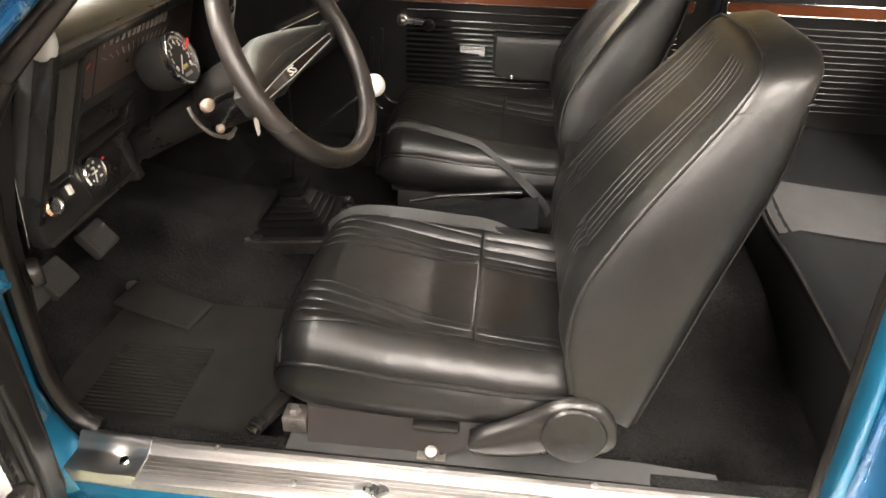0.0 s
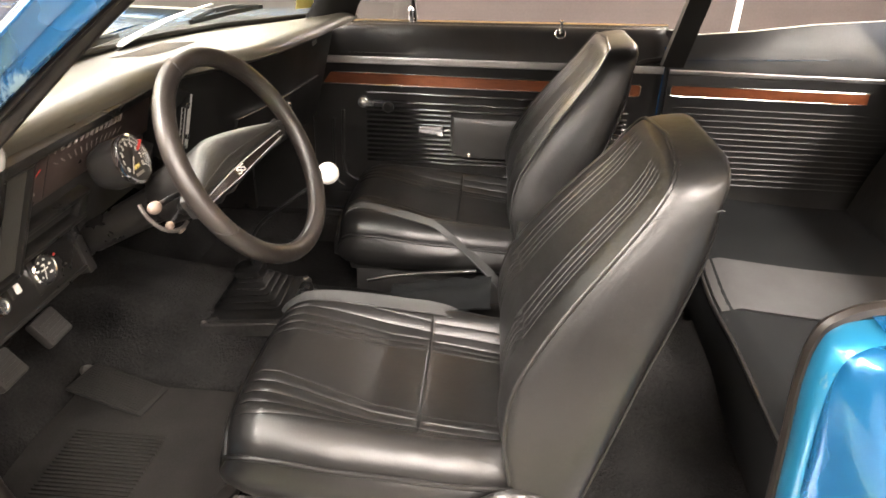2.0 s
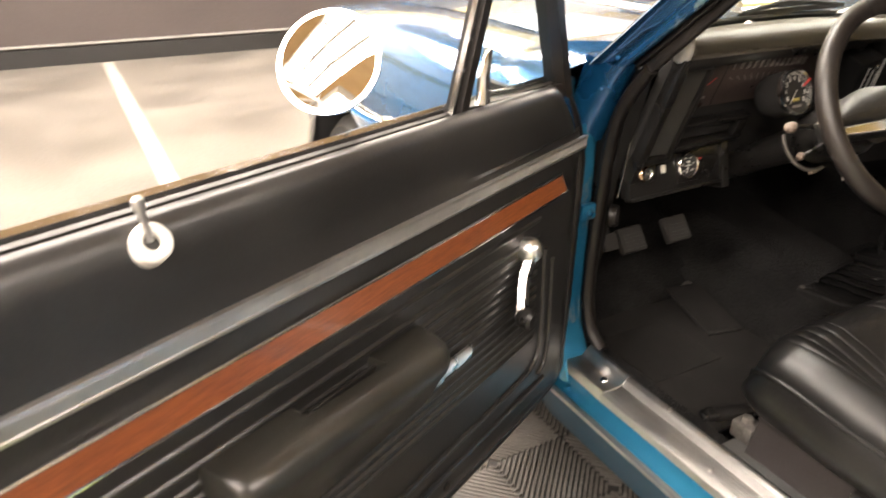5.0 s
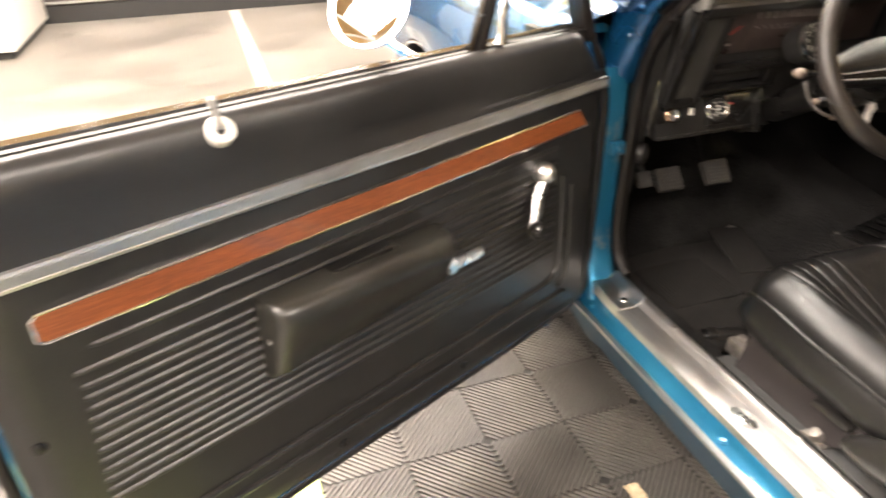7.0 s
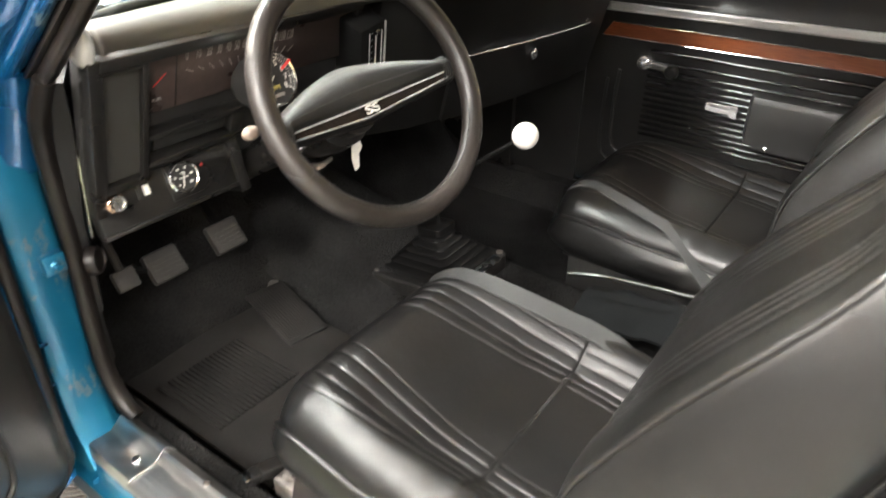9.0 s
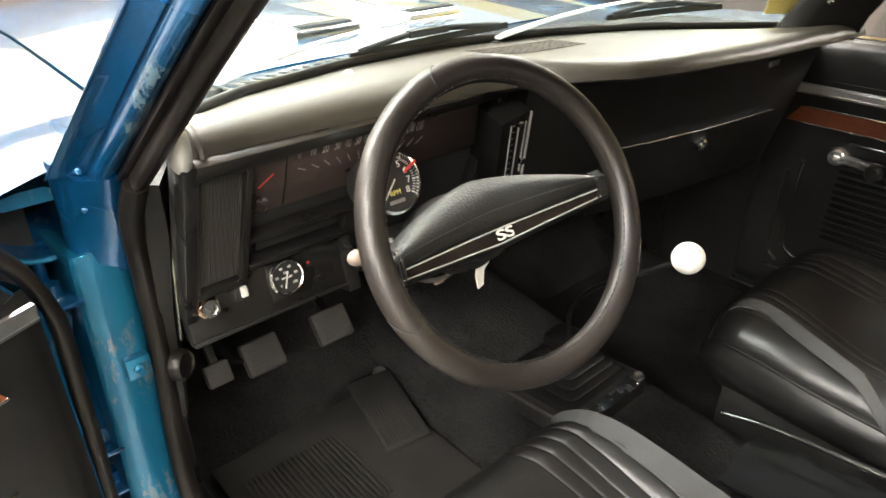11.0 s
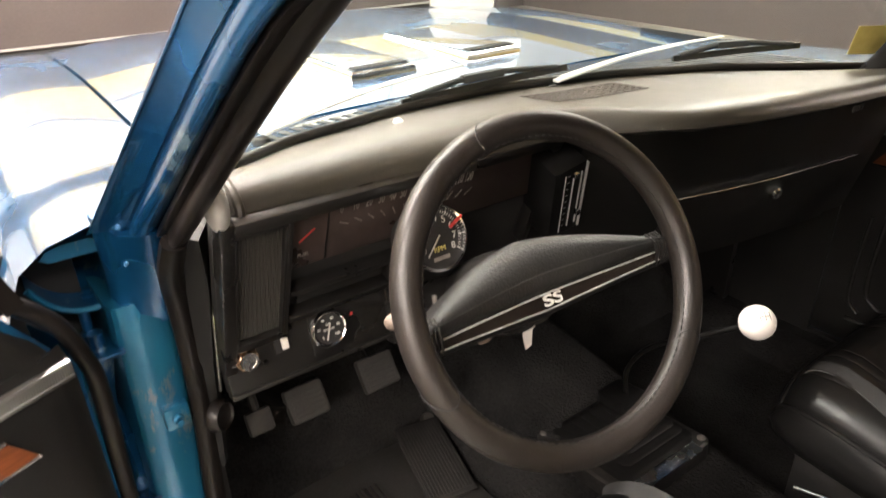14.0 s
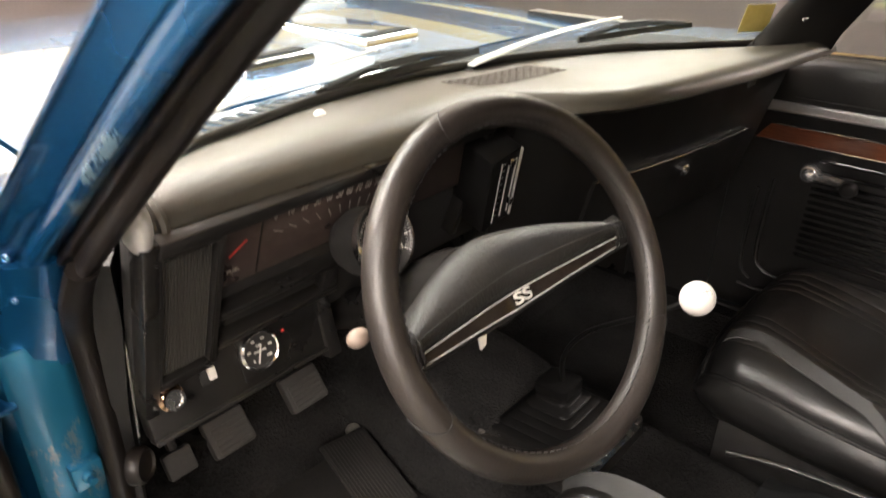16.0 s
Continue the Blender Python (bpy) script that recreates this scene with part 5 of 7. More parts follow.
part("dial_marks", moved(join(*[box(0.004, 0.008, -HL + 0.012 + 0.014 * i, -HL + 0.0135 + 0.014 * i, 0.0018, 0.0026) for i in range(9)]), hm), "satin", hc, "small pale marks beside the sliders")
for x, y in ((-0.004, 0.062), (-0.02, -0.03)):
    part("slider_knob", moved(box(x - 0.004, x + 0.004, y - 0.006, y + 0.006, 0.003, 0.011, 0.001), hm), "chrome", hc)

# passenger side: face, glovebox lid, lower edge
def gface_x(y, z):
    return pad_edge_x(max(y, 1.55)) - 0.07 - 0.25 * (1.0 - z)


part("passenger_face", sheet(lambda u, v: (gface_x(lerp(1.44, 2.19, u), lerp(0.70, 1.0, v)) - (0.05 * (1 - ease(u * 8))), lerp(1.44, 2.19, u), lerp(0.70, 1.0, v)), 16, 8, 0.02, (-1, 0, 0)), "dark_vinyl", dash, "black passenger side dash face")
gl = part("glovebox_lid", sheet(lambda u, v: (gface_x(lerp(1.62, 2.10, u), lerp(0.70, 0.846, v)) + 0.008, lerp(1.62, 2.10, u), lerp(0.70, 0.846, v)), 10, 6, 0.012, (-1, 0, 0)), "dark_vinyl", dash, "black glovebox lid")
part("lock", lathe((gface_x(1.876, 0.812) + 0.008, 1.876, 0.812), (1, -0.2, -0.2), [(0.013, 0), (0.013, 0.008), (0.01, 0.011), (0.002, 0.0105), (0.001, 0.008)], 24), "chrome", gl, "chrome glovebox lock")
part("seam", tube([(gface_x(y, 0.847) + 0.009, y, 0.847) for y in (1.62, 1.74, 1.86, 1.98, 2.10)], 0.0013, 6), "darkchrome", gl)
part("emblem", join(*[box(gface_x(2.02, 0.965) + 0.004, gface_x(2.02, 0.965) + 0.007, 1.99 + i * 0.011, 1.997 + i * 0.011, 0.958, 0.97) for i in range(4)]), "chrome", dash, "small bright emblem drawn as bars")
part("under_dash", sheet(lambda u, v: (lerp(-0.86, -0.66, v), lerp(0.87, 2.2, u), 0.735), 6, 4, 0.02), "matte", dash)
part("radio_panel", face_box(1.50, 1.62, 0.68, 0.9, -0.06, -0.02), "plastic", dash)

# rev counter on the column
tach = thing("rev_counter", "round rev counter in a black cup beside the steering column", "gauge", (-0.46, 1.17, 0.85))
TC = Vector((-0.413, 1.126, 0.922))
td = Vector((0.93, 0.0, 0.36)).normalized()
tx = Vector((0, 0, 1)).cross(td).normalized()
ty = td.cross(tx)
tm = Matrix.Translation(TC) @ Matrix((tx, ty, td)).transposed().to_4x4() @ Matrix.Scale(0.87, 4)
part("cup", moved(lathe((0, 0, -0.085), (0, 0, 1), [(0.02, 0), (0.04, 0.01), (0.05, 0.035), (0.05, 0.08), (0.046, 0.08), (0.046, 0.07)], 36), tm), "matte", tach, "black cup")
part("rim", moved(lathe((0, 0, 0), (0, 0, 1), [(0.05, -0.008), (0.052, 0.0), (0.051, 0.006), (0.047, 0.007), (0.045, -0.005)], 44), tm), "chrome", tach)
dial = part("dial", moved(lathe((0, 0, -0.001), (0, 0, 1), [(0.046, 0), (0.046, 0.0006), (0.0005, 0.0006)], 40), tm), "matte", tach, "black dial with white numerals")
for i in range(9):
    a = radians(205 - i * 30)
    part("numeral", lettering(str(i), 0.0150, tm @ Matrix.Translation((0.031 * math.cos(a), 0.031 * math.sin(a), 0.0004))), "print", dial)
for i in range(41):
    a = radians(205 - i * 6)
    part("tick", moved(box(0.0385, 0.0435 if i % 5 else 0.0445, -0.0004 if i % 5 else -0.0011, 0.0004 if i % 5 else 0.0011, 0, 0.0006), tm @ Matrix.Rotation(a, 4, "Z")), "print", dial)
part("rpm_word", lettering("RPM", 0.0115, tm @ Matrix.Translation((0.0, -0.017, 0.0004))), "yellowprint", dial)
part("maker_bar", moved(box(-0.015, 0.015, -0.034, -0.028, 0, 0.0007), tm), "dimprint", dial)
part("shift_marker", moved(box(0.026, 0.054, -0.0022, 0.0022, 0.004, 0.007), tm @ Matrix.Rotation(radians(26), 4, "Z")), "red", tach, "red shift marker")
part("needle", moved(box(-0.006, 0.034, -0.0011, 0.0011, 0.0018, 0.0026), tm @ Matrix.Rotation(radians(225), 4, "Z")), "print", tach)

# ---- steering column and wheel ----
WC = Vector((-0.212, 1.151, 0.932))
wn = Vector((0.85, -0.115, 0.50)).normalized()
wx = Vector((0, 0, 1)).cross(wn).normalized()
wy = wn.cross(wx)
wm = Matrix.Translation(WC) @ Matrix((wx, wy, wn)).transposed().to_4x4() @ Matrix.Rotation(radians(4), 4, "Z")
col = thing("steering_column", "black steering column with stalks and ignition key", "steering column", tuple(WC - wn * 0.35))
part("tube", moved(lathe((0, 0, -0.55), (0, 0, 1), [(0.03, 0), (0.032, 0.2), (0.036, 0.33), (0.05, 0.345), (0.056, 0.40), (0.054, 0.44), (0.04, 0.45)], 32), wm), "plastic", col, "black column shroud")
part("wire_guard", moved(tube([(0.062 * math.cos(a), 0.062 * math.sin(a), -0.215) for a in [radians(160 + 14 * i) for i in range(10)]], 0.004, 8), wm), "steel", col, "worn pale wire guard under the column")
part("guard_tab", moved(box(-0.016, 0.0, -0.068, -0.060, -0.222, -0.212, 0.002), wm), "beige", col)
k = part("indicator_stalk", moved(tube([(-0.05, 0.0, -0.1), (-0.10, 0.012, -0.1), (-0.16, 0.02, -0.095)], 0.005, 8), wm), "chrome", col, "bright stalk with a pale knob")
part("stalk_knob", moved(ball((-0.165, 0.02, -0.095), 0.0105, 1.3, 1, 1, 16), wm), "beige", k)
k2 = part("hazard_knob", moved(tube([(-0.04, -0.02, -0.16), (-0.085, -0.03, -0.16)], 0.004, 8), wm), "chrome", col)
part("hazard_tip", moved(ball((-0.09, -0.031, -0.16), 0.008, 1, 1, 1, 14), wm), "beige", k2)
KEY = Vector((-0.338, 1.224, 0.785))
key = part("ignition_key", extrude([KEY + Vector(p) for p in ((0, -0.006, 0.012), (0.0, 0.012, 0.016), (0.004, 0.014, 0.004), (0.004, 0.004, -0.006), (0.006, 0.002, -0.03), (0.006, -0.008, -0.034), (0.004, -0.012, -0.012))], (0.003, 0, 0)), "white", col, "bright key hanging in the ignition lock")

sw_t = thing("steering_wheel", "black leather-wrapped steering wheel with a padded spoke bar", "steering wheel", tuple(WC))
R = 0.1850


def rim_bm():
    rows = []
    for i in range(72):
        a = 2 * math.pi * i / 72
        d = Vector((math.cos(a), math.sin(a), 0))
        rows.append([d * (R + 0.0170 * math.cos(b)) + Vector((0, 0, 0.0170 * math.sin(b))) for b in [2 * math.pi * j / 16 for j in range(16)]])
    rows.append(rows[0])
    return loft(rows, True, False)


rim = part("rim", moved(rim_bm(), wm), "rim", sw_t, "thick black leather-wrapped rim")
for a0 in (100, 196, 318):
    a = radians(a0)
    d = Vector((math.cos(a), math.sin(a), 0))
    part("seam", moved(tube([d * (R + 0.0172 * math.cos(b)) + Vector((0, 0, 0.0172 * math.sin(b))) + Vector((-d.y, d.x, 0)) * 0.02 * math.sin(b) for b in [radians(x) for x in range(-20, 200, 20)]], 0.0008, 6), wm), "stitch", rim)
st_b = []
for i in range(120):
    a = 2 * math.pi * i / 120
    d = Vector((math.cos(a), math.sin(a), 0))
    st_b.append(moved(box(-0.0024, 0.0024, -0.0006, 0.0006, -0.0005, 0.0006), Matrix.Translation(d * (R - 0.0150) + Vector((0, 0, 0.0088))) @ Matrix.Rotation(a + math.pi / 2, 4, "Z")))
part("stitching", moved(join(*st_b), wm), "stitch", rim, "row of stitches round the inside of the rim")


def bar_face(x):
    return lerp(-0.040, -0.012, (abs(x) / 0.17) ** 1.3)


# spoke bar: a long padded bar, taller towards the middle
def bar_loop(x):
    t = abs(x) / 0.17
    top = lerp(0.060, 0.012, t ** 1.5)
    bot = -0.036 + 0.010 * t
    zf = bar_face(x)
    zb = zf - 0.06 + 0.03 * t
    roll = 0.006 + 0.010 * (1 - t)
    return [(x, bot + 0.004, zb), (x, bot, zf - 0.016), (x, bot + 0.003, zf - 0.004), (x, bot + 0.007, zf), (x, bot + 0.009, zf - 0.002), (x, -0.006, zf - 0.002), (x, -0.003, zf + 0.0035), (x, 0.002, zf + 0.007), (x, lerp(0.004, top, 0.3), zf + 0.007), (x, lerp(0.004, top, 0.6), zf + 0.002), (x, top - 0.004, zf - roll), (x, top, zf - 0.03), (x, top - 0.006, zb - 0.002)]


xs = [-0.174 + i * 0.0058 for i in range(61)]
bar = part("spoke_bar", moved(loft([bar_loop(x) for x in xs]), wm), "leather", sw_t, "padded black vinyl spoke bar", 60)


inl_w = 0.157


def inlay_at(x, v, lift):
    """A point of the inlay's channel: v runs from its lower to its upper edge."""
    return (x, lerp(-0.0265 + 0.0095 * abs(x) / 0.17, -0.0075, v), bar_face(x) + lift)


part("inlay", moved(sheet(lambda u, v: inlay_at(lerp(-inl_w, inl_w, u), v, 0.0006), 20, 2, 0.002), wm), "gloss_inlay", bar, "glossy dark inlay")
loop = [inlay_at(lerp(-inl_w, inl_w, i / 20), 0, 0.0012) for i in range(21)] + [inlay_at(lerp(inl_w, -inl_w, i / 20), 1, 0.0012) for i in range(21)]
part("inlay_frame", moved(tube(loop, 0.0009, 6, (0, 0, 1), True), wm), "silver", bar, "thin bright frame")
part("badge", lettering("SS", 0.019, wm @ Matrix.Translation((0.010, -0.0165, bar_face(0.004) + 0.0018)) @ Matrix.Diagonal((1.65, 0.98, 1, 1)), 0.0006, 0.0004), "print", bar, "white letters")
# stitched seam along the pad, and gathers where its skin meets the rim
part("seam", moved(tube([(x, lerp(0.004, lerp(0.060, 0.012, (abs(x) / 0.17) ** 1.5), 0.22), bar_face(x) + 0.0068) for x in [-0.15 + i * 0.01 for i in range(31)]], 0.0009, 6), wm), "stitch", bar)
for s in (-1, 1):
    for i in range(4):
        part("gather", moved(tube([(s * (0.153 + i * 0.005), -0.024, -0.020), (s * (0.154 + i * 0.005), -0.010, -0.009), (s * (0.153 + i * 0.005), 0.004, -0.007), (s * (0.152 + i * 0.005), 0.016, -0.018)], 0.0022, 6, (1, 0, 0)), wm), "leather", bar)
part("hub", moved(lathe((0, 0, -0.13), (0, 0, 1), [(0.034, 0), (0.042, 0.02), (0.044, 0.06)], 28), wm), "leather", sw_t)

# ---- seats ----
def pleat(y, groups, depth=0.004):
    """Depth of the stitched valley at y, for seams at the given places."""
    d = 0.0
    for g in groups:
        d = max(d, depth * math.exp(-((y - g) / 0.0016) ** 2))
    return d


SEAMS = [-0.172, -0.150, -0.128, -0.106, -0.084, 0.084, 0.106, 0.128, 0.150, 0.172]


def cushion_top(x, w):
    """Height of the sitting surface at x (from the seat's front) and w (across, -1 to 1)."""
    edge = abs(w)
    base = curve_at([(0.0, 0.490), (0.006, 0.512), (0.018, 0.534), (0.04, 0.551), (0.07, 0.559), (0.12, 0.559), (0.3, 0.547), (0.5, 0.532), (0.56, 0.532)], x)
    dish = curve_at([(0.0, 0.0), (0.06, 0.004), (0.25, 0.040), (0.56, 0.052)], x)
    z = base - dish * (1 - ease((edge - 0.52) / 0.3))
    q = max(0.0, (edge - 0.66) / 0.34)
    return z - 0.060 * (1 - math.sqrt(max(0.0, 1 - 0.97 * q * q)))


def bucket_seat(name, yc, side, label):
    """A bucket seat round the line y = yc; side -1: its outer flank is towards smaller y."""
    t = thing(name, label, "car seat", (0.06, yc, 0.3), "front bucket seats")
    x0, L = -0.225, 0.545

    def hw(x):
        return curve_at([(0, 0.19), (0.02, 0.222), (0.06, 0.24), (0.2, 0.25), (0.4, 0.248), (0.56, 0.235)], x)

    # cushion: top skin with stitched seams that fan out to the front; the steps lie close together at the seams
    cross = sorted(set([round(-0.25 + 0.5 * k / 90, 5) for k in range(91)] + [round(g + o, 5) for g in SEAMS for o in (-0.005, -0.003, -0.0018, -0.0008, 0.0008, 0.0018, 0.003, 0.005)]))
    along = sorted(set([round(L * (k / 50) ** 1.35, 5) for k in range(51)] + [round(0.338 + o, 5) for o in (-0.008, -0.004, -0.002, 0.0, 0.002, 0.004, 0.008)]))
    NC, NA = len(cross) - 1, len(along) - 1

    def top_fn(u, v):
        x = along[int(round(u * NA))]
        p = cross[int(round(v * NC))]
        k = min(x / 0.335, 1.0)
        lo, hi = lerp(0.066, 0.100, k), lerp(0.198, 0.172, k)
        a = abs(p)
        q = math.copysign(a / 0.084 * lo if a < 0.084 else (lerp(lo, hi, (a - 0.084) / 0.088) if a < 0.172 else lerp(hi, 0.25, (a - 0.172) / 0.078)), p)
        w = q / 0.25
        h = hw(x)
        y = yc + w * h
        z = cushion_top(x, w)
        inside = a < 0.185
        if inside:
            z -= (pleat(p, SEAMS, 0.0013) - (0.0017 * abs(math.sin(math.pi * (a - 0.084) / 0.022)) if 0.084 < a < 0.172 else 0.0)) * ease((x - 0.004) / 0.02) * ease(abs(x - 0.338) / 0.012)
        if inside:
            z -= 0.003 * math.exp(-((x - 0.338) / 0.0024) ** 2) + 0.003 * ease((x - 0.338) / 0.006) * (1 - ease((a - 0.168) / 0.02))
        z += 0.0016 * noise.noise(Vector((x * 10, y * 10, 3))) + 0.0022 * noise.noise(Vector((x * 34, y * 20, 5))) * ease((abs(w) - 0.55) / 0.25) * ease((x - 0.22) / 0.12)
        front = 0.012 * (1 - w * w)
        return (x0 + x - front * (1 - min(x / 0.1, 1.0)) ** 2, y, z)

    cush = part("cushion", sheet(top_fn, NA, NC, 0.02), "vinyl_seat", t, "black vinyl cushion with stitched pleats", 60)
    # rim that the piping runs on
    rim_path = []
    for v in (0.0,):
        for i in range(29):
            rim_path.append(Vector(top_fn((1 - i / 28), 0.0)))
    rim_path += [Vector(top_fn(0.0, k / 16)) for k in range(1, 16)]
    rim_path += [Vector(top_fn(i / 28, 1.0)) for i in range(29)]
    part("piping", tube([p + Vector((p.x - 0.08, p.y - yc, 0)).normalized() * 0.004 + Vector((0, 0, -0.004)) for p in rim_path], 0.0048, 8), "vinyl_seat", cush)
    # flank below the piping, bulging, down to the base
    loops = []
    for z, out in ((0.0, 0.0), (0.12, 0.006), (0.25, 0.011), (0.4, 0.015), (0.5, 0.0165), (0.62, 0.0155), (0.75, 0.012), (0.88, 0.005), (1.0, -0.004), (1.03, -0.03)):
        lp = []
        for p in rim_path:
            c = Vector((0.08, yc, 0))
            d = Vector((p.x - 0.08, p.y - yc, 0)).normalized()
            zb = 0.408
            wr = 0.005 * noise.noise(Vector((p.x * 22 + z * 5, p.y * 9, z * 4))) * ease((p.x + 0.02) / 0.12) * math.sin(math.pi * min(z, 1))
            lp.append(Vector((p.x, p.y, lerp(p.z - 0.004, zb, z))) + d * (out + wr))
        loops.append(lp)
    part("flank", loft(loops, closed=False), "vinyl_seat", t, "black vinyl flank under the piping")
    part("base", box(x0 + 0.03, x0 + L - 0.02, yc - 0.2, yc + 0.2, 0.37, 0.43, 0.01), "matte", t)
    for s in (-0.18, 0.18):
        part("track", box(x0 + 0.05, x0 + L, yc + s - 0.02, yc + s + 0.02, 0.25, 0.375, 0.004), "matte", t)
    # hanging vinyl skirt along the outer side
    ys = yc + side * 0.232
    skirt = loft([[(x, ys + side * (0.006 + 0.003 * math.sin(x * 40)), zt), (x, ys + side * (0.018 + 0.003 * math.sin(x * 55)), lerp(zt, zb, 0.5)), (x, ys + side * (0.032 + 0.003 * math.sin(x * 31)), zb), (x, ys + side * 0.026, zb - 0.002), (x, ys, zt)] for x, zt, zb in ((-0.165, 0.412, 0.325), (-0.1, 0.408, 0.322), (0.0, 0.405, 0.325), (0.05, 0.402, 0.332), (0.10, 0.405, 0.36), (0.15, 0.41, 0.388))])
    sk = part("skirt", skirt, "skirt", t, "loose black vinyl skirt")
    part("bead", tube([(x, ys + side * 0.008, z) for x, z in ((-0.165, 0.413), (-0.1, 0.410), (0.0, 0.406), (0.06, 0.404))], 0.004, 8), "skirt", sk)
    if yc < MID:
        part("front_bracket", join(box(-0.215, -0.17, yc + side * 0.225 - 0.02, yc + side * 0.225 + 0.02, 0.34, 0.375, 0.004), lathe((-0.195, yc + side * 0.225, 0.375), (0, 0, 1), [(0.012, 0), (0.012, 0.006), (0.009, 0.010), (0.001, 0.010)], 6)), "steel", t, "metal seat bracket with a bolt")
    part("release_lever", box(0.02, 0.10, yc + side * 0.25 - 0.01, yc + side * 0.25 + 0.01, 0.392, 0.404, 0.004), "plastic", t)
    # hinge cover with round cap
    hy = yc + side * 0.272
    shape = smooth_path([(0.118, 0.402, 0.010), (0.135, 0.405, 0.024), (0.17, 0.413, 0.036), (0.21, 0.428, 0.046), (0.25, 0.447, 0.057), (0.29, 0.455, 0.062), (0.325, 0.453, 0.054), (0.345, 0.45, 0.034), (0.350, 0.45, 0.012)], 4)
    hc = part("hinge_cover", loft([[(x, hy + side * (0.004 + 0.022 * max(0.0, math.cos(a)) ** 0.7 - 0.02 * max(0.0, -math.cos(a))), z + h * math.sin(a)) for a in [2 * math.pi * k / 20 for k in range(20)]] for x, z, h in shape]), "plastic", t, "black moulded hinge cover", 60)
    part("cap", lathe((0.283, hy + side * 0.022, 0.455), (0, side, 0.1), [(0.052, 0), (0.052, 0.006), (0.049, 0.0095), (0.044, 0.0105), (0.001, 0.0115)], 40), "vinyl_seat", hc, "round cap")
    part("screw", lathe((0.278, hy + side * 0.032, 0.42), (0, side, 0), [(0.006, 0), (0.006, 0.002), (0.004, 0.003), (0.001, 0.001)], 12), "steel", hc)

    # backrest, given by its front and rear rails (x, z) and half widths
    rails = ((0.0, (0.272, 0.520, 0.383, 0.452, 0.270)), (0.12, (0.257, 0.60, 0.42, 0.575, 0.255)), (0.25, (0.267, 0.68, 0.455, 0.685, 0.234)), (0.37, (0.305, 0.754, 0.485, 0.765, 0.216)), (0.5, (0.35, 0.824, 0.51, 0.83, 0.199)), (0.62, (0.395, 0.886, 0.53, 0.895, 0.183)), (0.73, (0.433, 0.938, 0.540, 0.958, 0.168)), (0.79, (0.450, 0.965, 0.546, 0.985, 0.160)), (0.86, (0.464, 0.990, 0.550, 1.008, 0.149)), (0.93, (0.474, 1.010, 0.549, 1.024, 0.127)), (0.98, (0.483, 1.020, 0.543, 1.031, 0.096)), (1.0, (0.495, 1.025, 0.534, 1.033, 0.062)))
    BSEAMS = [-0.70, -0.60, -0.50, -0.40, -0.30, 0.30, 0.40, 0.50, 0.60, 0.70]
    LSEAMS = [-0.56, -0.49, -0.42, -0.35, 0.35, 0.42, 0.49, 0.56]

    WS = sorted(set([round(-1 + k / 35, 4) for k in range(71)] + [round(g + o, 4) for g in BSEAMS + LSEAMS for o in (-0.02, -0.012, -0.006, 0.0, 0.006, 0.012, 0.02)]))

    def rail(s):
        xf, zf, xr, zr, h = curve_smooth(rails, s)
        F, B = Vector((xf, 0, zf)), Vector((xr, 0, zr))
        return F, B, (B - F).normalized(), h

    def front_at(s, w):
        F, B, d, h = rail(s)
        k = ease(s / 0.1) * ease((0.9 - s) / 0.2)
        off = 0.010 * (1 - abs(w) ** 5) + k * 0.003 * math.exp(-((abs(w) - 0.8) / 0.13) ** 2) - k * 0.004 * (1 - ease((abs(w) - 0.5) / 0.2))
        if s < 0.88:
            seams = BSEAMS if s > 0.3 else LSEAMS
            for g in seams:
                off -= 0.0027 * math.exp(-((w - g) / 0.0075) ** 2) * ease(s / 0.05) * ease((0.9 - s) / 0.06)
        if abs(s - 0.3) < 0.011 and 0.28 < abs(w) < 0.72:
            off -= 0.005
        return F + Vector((0, yc + w * h, 0)) - d * off

    loops = []
    NS = 56
    for q in range(NS + 1):
        s = q / NS
        F, B, d, h = rail(s)
        L_ = (B - F).length
        bulge = 0.010 * math.sin(math.pi * min(s / 0.8, 1)) * min(1, L_ / 0.1)
        lp = [front_at(s, w) for w in WS]
        side_pts = []
        for t_, o in ((0.03, 0.003), (0.10, 0.006), (0.3, 0.010), (0.6, 0.010), (0.85, 0.006), (0.95, -0.004), (1.0, -0.022)):
            side_pts.append((t_, o if o > 0 else o * min(1, h / 0.1)))
        lp += [F + d * (L_ * a) + Vector((0, yc + h + o * min(1, h / 0.1), 0)) for a, o in side_pts]
        lp += [B + d * bulge + Vector((0, yc + h * v, 0)) for v in (0.6, 0.2, -0.2, -0.6)]
        lp += [F + d * (L_ * a) + Vector((0, yc - h - o * min(1, h / 0.1), 0)) for a, o in reversed(side_pts)]
        loops.append(lp)
    back = part("backrest", loft(loops), "vinyl_seat", t, "black vinyl backrest with pleats, narrow at the top", 60)
    edge = [front_at(q / 40, -1) for q in range(39)] + [front_at(1.0, 0.0)] + [front_at(q / 40, 1) for q in range(38, -1, -1)]
    part("piping", tube(edge, 0.0042, 8), "vinyl_seat", back)
    # stitched seam across the flank below the head cap, on both sides
    for k in (-1, 1):
        seam = []
        F, B, d, h = rail(0.755)
        for a in (0.02, 0.2, 0.4, 0.6, 0.8, 0.96):
            seam.append(F + d * ((B - F).length * a) + Vector((0, yc + k * (h + 0.0075 * math.sin(math.pi * min(a + 0.15, 0.85))), 0)))
        part("cap_seam", tube(seam, 0.0014, 6), "stitch", back)
    part("rear_seam", tube([rail(q / 20)[1] + Vector((0, yc - rail(q / 20)[3] + 0.016, 0)) for q in range(15)], 0.0026, 6), "vinyl_seat", back)
    return t


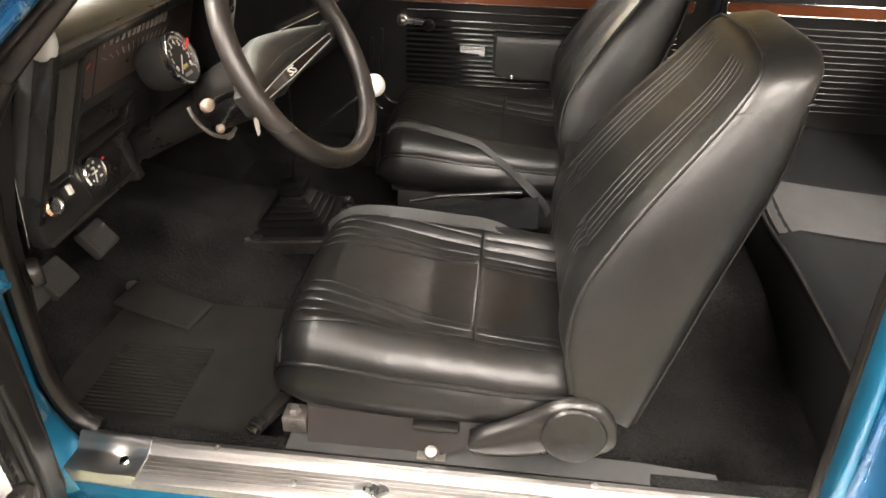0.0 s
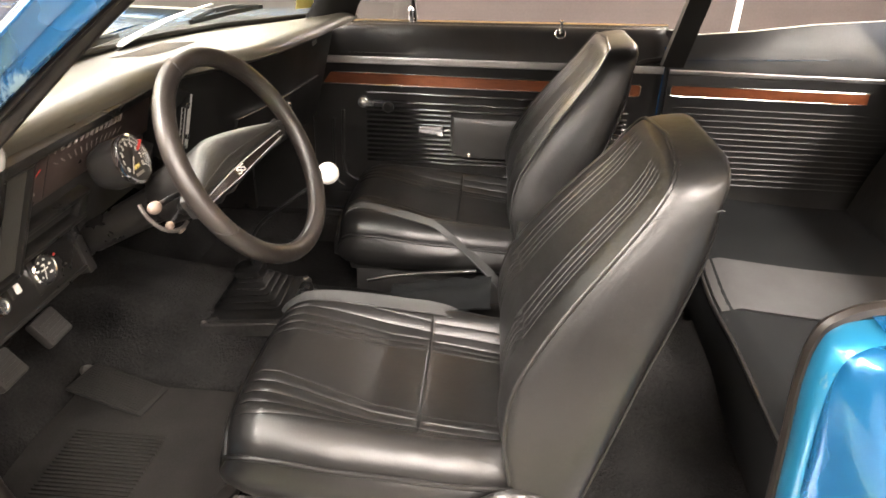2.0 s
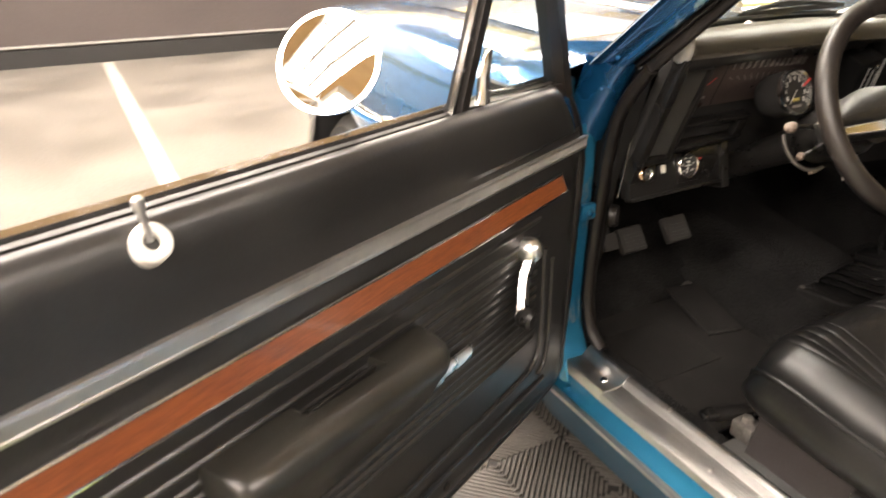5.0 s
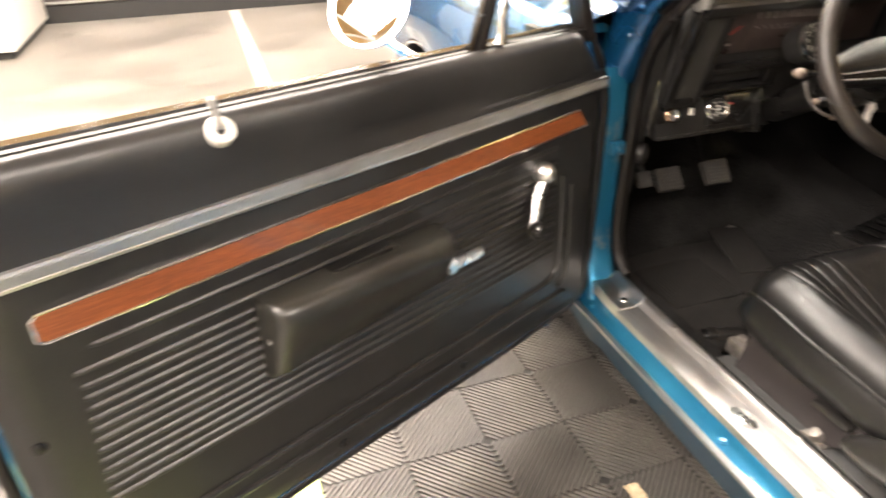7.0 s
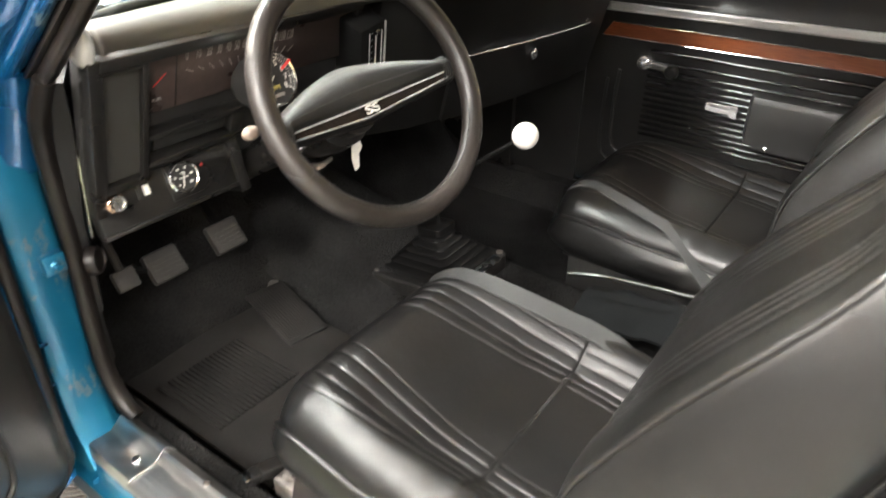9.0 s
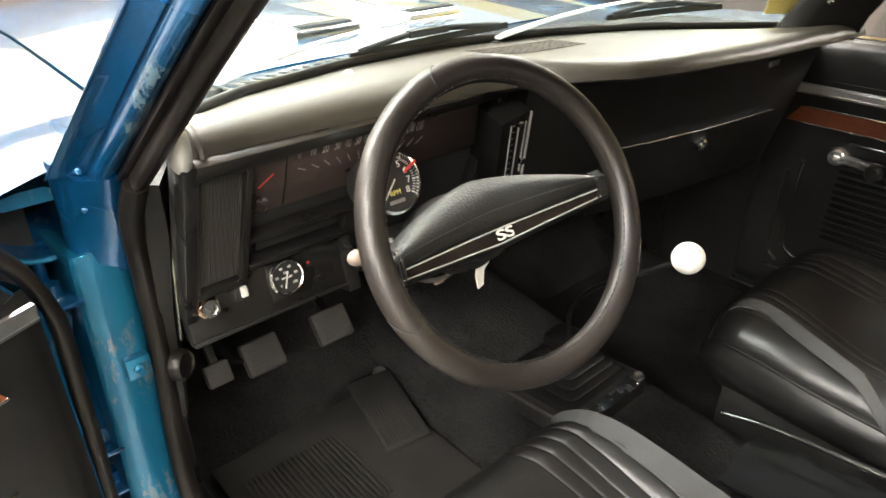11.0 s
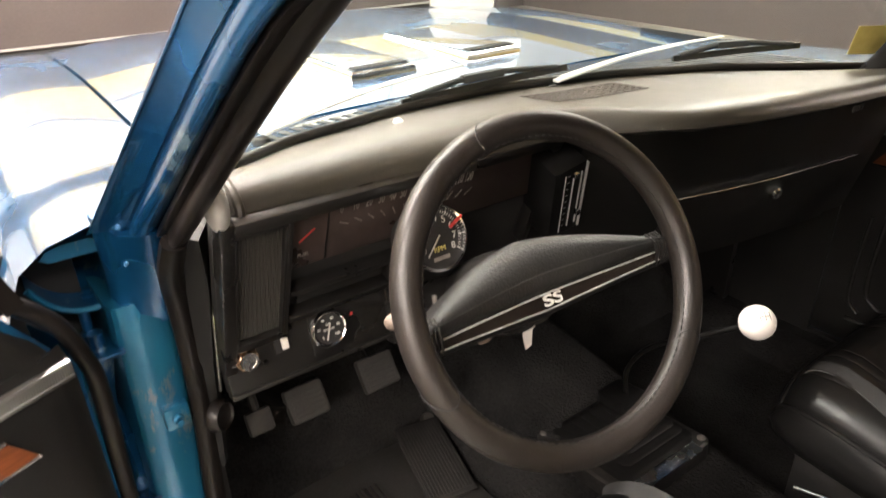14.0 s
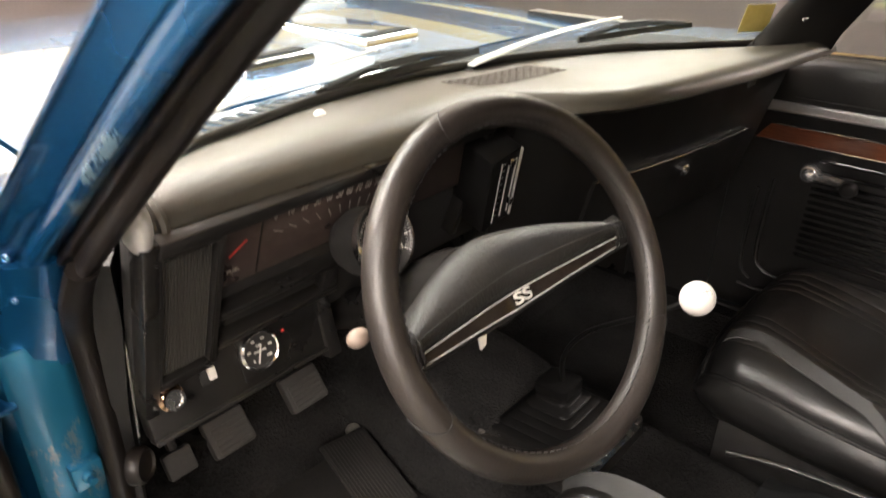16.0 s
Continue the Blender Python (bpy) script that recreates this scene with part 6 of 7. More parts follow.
bucket_seat("bucket_seat", 1.105, -1, "shiny black vinyl driver bucket seat with stitched pleats")
far_seat = bucket_seat("bucket_seat", 1.955, 1, "black vinyl passenger bucket seat with pleats")
far_seat.location.x += 0.025

# rear bench
bench = thing("rear_bench", "low black rear bench seat with a paler vinyl panel", "car seat", (1.15, MID, 0.3))


def bench_fn(u, v):
    y = lerp(0.90, 2.18, v)
    x = lerp(0.785, 1.42, u) + 0.05 * (y - 1.35)
    z = 0.505 - 0.035 * math.sin(min(u * 1.2, 1) * math.pi / 2) + 0.02 * math.exp(-((v - 0.5) / 0.12) ** 2) * -1
    return (x, y, z - 0.02 * (1 - ease(u / 0.06)))


part("bench_cushion", sheet(bench_fn, 20, 30, 0.02), "cloth", bench, "black cloth rear cushion")
part("bench_panel", sheet(lambda u, v: tuple(Vector(bench_fn(lerp(0.012, 1.0, u), lerp(0.452, 0.640, v))) + Vector((0, 0, 0.006))), 14, 8, 0.008), "matte", bench, "paler smooth vinyl panel across the cushion")
part("bench_front", loft([[Vector(bench_fn(0, v)) + Vector((dx, 0, dz)) for v in [i / 20 for i in range(21)]] for dx, dz in ((0, 0), (-0.006, -0.02), (-0.004, -0.12), (0.03, -0.24))], closed=False), "cloth", bench)
part("piping", tube([Vector(bench_fn(0, i / 20)) + Vector((-0.002, 0, 0.0)) for i in range(21)], 0.005, 8), "vinyl_seat", bench)
part("bench_back", sheet(lambda u, v: (lerp(1.40, 1.62, u) - 0.03 * math.sin(math.pi * u), lerp(0.88, 2.18, v), lerp(0.44, 0.98, u)), 12, 16, 0.06, (1, 0, -0.2)), "vinyl_seat", bench)


# ---- belts ----
def belt(pts, width, t, name="strap", flat=(0, 0, 1)):
    p = smooth_path(pts, 6)
    return part(name, sweep(p, [(-width / 2, -0.0012), (width / 2, -0.0012), (width / 2, 0.0012), (-width / 2, 0.0012)], flat), "webbing", t, "grey woven webbing")


def on_seat(x, y, yc, lift=0.003):
    """A point on a bucket seat's cushion."""
    w = (y - yc) / curve_at([(0, 0.19), (0.02, 0.222), (0.06, 0.24), (0.2, 0.25), (0.4, 0.248)], x + 0.225)
    return (x, y, cushion_top(x + 0.225, w) + lift)


b1 = thing("seat_belt", "grey lap belt laid over the driver cushion", "seat belt", (0.0, 1.3, 0.53))
belt([on_seat(x, y, 1.105) for x, y in ((-0.215, 1.275), (-0.20, 1.284), (-0.165, 1.296), (-0.114, 1.308), (-0.05, 1.310), (0.006, 1.308), (0.06, 1.307), (0.11, 1.307))] + [(0.17, 1.318, 0.520), (0.205, 1.35, 0.48), (0.225, 1.40, 0.43)], 0.048, b1)
part("tongue", box(0.20, 0.27, 1.395, 1.44, 0.42, 0.432, 0.004), "plastic", b1, "black buckle tongue")
b2 = thing("seat_belt", "grey lap belt over the passenger cushion falling to the tunnel", "seat belt", (0.0, 1.72, 0.53))
belt([on_seat(x, y, 1.955) for x, y in ((-0.222, 1.80), (-0.205, 1.803), (-0.17, 1.802), (-0.12, 1.795), (-0.055, 1.768), (0.0, 1.75), (0.066, 1.733))] + [(0.135, 1.698, 0.495), (0.226, 1.664, 0.42), (0.25, 1.655, 0.385)], 0.040, b2)
b2.location.x += 0.025
b3 = thing("belt_buckle", "black belt buckle standing between the seats", "buckle", (0.3, 1.6, 0.5))
part("stalk", tube([(0.28, 1.56, 0.38), (0.30, 1.60, 0.45), (0.31, 1.63, 0.52)], 0.010, 8), "plastic", b3)
part("head", moved(box(-0.02, 0.02, -0.045, 0.045, -0.012, 0.012, 0.006), Matrix.Translation((0.32, 1.66, 0.555)) @ Matrix.Rotation(radians(30), 4, "X")), "plastic", b3, "black buckle head with bright edges")
b4 = thing("seat_belt", "grey belt lying along the sill behind the seat", "seat belt", (0.2, 0.86, 0.34))
belt([(-0.20, 0.85, 0.338), (-0.06, 0.848, 0.338), (0.05, 0.848, 0.34), (0.16, 0.85, 0.338), (0.30, 0.85, 0.336), (0.42, 0.854, 0.33), (0.56, 0.87, 0.30)], 0.046, b4)
part("anchor_bolt", join(lathe((0.055, 0.842, 0.343), (0, -0.6, 1), [(0.014, 0), (0.014, 0.006), (0.010, 0.012), (0.010, 0.022), (0.001, 0.024)], 20), box(0.03, 0.08, 0.828, 0.856, 0.338, 0.345, 0.002)), "steel", b4, "brown metal anchor bolt")
b5 = thing("belt_tongue", "black belt tongue with a bright tip beside the seat", "buckle", (-0.24, 0.88, 0.35))
part("body", moved(box(-0.045, 0.045, -0.014, 0.014, 0.0, 0.018, 0.004), Matrix.Translation((-0.245, 0.892, 0.345)) @ Matrix.Rotation(radians(68), 4, "Z")), "plastic", b5)
part("tip", moved(box(-0.055, -0.045, -0.012, 0.012, 0.002, 0.014, 0.002), Matrix.Translation((-0.245, 0.892, 0.345)) @ Matrix.Rotation(radians(68), 4, "Z")), "chrome", b5)
# console: low black tray between the seats
con = thing("console_tray", "low black vinyl flap with a bright edge between the seats", "console", (0.05, 1.56, 0.4))
part("flap", sheet(lambda u, v: (lerp(-0.02, 0.24, u), lerp(1.50, 1.65, v), 0.395 + 0.03 * math.sin(math.pi * v) + 0.035 * u + 0.014 * noise.noise(Vector((u * 5, v * 5, 1)))), 16, 14, 0.006), "cloth", con)
part("edge", tube(smooth_path([(-0.10, 1.655, 0.395), (-0.02, 1.664, 0.412), (0.05, 1.668, 0.420), (0.2, 1.666, 0.44)], 6), 0.006, 10), "rib", con, "shiny rolled edge")

# ---- doors ----
DOOR_M = pose(-0.468, 0.594, 0, 0, 0, -65)                       # driver door stands open; local x runs to its rear edge, y points inwards
PASS_M = Matrix.Translation((-0.308, 2.262, 0)) @ Matrix.Diagonal((1, -1, 1, 1))


def door(name, m, label, open_door):
    flip = m.determinant() < 0

    def put(b):
        b.transform(m)
        if flip:
            bmesh.ops.reverse_faces(b, faces=b.faces)
        return b

    def P(nm, b, mat, parent=None, lab="", angle=38):
        return part(nm, put(b), mat, t, lab, angle)

    x0, x1 = -0.105, 1.062
    # outer skin and frame
    skin = loft([[(x0 - 0.02, -0.13, z), (0.3, -0.145 - 0.02 * math.sin(z * 2), z), (0.8, -0.145 - 0.02 * math.sin(z * 2), z), (x1 + 0.01, -0.13, z), (x1 + 0.005, -0.005, z), (x0 - 0.005, -0.005, z)] for z in (0.33, 0.45, 0.65, 0.85)] + [[(x0 + 0.045, -0.13, 0.95), (0.3, -0.164, 0.95), (0.8, -0.164, 0.95), (x1 + 0.01, -0.13, 0.95), (x1 + 0.005, -0.005, 0.95), (x0 + 0.055, -0.005, 0.95)]])
    t = part(name, put(skin), "blue", body, label)
    # trim panel with upper roll, ribbed field
    prof = [(0.335, -0.004), (0.345, 0.004), (0.37, 0.008), (0.42, 0.008), (0.45, 0.010), (0.70, 0.010), (0.845, 0.010), (0.853, 0.011), (0.892, 0.011), (0.905, 0.006), (0.93, 0.006), (0.955, 0.004), (0.975, 0.0), (0.988, -0.008), (0.993, -0.018), (0.989, -0.028)]
    rear_round = lambda x: 0.012 * ease((x - (x1 - 0.03)) / 0.03) + 0.012 * ease((x0 + 0.03 - x) / 0.03)
    xsn = [x0, x0 + 0.006, x0 + 0.015, x0 + 0.03] + [lerp(x0 + 0.05, x1 - 0.05, i / 16) for i in range(17)] + [x1 - 0.03, x1 - 0.015, x1 - 0.006, x1]
    belt_z = lambda x: lerp(-0.018, 0.010, (x - x0) / (x1 - x0))
    def cut(x, z):
        """The front top corner of the panel is cut round."""
        return x + curve_at([(0.84, 0.0), (0.88, 0.006), (0.91, 0.018), (0.94, 0.038), (0.965, 0.062), (1.0, 0.085)], z) * max(0.0, 1 - (x - x0) / 0.22)

    prof = prof[:8] + [(0.872, 0.011)] + prof[8:]
    pan = loft([[(cut(x, z), y - rear_round(x), z + (belt_z(x) if z > 0.9 else 0)) for z, y in prof] for x in xsn], closed=False)
    panel = P("trim_panel", pan, "vinyl", lab="black grained vinyl door trim", angle=50)
    # raised border of the ribbed field and the ribs
    ribs = []
    zs = [0.765, 0.736] + [0.714 - i * 0.0167 for i in range(12)]
    for i, z in enumerate(zs):
        xa = 0.05 if open_door else 0.108
        xb = (0.948, 0.975, 0.972)[min(i, 2)] + 0.0012 * max(i - 2, 0)
        r, rib_h = 0.0042, 0.0045 if open_door else 0.0095
        ribs.append(loft([[(x, 0.008, z - r * 1.4), (x, 0.010 + h * 0.7, z - r * 0.7), (x, 0.010 + h, z), (x, 0.010 + h * 0.7, z + r * 0.7), (x, 0.008, z + r * 1.4)] for x, h in ((xa, 0.0), (xa + 0.008, rib_h), (xb - 0.008, rib_h), (xb, 0.0))]))
    P("ribs", join(*ribs), "vinyl" if open_door else "rib", panel, "moulded horizontal ribs", 60)
    mould = smooth_path([(0.03, 0.011, 0.70), (0.026, 0.011, 0.6), (0.028, 0.011, 0.5), (0.05, 0.011, 0.462), (0.12, 0.011, 0.452), (0.5, 0.011, 0.445), (0.9, 0.011, 0.44), (1.0, 0.011, 0.45)], 4)
    P("moulding", join(tube(mould, 0.006, 8, (0, 1, 0)), tube([p + Vector((-0.032, 0, -0.03)) for p in mould[:14]], 0.005, 8, (0, 1, 0)), tube([(0.0, 0.009, 0.405), (0.5, 0.009, 0.4), (1.0, 0.009, 0.405)], 0.006, 8, (0, 1, 0))), "vinyl", panel)
    # bright strip
    strip = P("bright_strip", loft([[(x, 0.010, zc - 0.012), (x, 0.0165, zc - 0.011), (x, 0.0175, zc - 0.007), (x, 0.0165, zc - 0.006), (x, 0.0165, zc + 0.006), (x, 0.0175, zc + 0.007), (x, 0.0165, zc + 0.011), (x, 0.010, zc + 0.012)] for x, zc in ((x0 + 0.012, 0.866), (x1 - 0.002, 0.881))]), "satin", panel, "brushed bright strip")
    fine = []
    for k in range(380):
        x = lerp(x0 + 0.014, x1 - 0.006, k / 379)
        zc = lerp(0.866, 0.881, (x - x0) / (x1 - x0))
        fine.append(box(x - 0.0006, x + 0.0006, 0.0160, 0.0169, zc - 0.0058, zc + 0.0058))
    P("strip_ribs", join(*fine), "satin", strip, "fine cross ribs of the bright strip")
    # wood inlay with bright frame
    wpoly = [(-0.034, 0.789), (-0.006, 0.828), (0.99, 0.832), (0.998, 0.826), (0.998, 0.800), (0.99, 0.794)]
    wood_o = P("wood_inlay", extrude([(x, 0.0105, z) for x, z in wpoly], (0, 0.004, 0)), "wood", panel, "orange-brown wood grain inlay")
    P("inlay_frame", tube([(x, 0.0135, z) for x, z in wpoly], 0.0024, 8, (0, 1, 0), True), "chrome", wood_o, "thin bright frame")
    # armrest
    if open_door:
        rows = []
        for x, k in ((0.392, 0.0), (0.395, 0.62), (0.403, 0.9), (0.42, 1.0), (0.46, 1.0), (0.488, 1.0), (0.498, 1.0), (0.55, 1.0), (0.61, 1.0), (0.620, 1.0), (0.66, 1.0), (0.70, 1.0), (0.722, 0.96), (0.733, 0.85), (0.738, 0.6)):
            zt = curve_at([(0.39, 0.724), (0.5, 0.728), (0.62, 0.734), (0.74, 0.738)], x)
            zb = curve_at([(0.39, 0.616), (0.5, 0.612), (0.62, 0.606), (0.74, 0.598)], x)
            d = 0.066 * k + 0.006
            cut_in = 0.016 * ease((x - 0.488) / 0.01) * ease((0.620 - x) / 0.01)
            rows.append([(x, 0.008, zb - 0.002), (x, 0.010 + d * 0.30, zb), (x, 0.010 + d * 0.52, zb + 0.014), (x, 0.010 + d * 0.8, lerp(zb, zt, 0.5)), (x, 0.010 + d * 0.97, zt - 0.036), (x, 0.010 + d, zt - 0.026), (x, 0.010 + d * 0.98, zt - 0.014), (x, 0.010 + d * 0.88, zt - 0.003), (x, 0.010 + d * 0.7, zt + 0.001), (x, 0.010 + d * 0.42, zt), (x, 0.010 + d * 0.36, zt - cut_in), (x, 0.008, zt - 0.002 - cut_in)])
        arm = P("armrest", loft(rows), "armrest", lab="moulded black armrest", angle=50)
        P("screw", lathe((0.735, 0.040, 0.672), (1, 0.2, 0), [(0.007, 0), (0.007, 0.002), (0.003, 0.004), (0.001, 0.003)], 14), "chrome", arm)
        P("ashtray_lip", box(0.50, 0.61, 0.030, 0.034, 0.722, 0.731, 0.001), "plastic", arm)
    else:
        arm = P("armrest", loft([[(x, 0.008, zb), (x, 0.01 + d, zb + 0.006), (x, 0.012 + d, 0.69), (x, 0.01 + d * 0.9, 0.706), (x, 0.008, 0.708)] for x, d, zb in ((0.395, 0.03, 0.60), (0.405, 0.05, 0.58), (0.45, 0.055, 0.57), (0.62, 0.055, 0.57), (0.69, 0.055, 0.572), (0.70, 0.03, 0.58))]), "vinyl", lab="moulded black armrest", angle=50)
        P("screw", lathe((0.46, 0.066, 0.582), (0, 1, 0), [(0.007, 0), (0.007, 0.002), (0.003, 0.004), (0.001, 0.003)], 14), "chrome", arm)
    # door release
    if open_door:
        hx0, hx1, hz = 0.29, 0.380, 0.638
    else:
        hx0, hx1, hz = 0.285, 0.37, 0.652
    P("release_handle", loft([[(x, 0.010 + d, z - h), (x, 0.014 + d, z - h), (x, 0.016 + d, z), (x, 0.014 + d, z + h), (x, 0.010 + d, z + h)] for x, d, z, h in ((hx1, 0.002, hz - 0.004, 0.017), (hx1 - 0.002, 0.018, hz - 0.003, 0.017), (hx1 - 0.018, 0.020, hz - 0.002, 0.016), (hx1 - 0.020, 0.020, hz, 0.012), (lerp(hx0, hx1, 0.4), 0.022, hz + 0.001, 0.0115), (hx0 + 0.004, 0.022, hz + 0.002, 0.0105), (hx0, 0.018, hz + 0.002, 0.007))]), "bright" if open_door else "lifted_chrome", lab="chrome release lever")
    # window crank
    if open_door:
        hub, kn = (0.104, 0.729), (0.156, 0.632)
    else:
        hub, kn = (0.10, 0.733), (0.188, 0.728)
    H0, K0 = Vector((hub[0], 0.012, hub[1])), Vector((kn[0], 0.040, kn[1]))
    cr = P("window_crank", join(lathe(H0, (0, 1, 0), [(0.02, -0.004), (0.022, 0.006), (0.021, 0.016), (0.016, 0.026), (0.008, 0.031), (0.001, 0.032)], 24), sweep(smooth_path([H0 + Vector((0, 0.016, 0)), H0.lerp(K0, 0.4) + Vector((0.004, 0.006, 0)), H0.lerp(K0, 0.8) + Vector((0.002, 0.004, 0)), K0], 5), [(-0.010, -0.006), (0.010, -0.006), (0.007, 0.006), (-0.007, 0.006)], (0, 1, 0))), "bright" if open_door else "lifted_chrome", lab="chrome window crank with a black knob")
    P("crank_knob", lathe(K0 + Vector((0, -0.006, 0)), (0, 1, 0), [(0.009, 0), (0.015, 0.006), (0.018, 0.014), (0.0175, 0.024), (0.012, 0.030), (0.001, 0.031)], 24), "plastic", cr, "black knob")
    # lock button
    lx = 0.735 if open_door else 0.725
    lk = P("lock_button", lathe((lx, 0.004 if open_door else -0.002, 0.975), (0, 0.8, 0.6), [(0.018, -0.012), (0.018, 0.003), (0.0155, 0.0055), (0.009, 0.0055), (0.007, 0.001), (0.001, 0.001)], 28), "white" if open_door else "chrome", lab="pale ferrule with a thin lock button")
    P("lock_hole", lathe((lx, 0.004 if open_door else -0.002, 0.975), (0, 0.8, 0.6), [(0.0068, 0.0), (0.0068, 0.0022), (0.0005, 0.0022)], 18), "matte", lk)
    P("lock_pin", lathe((lx, 0.004, 0.977), (0.04, -0.15, 1), [(0.0035, 0), (0.0035, 0.026), (0.0055, 0.03), (0.0055, 0.037), (0.003, 0.040)], 14), "chrome" if not open_door else "alu", lk)
    # belt line: felt, slot and outer bright strip
    zb0, zb1 = 0.985 - 0.018, 0.985 + 0.010
    P("window_felt", loft([[(x, y, z + zz) for y, zz in ((-0.027, -0.02), (-0.027, 0.008), (-0.033, 0.010), (-0.036, 0.004), (-0.036, -0.02))] for x, z in ((x0 + 0.07, zb0), (x1, zb1))]), "rubber")
    P("belt_strip", loft([[(x, y, z + zz) for y, zz in ((-0.042, -0.02), (-0.042, 0.012), (-0.048, 0.016), (-0.06, 0.010), (-0.075, -0.02))] for x, z in ((x0 + 0.07, zb0), (x1, zb1))]), "chrome", lab="bright strip along the window sill")
    P("outer_shoulder", loft([[(x, y, z) for y, z in ((-0.065, zq - 0.004), (-0.105, zq - 0.025), (-0.135, zq - 0.07), (-0.13, 0.90), (-0.09, 0.90))] for x, zq in ((x0 + 0.05, zb0), (x1, zb1))]), "blue")
    # quarter-light frame
    if open_door:
        post = P("vent_post", sweep([(0.252, -0.032, 0.955), (0.166, -0.032, 1.177), (0.13, -0.032, 1.27)], [(-0.008, -0.014), (0.008, -0.014), (0.008, 0.014), (-0.008, 0.014)], (0, 1, 0)), "rubber", lab="black divider post of the quarter light")
        P("post_strip", sweep([(0.266, -0.028, 0.965), (0.18, -0.028, 1.177), (0.144, -0.028, 1.27)], [(-0.004, -0.004), (0.004, -0.004), (0.004, 0.004), (-0.004, 0.004)], (0, 1, 0)), "darkchrome", post)
        P("front_post", sweep([(-0.072, -0.034, 0.945), (0.007, -0.034, 1.169), (0.06, -0.034, 1.27)], [(-0.011, -0.02), (0.011, -0.02), (0.011, 0.02), (-0.011, 0.02)], (0, 1, 0)), "rubber", lab="black front window post")
        P("vent_latch", loft([[(x + 0.192, y + 0.03, z + 0.014) for x, y, z in ring3] for ring3 in [[(0.012 * math.cos(a) * s + dx, -0.048 + 0.008 * math.sin(a) * s, z) for a in [2 * math.pi * i / 10 for i in range(10)]] for s, dx, z in ((1.2, 0.004, 0.972), (1.0, 0.002, 0.985), (0.75, 0.0, 1.01), (0.9, -0.004, 1.035), (0.6, -0.008, 1.046))]]), "chrome", lab="chrome quarter-light latch")
        P("vent_sill", sweep([(-0.06, -0.032, 0.958), (0.245, -0.032, 0.975)], [(-0.016, -0.012), (0.016, -0.012), (0.012, 0.012), (-0.012, 0.012)]), "rubber")
        vg = P("vent_glass", extrude([(-0.055, -0.036, 0.96), (0.245, -0.036, 0.975), (0.13, -0.036, 1.265), (0.06, -0.036, 1.265)], (0, 0.003, 0)), "glass")
        vg.visible_shadow = False
        # front edge: hem and rubber seal
        P("edge_seal", sweep(smooth_path([(-0.035, -0.035, 0.965), (-0.068, -0.028, 0.950), (-0.093, -0.024, 0.926), (-0.112, -0.020, 0.895), (-0.124, -0.016, 0.855), (-0.130, -0.012, 0.81), (-0.127, -0.012, 0.70), (-0.121, -0.012, 0.54), (-0.112, -0.012, 0.42), (-0.098, -0.012, 0.35), (0.05, -0.012, 0.325), (0.6, -0.012, 0.322), (1.02, -0.012, 0.33), (1.068, -0.014, 0.42), (1.075, -0.014, 0.7), (1.07, -0.014, 0.95)], 5), ring(0.011, 10), (0, 1, 0)), "rubber", lab="rubber seal round the door's edge")
        P("edge_hem", loft([[(-0.125 - 0.01 * min(1, (0.93 - z) * 6), -0.13, z), (-0.125 - 0.01 * min(1, (0.93 - z) * 6), -0.028, z), (-0.112, -0.022, z)] for z in (0.34, 0.6, 0.8, 0.86)], closed=False), "blue_jamb")
        for px in (0.62, 0.85, 0.32):
            P("panel_clip", lathe((px, 0.008, 0.372), (0, 1, 0), [(0.009, 0), (0.009, 0.003), (0.004, 0.005), (0.001, 0.005)], 14), "plastic", panel)
        P("panel_clip", lathe((1.035, 0.008, 0.66), (0, 1, 0), [(0.009, 0), (0.009, 0.003), (0.004, 0.005), (0.001, 0.005)], 14), "plastic", panel)
        # round mirror on a stem
        mm = m @ Vector((0.41, -0.103, 1.066))
        mr = t
        look_d = ((Vector((0.40, -0.05, 1.25)) - mm).normalized() + (Vector((0.5, -2.75, 3.7)) - mm).normalized()).normalized()
        part("mirror_housing", lathe(mm - look_d * 0.03, look_d, [(0.012, 0), (0.045, 0.004), (0.062, 0.016), (0.066, 0.028), (0.066, 0.033), (0.061, 0.033)], 44), "chrome", mr, "chrome mirror shell")
        part("mirror_glass", lathe(mm + look_d * 0.0035, look_d, [(0.0608, -0.004), (0.060, 0.0), (0.05, 0.0009), (0.04, 0.0016), (0.03, 0.0022), (0.015, 0.0027), (0.0005, 0.0029)], 44), "mirror", mr, "mirror glass")
        part("mirror_stem", join(tube(smooth_path([mm - look_d * 0.025, mm - look_d * 0.05 + Vector((0, 0, -0.03)), m @ Vector((0.31, -0.105, 0.965))], 5), 0.008, 10), lathe(m @ Vector((0.31, -0.105, 0.955)), (0, 0, 1), [(0.024, 0), (0.022, 0.01), (0.01, 0.02)], 20)), "chrome", mr)
    else:
        P("vent_post", sweep([(0.262, -0.06, 0.96), (0.25, -0.03, 1.15), (0.24, 0.0, 1.31)], [(-0.006, -0.010), (0.006, -0.010), (0.006, 0.010), (-0.006, 0.010)], (0, 1, 0)), "rubber", lab="black divider post of the quarter light")
        P("vent_latch", lathe((0.25, -0.045, 0.985), (0, 0.2, 1), [(0.010, 0), (0.008, 0.03), (0.011, 0.04), (0.004, 0.05)], 14), "chrome")
        vg = P("vent_glass", extrude([(0.06, -0.055, 0.97), (0.255, -0.058, 0.97), (0.245, -0.005, 1.30), (0.19, -0.005, 1.30)], (0, 0.003, 0)), "glass")
        vg.visible_shadow = False
    return t


door("driver_door", DOOR_M, "driver door standing open, black trim with orange wood inlay", True)
door("passenger_door", PASS_M, "closed passenger door with black ribbed trim and wood inlay", False)

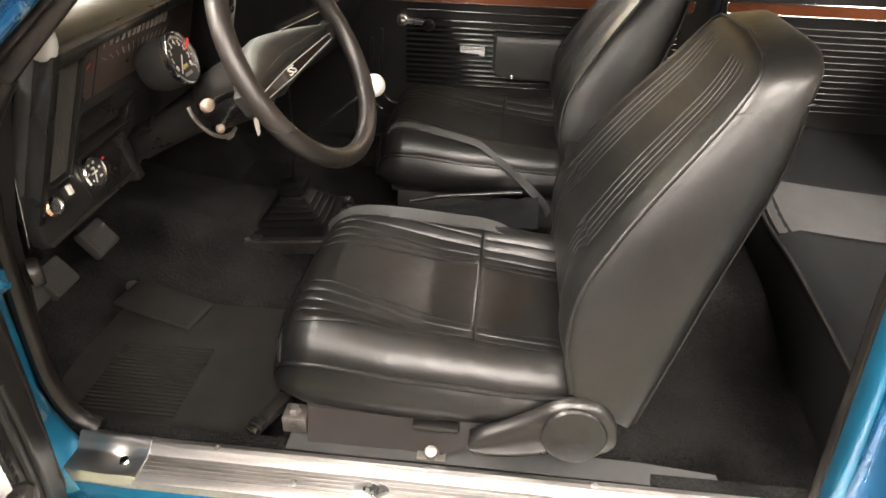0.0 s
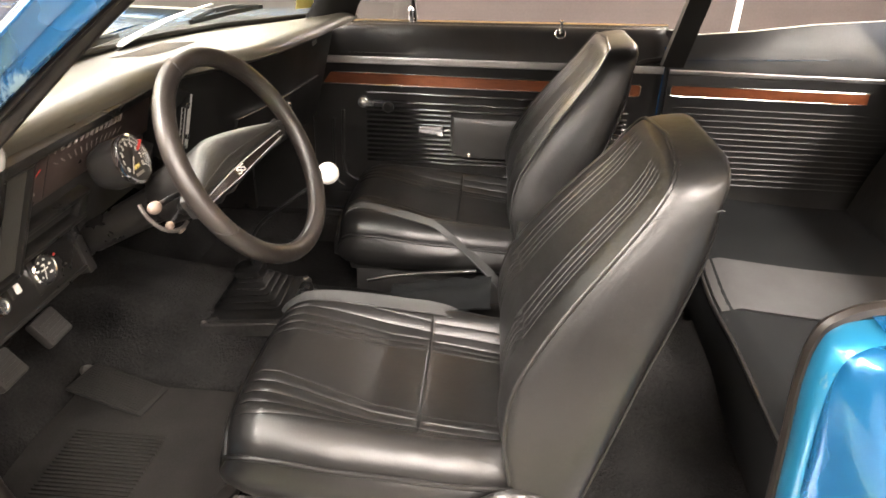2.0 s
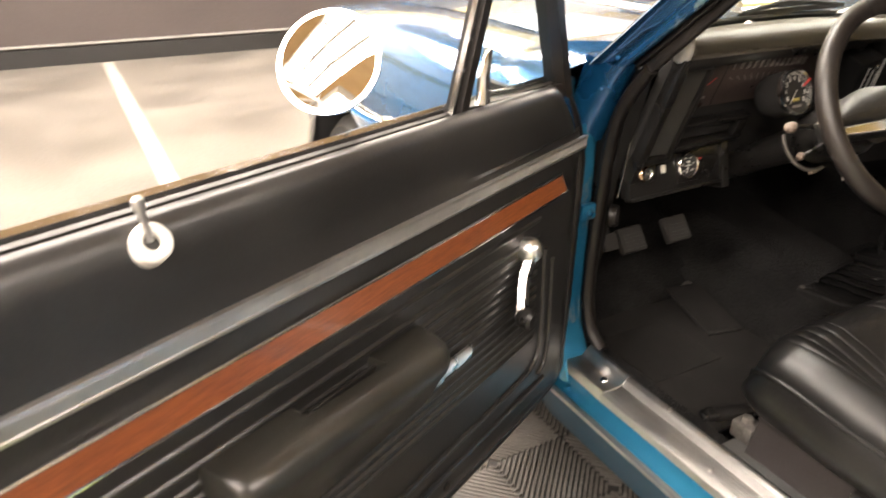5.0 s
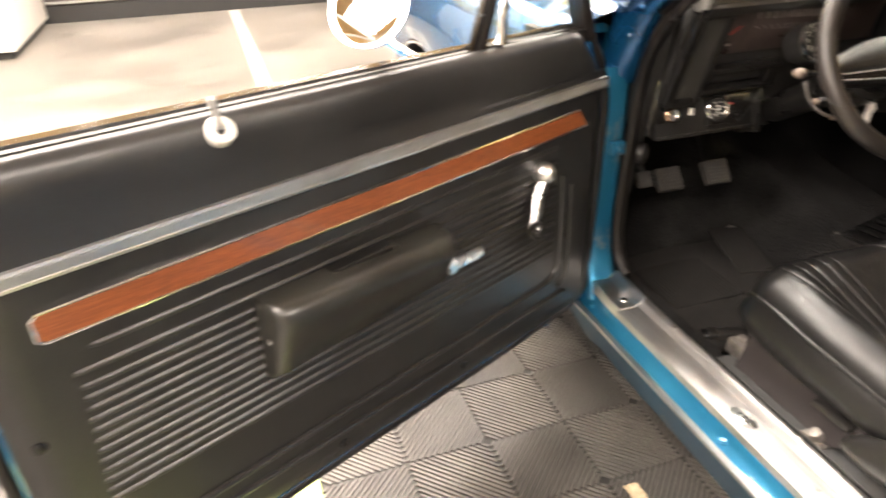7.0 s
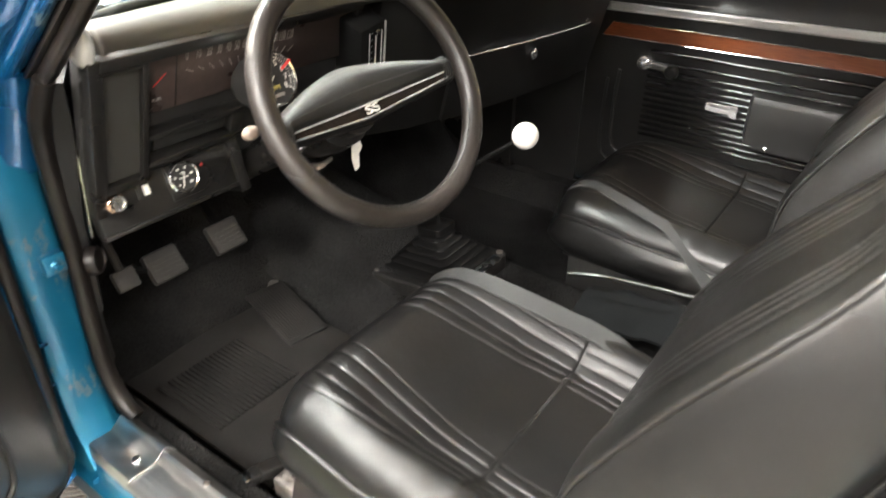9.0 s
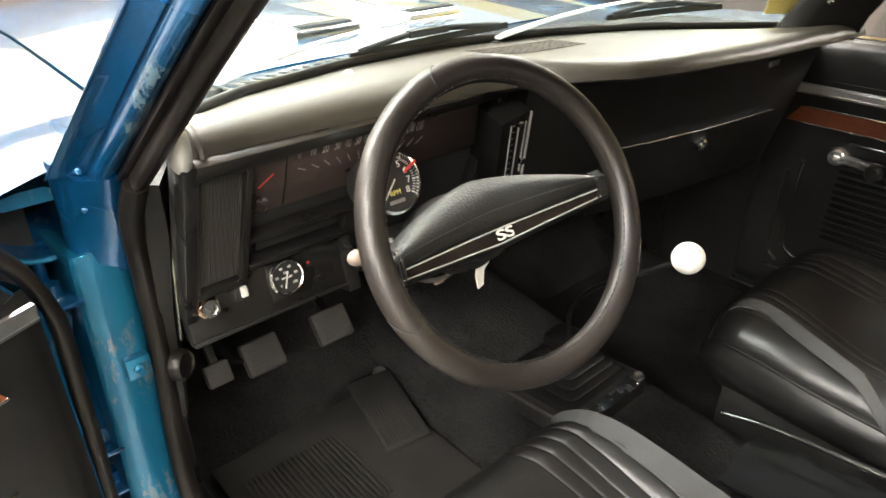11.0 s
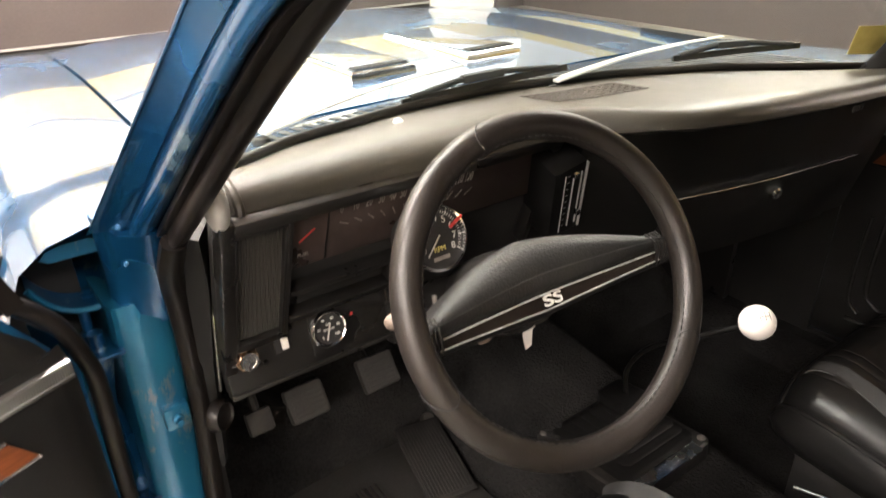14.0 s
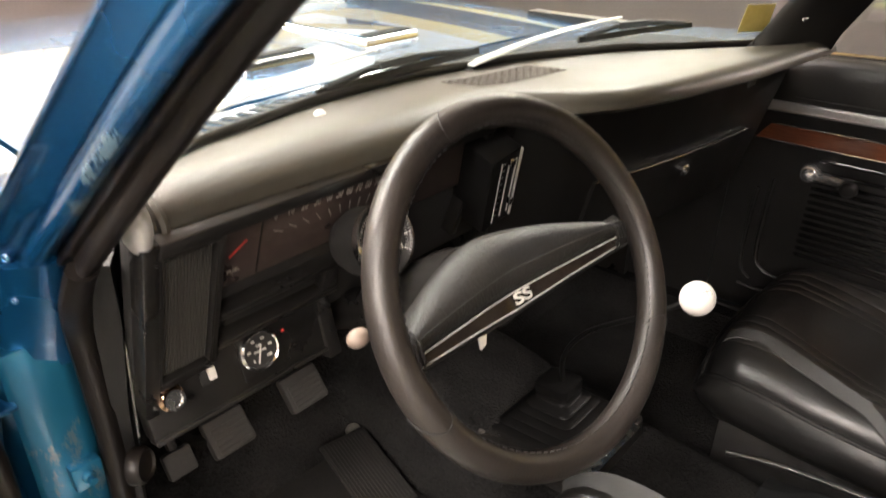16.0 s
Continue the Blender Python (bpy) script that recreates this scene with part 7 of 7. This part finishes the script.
# rear side trim on the passenger side, in line with the door
qt = thing("quarter_trim", "black ribbed rear side trim with a wood inlay", "trim panel", (1.1, 2.26, 0.6))


def qput(b):
    b.transform(Matrix.Translation((0, 2.262, 0)) @ Matrix.Diagonal((1, -1, 1, 1)))
    bmesh.ops.reverse_faces(b, faces=b.faces)
    return b


def q_edge(x):
    return curve_at([(0.77, 0.985), (0.85, 0.985), (1.0, 1.0), (1.2, 1.03), (1.6, 1.07)], x)


part("panel", qput(sheet(lambda u, v: (lerp(0.772, 1.62, u), (0.010 if v < 0.72 else 0.010 - 0.05 * ((v - 0.72) / 0.28) ** 2), lerp(0.26, q_edge(lerp(0.772, 1.62, u)), v)), 20, 24, 0.02, (0, -1, 0))), "vinyl", qt, "black grained side panel")
part("bright_strip", qput(loft([[(x, 0.010, 0.870), (x, 0.015, 0.873), (x, 0.0155, 0.882), (x, 0.010, 0.885)] for x in (0.772, 1.6)])), "satin", qt, "brushed bright strip")
wq = [(0.785, 0.808), (0.785, 0.83), (0.793, 0.836), (1.40, 0.838), (1.40, 0.802), (0.793, 0.802)]
wqo = part("wood_inlay", qput(extrude([(x, 0.0105, z) for x, z in wq], (0, 0.004, 0))), "wood", qt, "red-brown wood grain inlay")
part("inlay_frame", qput(tube([(x, 0.0135, z) for x, z in wq], 0.0024, 8, (0, 1, 0), True)), "chrome", wqo)
qr = []
for i in range(14):
    z = 0.765 - i * 0.0198
    qr.append(loft([[(x, 0.008, z - 0.006), (x, 0.0115, z), (x, 0.008, z + 0.006)] for x in (0.80, 1.5)]))
part("ribs", qput(join(*qr)), "vinyl", qt)
part("door_gap", qput(box(0.745, 0.772, -0.03, -0.01, 0.3, 1.0)), "matte", qt)

# ---- lamps, tiles ----
# fixtures made up round the added lamps; their bars draw lines in the mirror
for lx, ly in LAMPS:
    l = thing("ceiling_light", "large white light panel added out of view under the ceiling", "ceiling light", (lx, ly, 3.99), "ceiling lights")
    part("housing", box(lx - 0.6, lx + 0.6, ly - 1.3, ly + 1.3, 3.78, 4.0, 0.01), "wall_white", l)
    part("diffuser", box(lx - 0.55, lx + 0.55, ly - 1.25, ly + 1.25, 3.74, 3.78, 0.005), "lamp", l)
    for k in range(2):
        part("long_bar", box(lx - 0.2 + 0.4 * k - 0.035, lx - 0.2 + 0.4 * k + 0.035, ly - 1.25, ly + 1.25, 3.655, 3.69), "wall_white", l)
    for k in range(6):
        part("cross_bar", box(lx - 0.55, lx + 0.55, ly - 1.0 + 0.4 * k - 0.035, ly - 1.0 + 0.4 * k + 0.035, 3.662, 3.688), "wall_white", l)

# white roof truss beside the lamps
truss = thing("ceiling_truss", "white painted steel truss hung under the ceiling", "truss", (1.1, -3.7, 3.99))
part("chord", box(-0.6, 2.6, -3.69, -3.64, 3.64, 3.69, 0.004), "wall_white", truss)
part("hanger", box(1.08, 1.12, -3.685, -3.645, 3.69, 4.0, 0.003), "wall_white", truss)
for ang in (-150, -115, -75, -35):
    part("brace", moved(box(0.0, 1.5, -0.02, 0.02, -0.02, 0.02, 0.003), Matrix.Translation((1.1, -3.70, 3.665)) @ Matrix.Rotation(radians(ang), 4, "Z")), "wall_white", truss)

# interlocking ribbed floor tiles under the car, each 0.41 m square with four ribbed quarters
TQ = 0.2075
tiles = thing("floor_tiles", "grey interlocking ribbed floor tiles under the car", "floor tiles", (-0.45, 0.62, 0), "", "structure")


def tile_mesh():
    bits = [box(-TQ, TQ, -TQ, TQ, 0.001, 0.006)]
    for qx in (0, 1):
        for qy in (0, 1):
            cx, cy = (qx - 0.5) * TQ, (qy - 0.5) * TQ
            h = TQ / 2 - 0.003
            d = -1 if (qx + qy) % 2 else 1
            k = -2 * h + 0.012
            while k < 2 * h:
                # ribs x + d*y = k clipped to the square
                xa, xb = max(-h, k - h), min(h, k + h)
                if xb - xa > 0.006:
                    p0, p1 = Vector((cx + xa, cy + d * (k - xa), 0)), Vector((cx + xb, cy + d * (k - xb), 0))
                    n = Vector((p1.y - p0.y, p0.x - p1.x, 0)).normalized() * 0.0034
                    bits.append(extrude([p0 + n + Vector((0, 0, 0.005)), p1 + n + Vector((0, 0, 0.005)), p1 - n + Vector((0, 0, 0.005)), p0 - n + Vector((0, 0, 0.005))], (0, 0, 0.0075)))
                k += 0.0168
    return join(*bits)


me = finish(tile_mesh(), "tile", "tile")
# same plastic throughout; the shade between ribs is coloured in as a darker material
me.materials.append(M["tile_gap_shade"])
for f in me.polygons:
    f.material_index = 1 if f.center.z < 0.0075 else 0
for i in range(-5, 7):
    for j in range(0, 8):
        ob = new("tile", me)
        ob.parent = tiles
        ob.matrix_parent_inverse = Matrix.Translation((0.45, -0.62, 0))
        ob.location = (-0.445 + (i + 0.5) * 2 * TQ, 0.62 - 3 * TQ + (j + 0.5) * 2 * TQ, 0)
part("tile_edge", box(-0.445 - 5 * 2 * TQ, -0.445 + 7 * 2 * TQ, 0.62 - 3 * TQ - 0.06, 0.62 - 3 * TQ, 0.001, 0.013, 0.003), "green_edge", tiles, "yellow-green ramp edge of the tiles")

# white cabinet against the far wall
cab = thing("cabinet", "tall white cabinet standing on the concrete by the wall", "cabinet", (-6.4, -2.7, 0))
part("body", box(-7.15, -5.6, -3.6, -1.53, 0.06, 2.0, 0.01), "cabinet", cab)
part("plinth", box(-7.1, -5.64, -3.56, -1.57, 0.0, 0.06), "matte", cab, "dark recessed plinth")
for y0, y1 in ((-3.58, -2.9), (-2.89, -2.22), (-2.21, -1.55)):
    dr = part("door", box(-5.6, -5.58, y0, y1, 0.1, 1.96, 0.004), "cabinet", cab)
    part("handle", box(-5.58, -5.56, y1 - 0.07, y1 - 0.05, 0.9, 1.1, 0.003), "steel", dr)

# scrap of paper on the tiles
scrap = thing("paper_scrap", "small crumpled scrap of tan paper on the floor tiles", "litter", (-0.18, 0.66, 0.013))
part("sheet", sheet(lambda u, v: (-0.205 + 0.05 * u, 0.645 + 0.035 * v, 0.018 + 0.008 * noise.noise(Vector((u * 5, v * 5, 7))) + 0.004 * abs(math.sin(u * 7 + v * 4))), 8, 6, 0.0006), "paper", scrap)
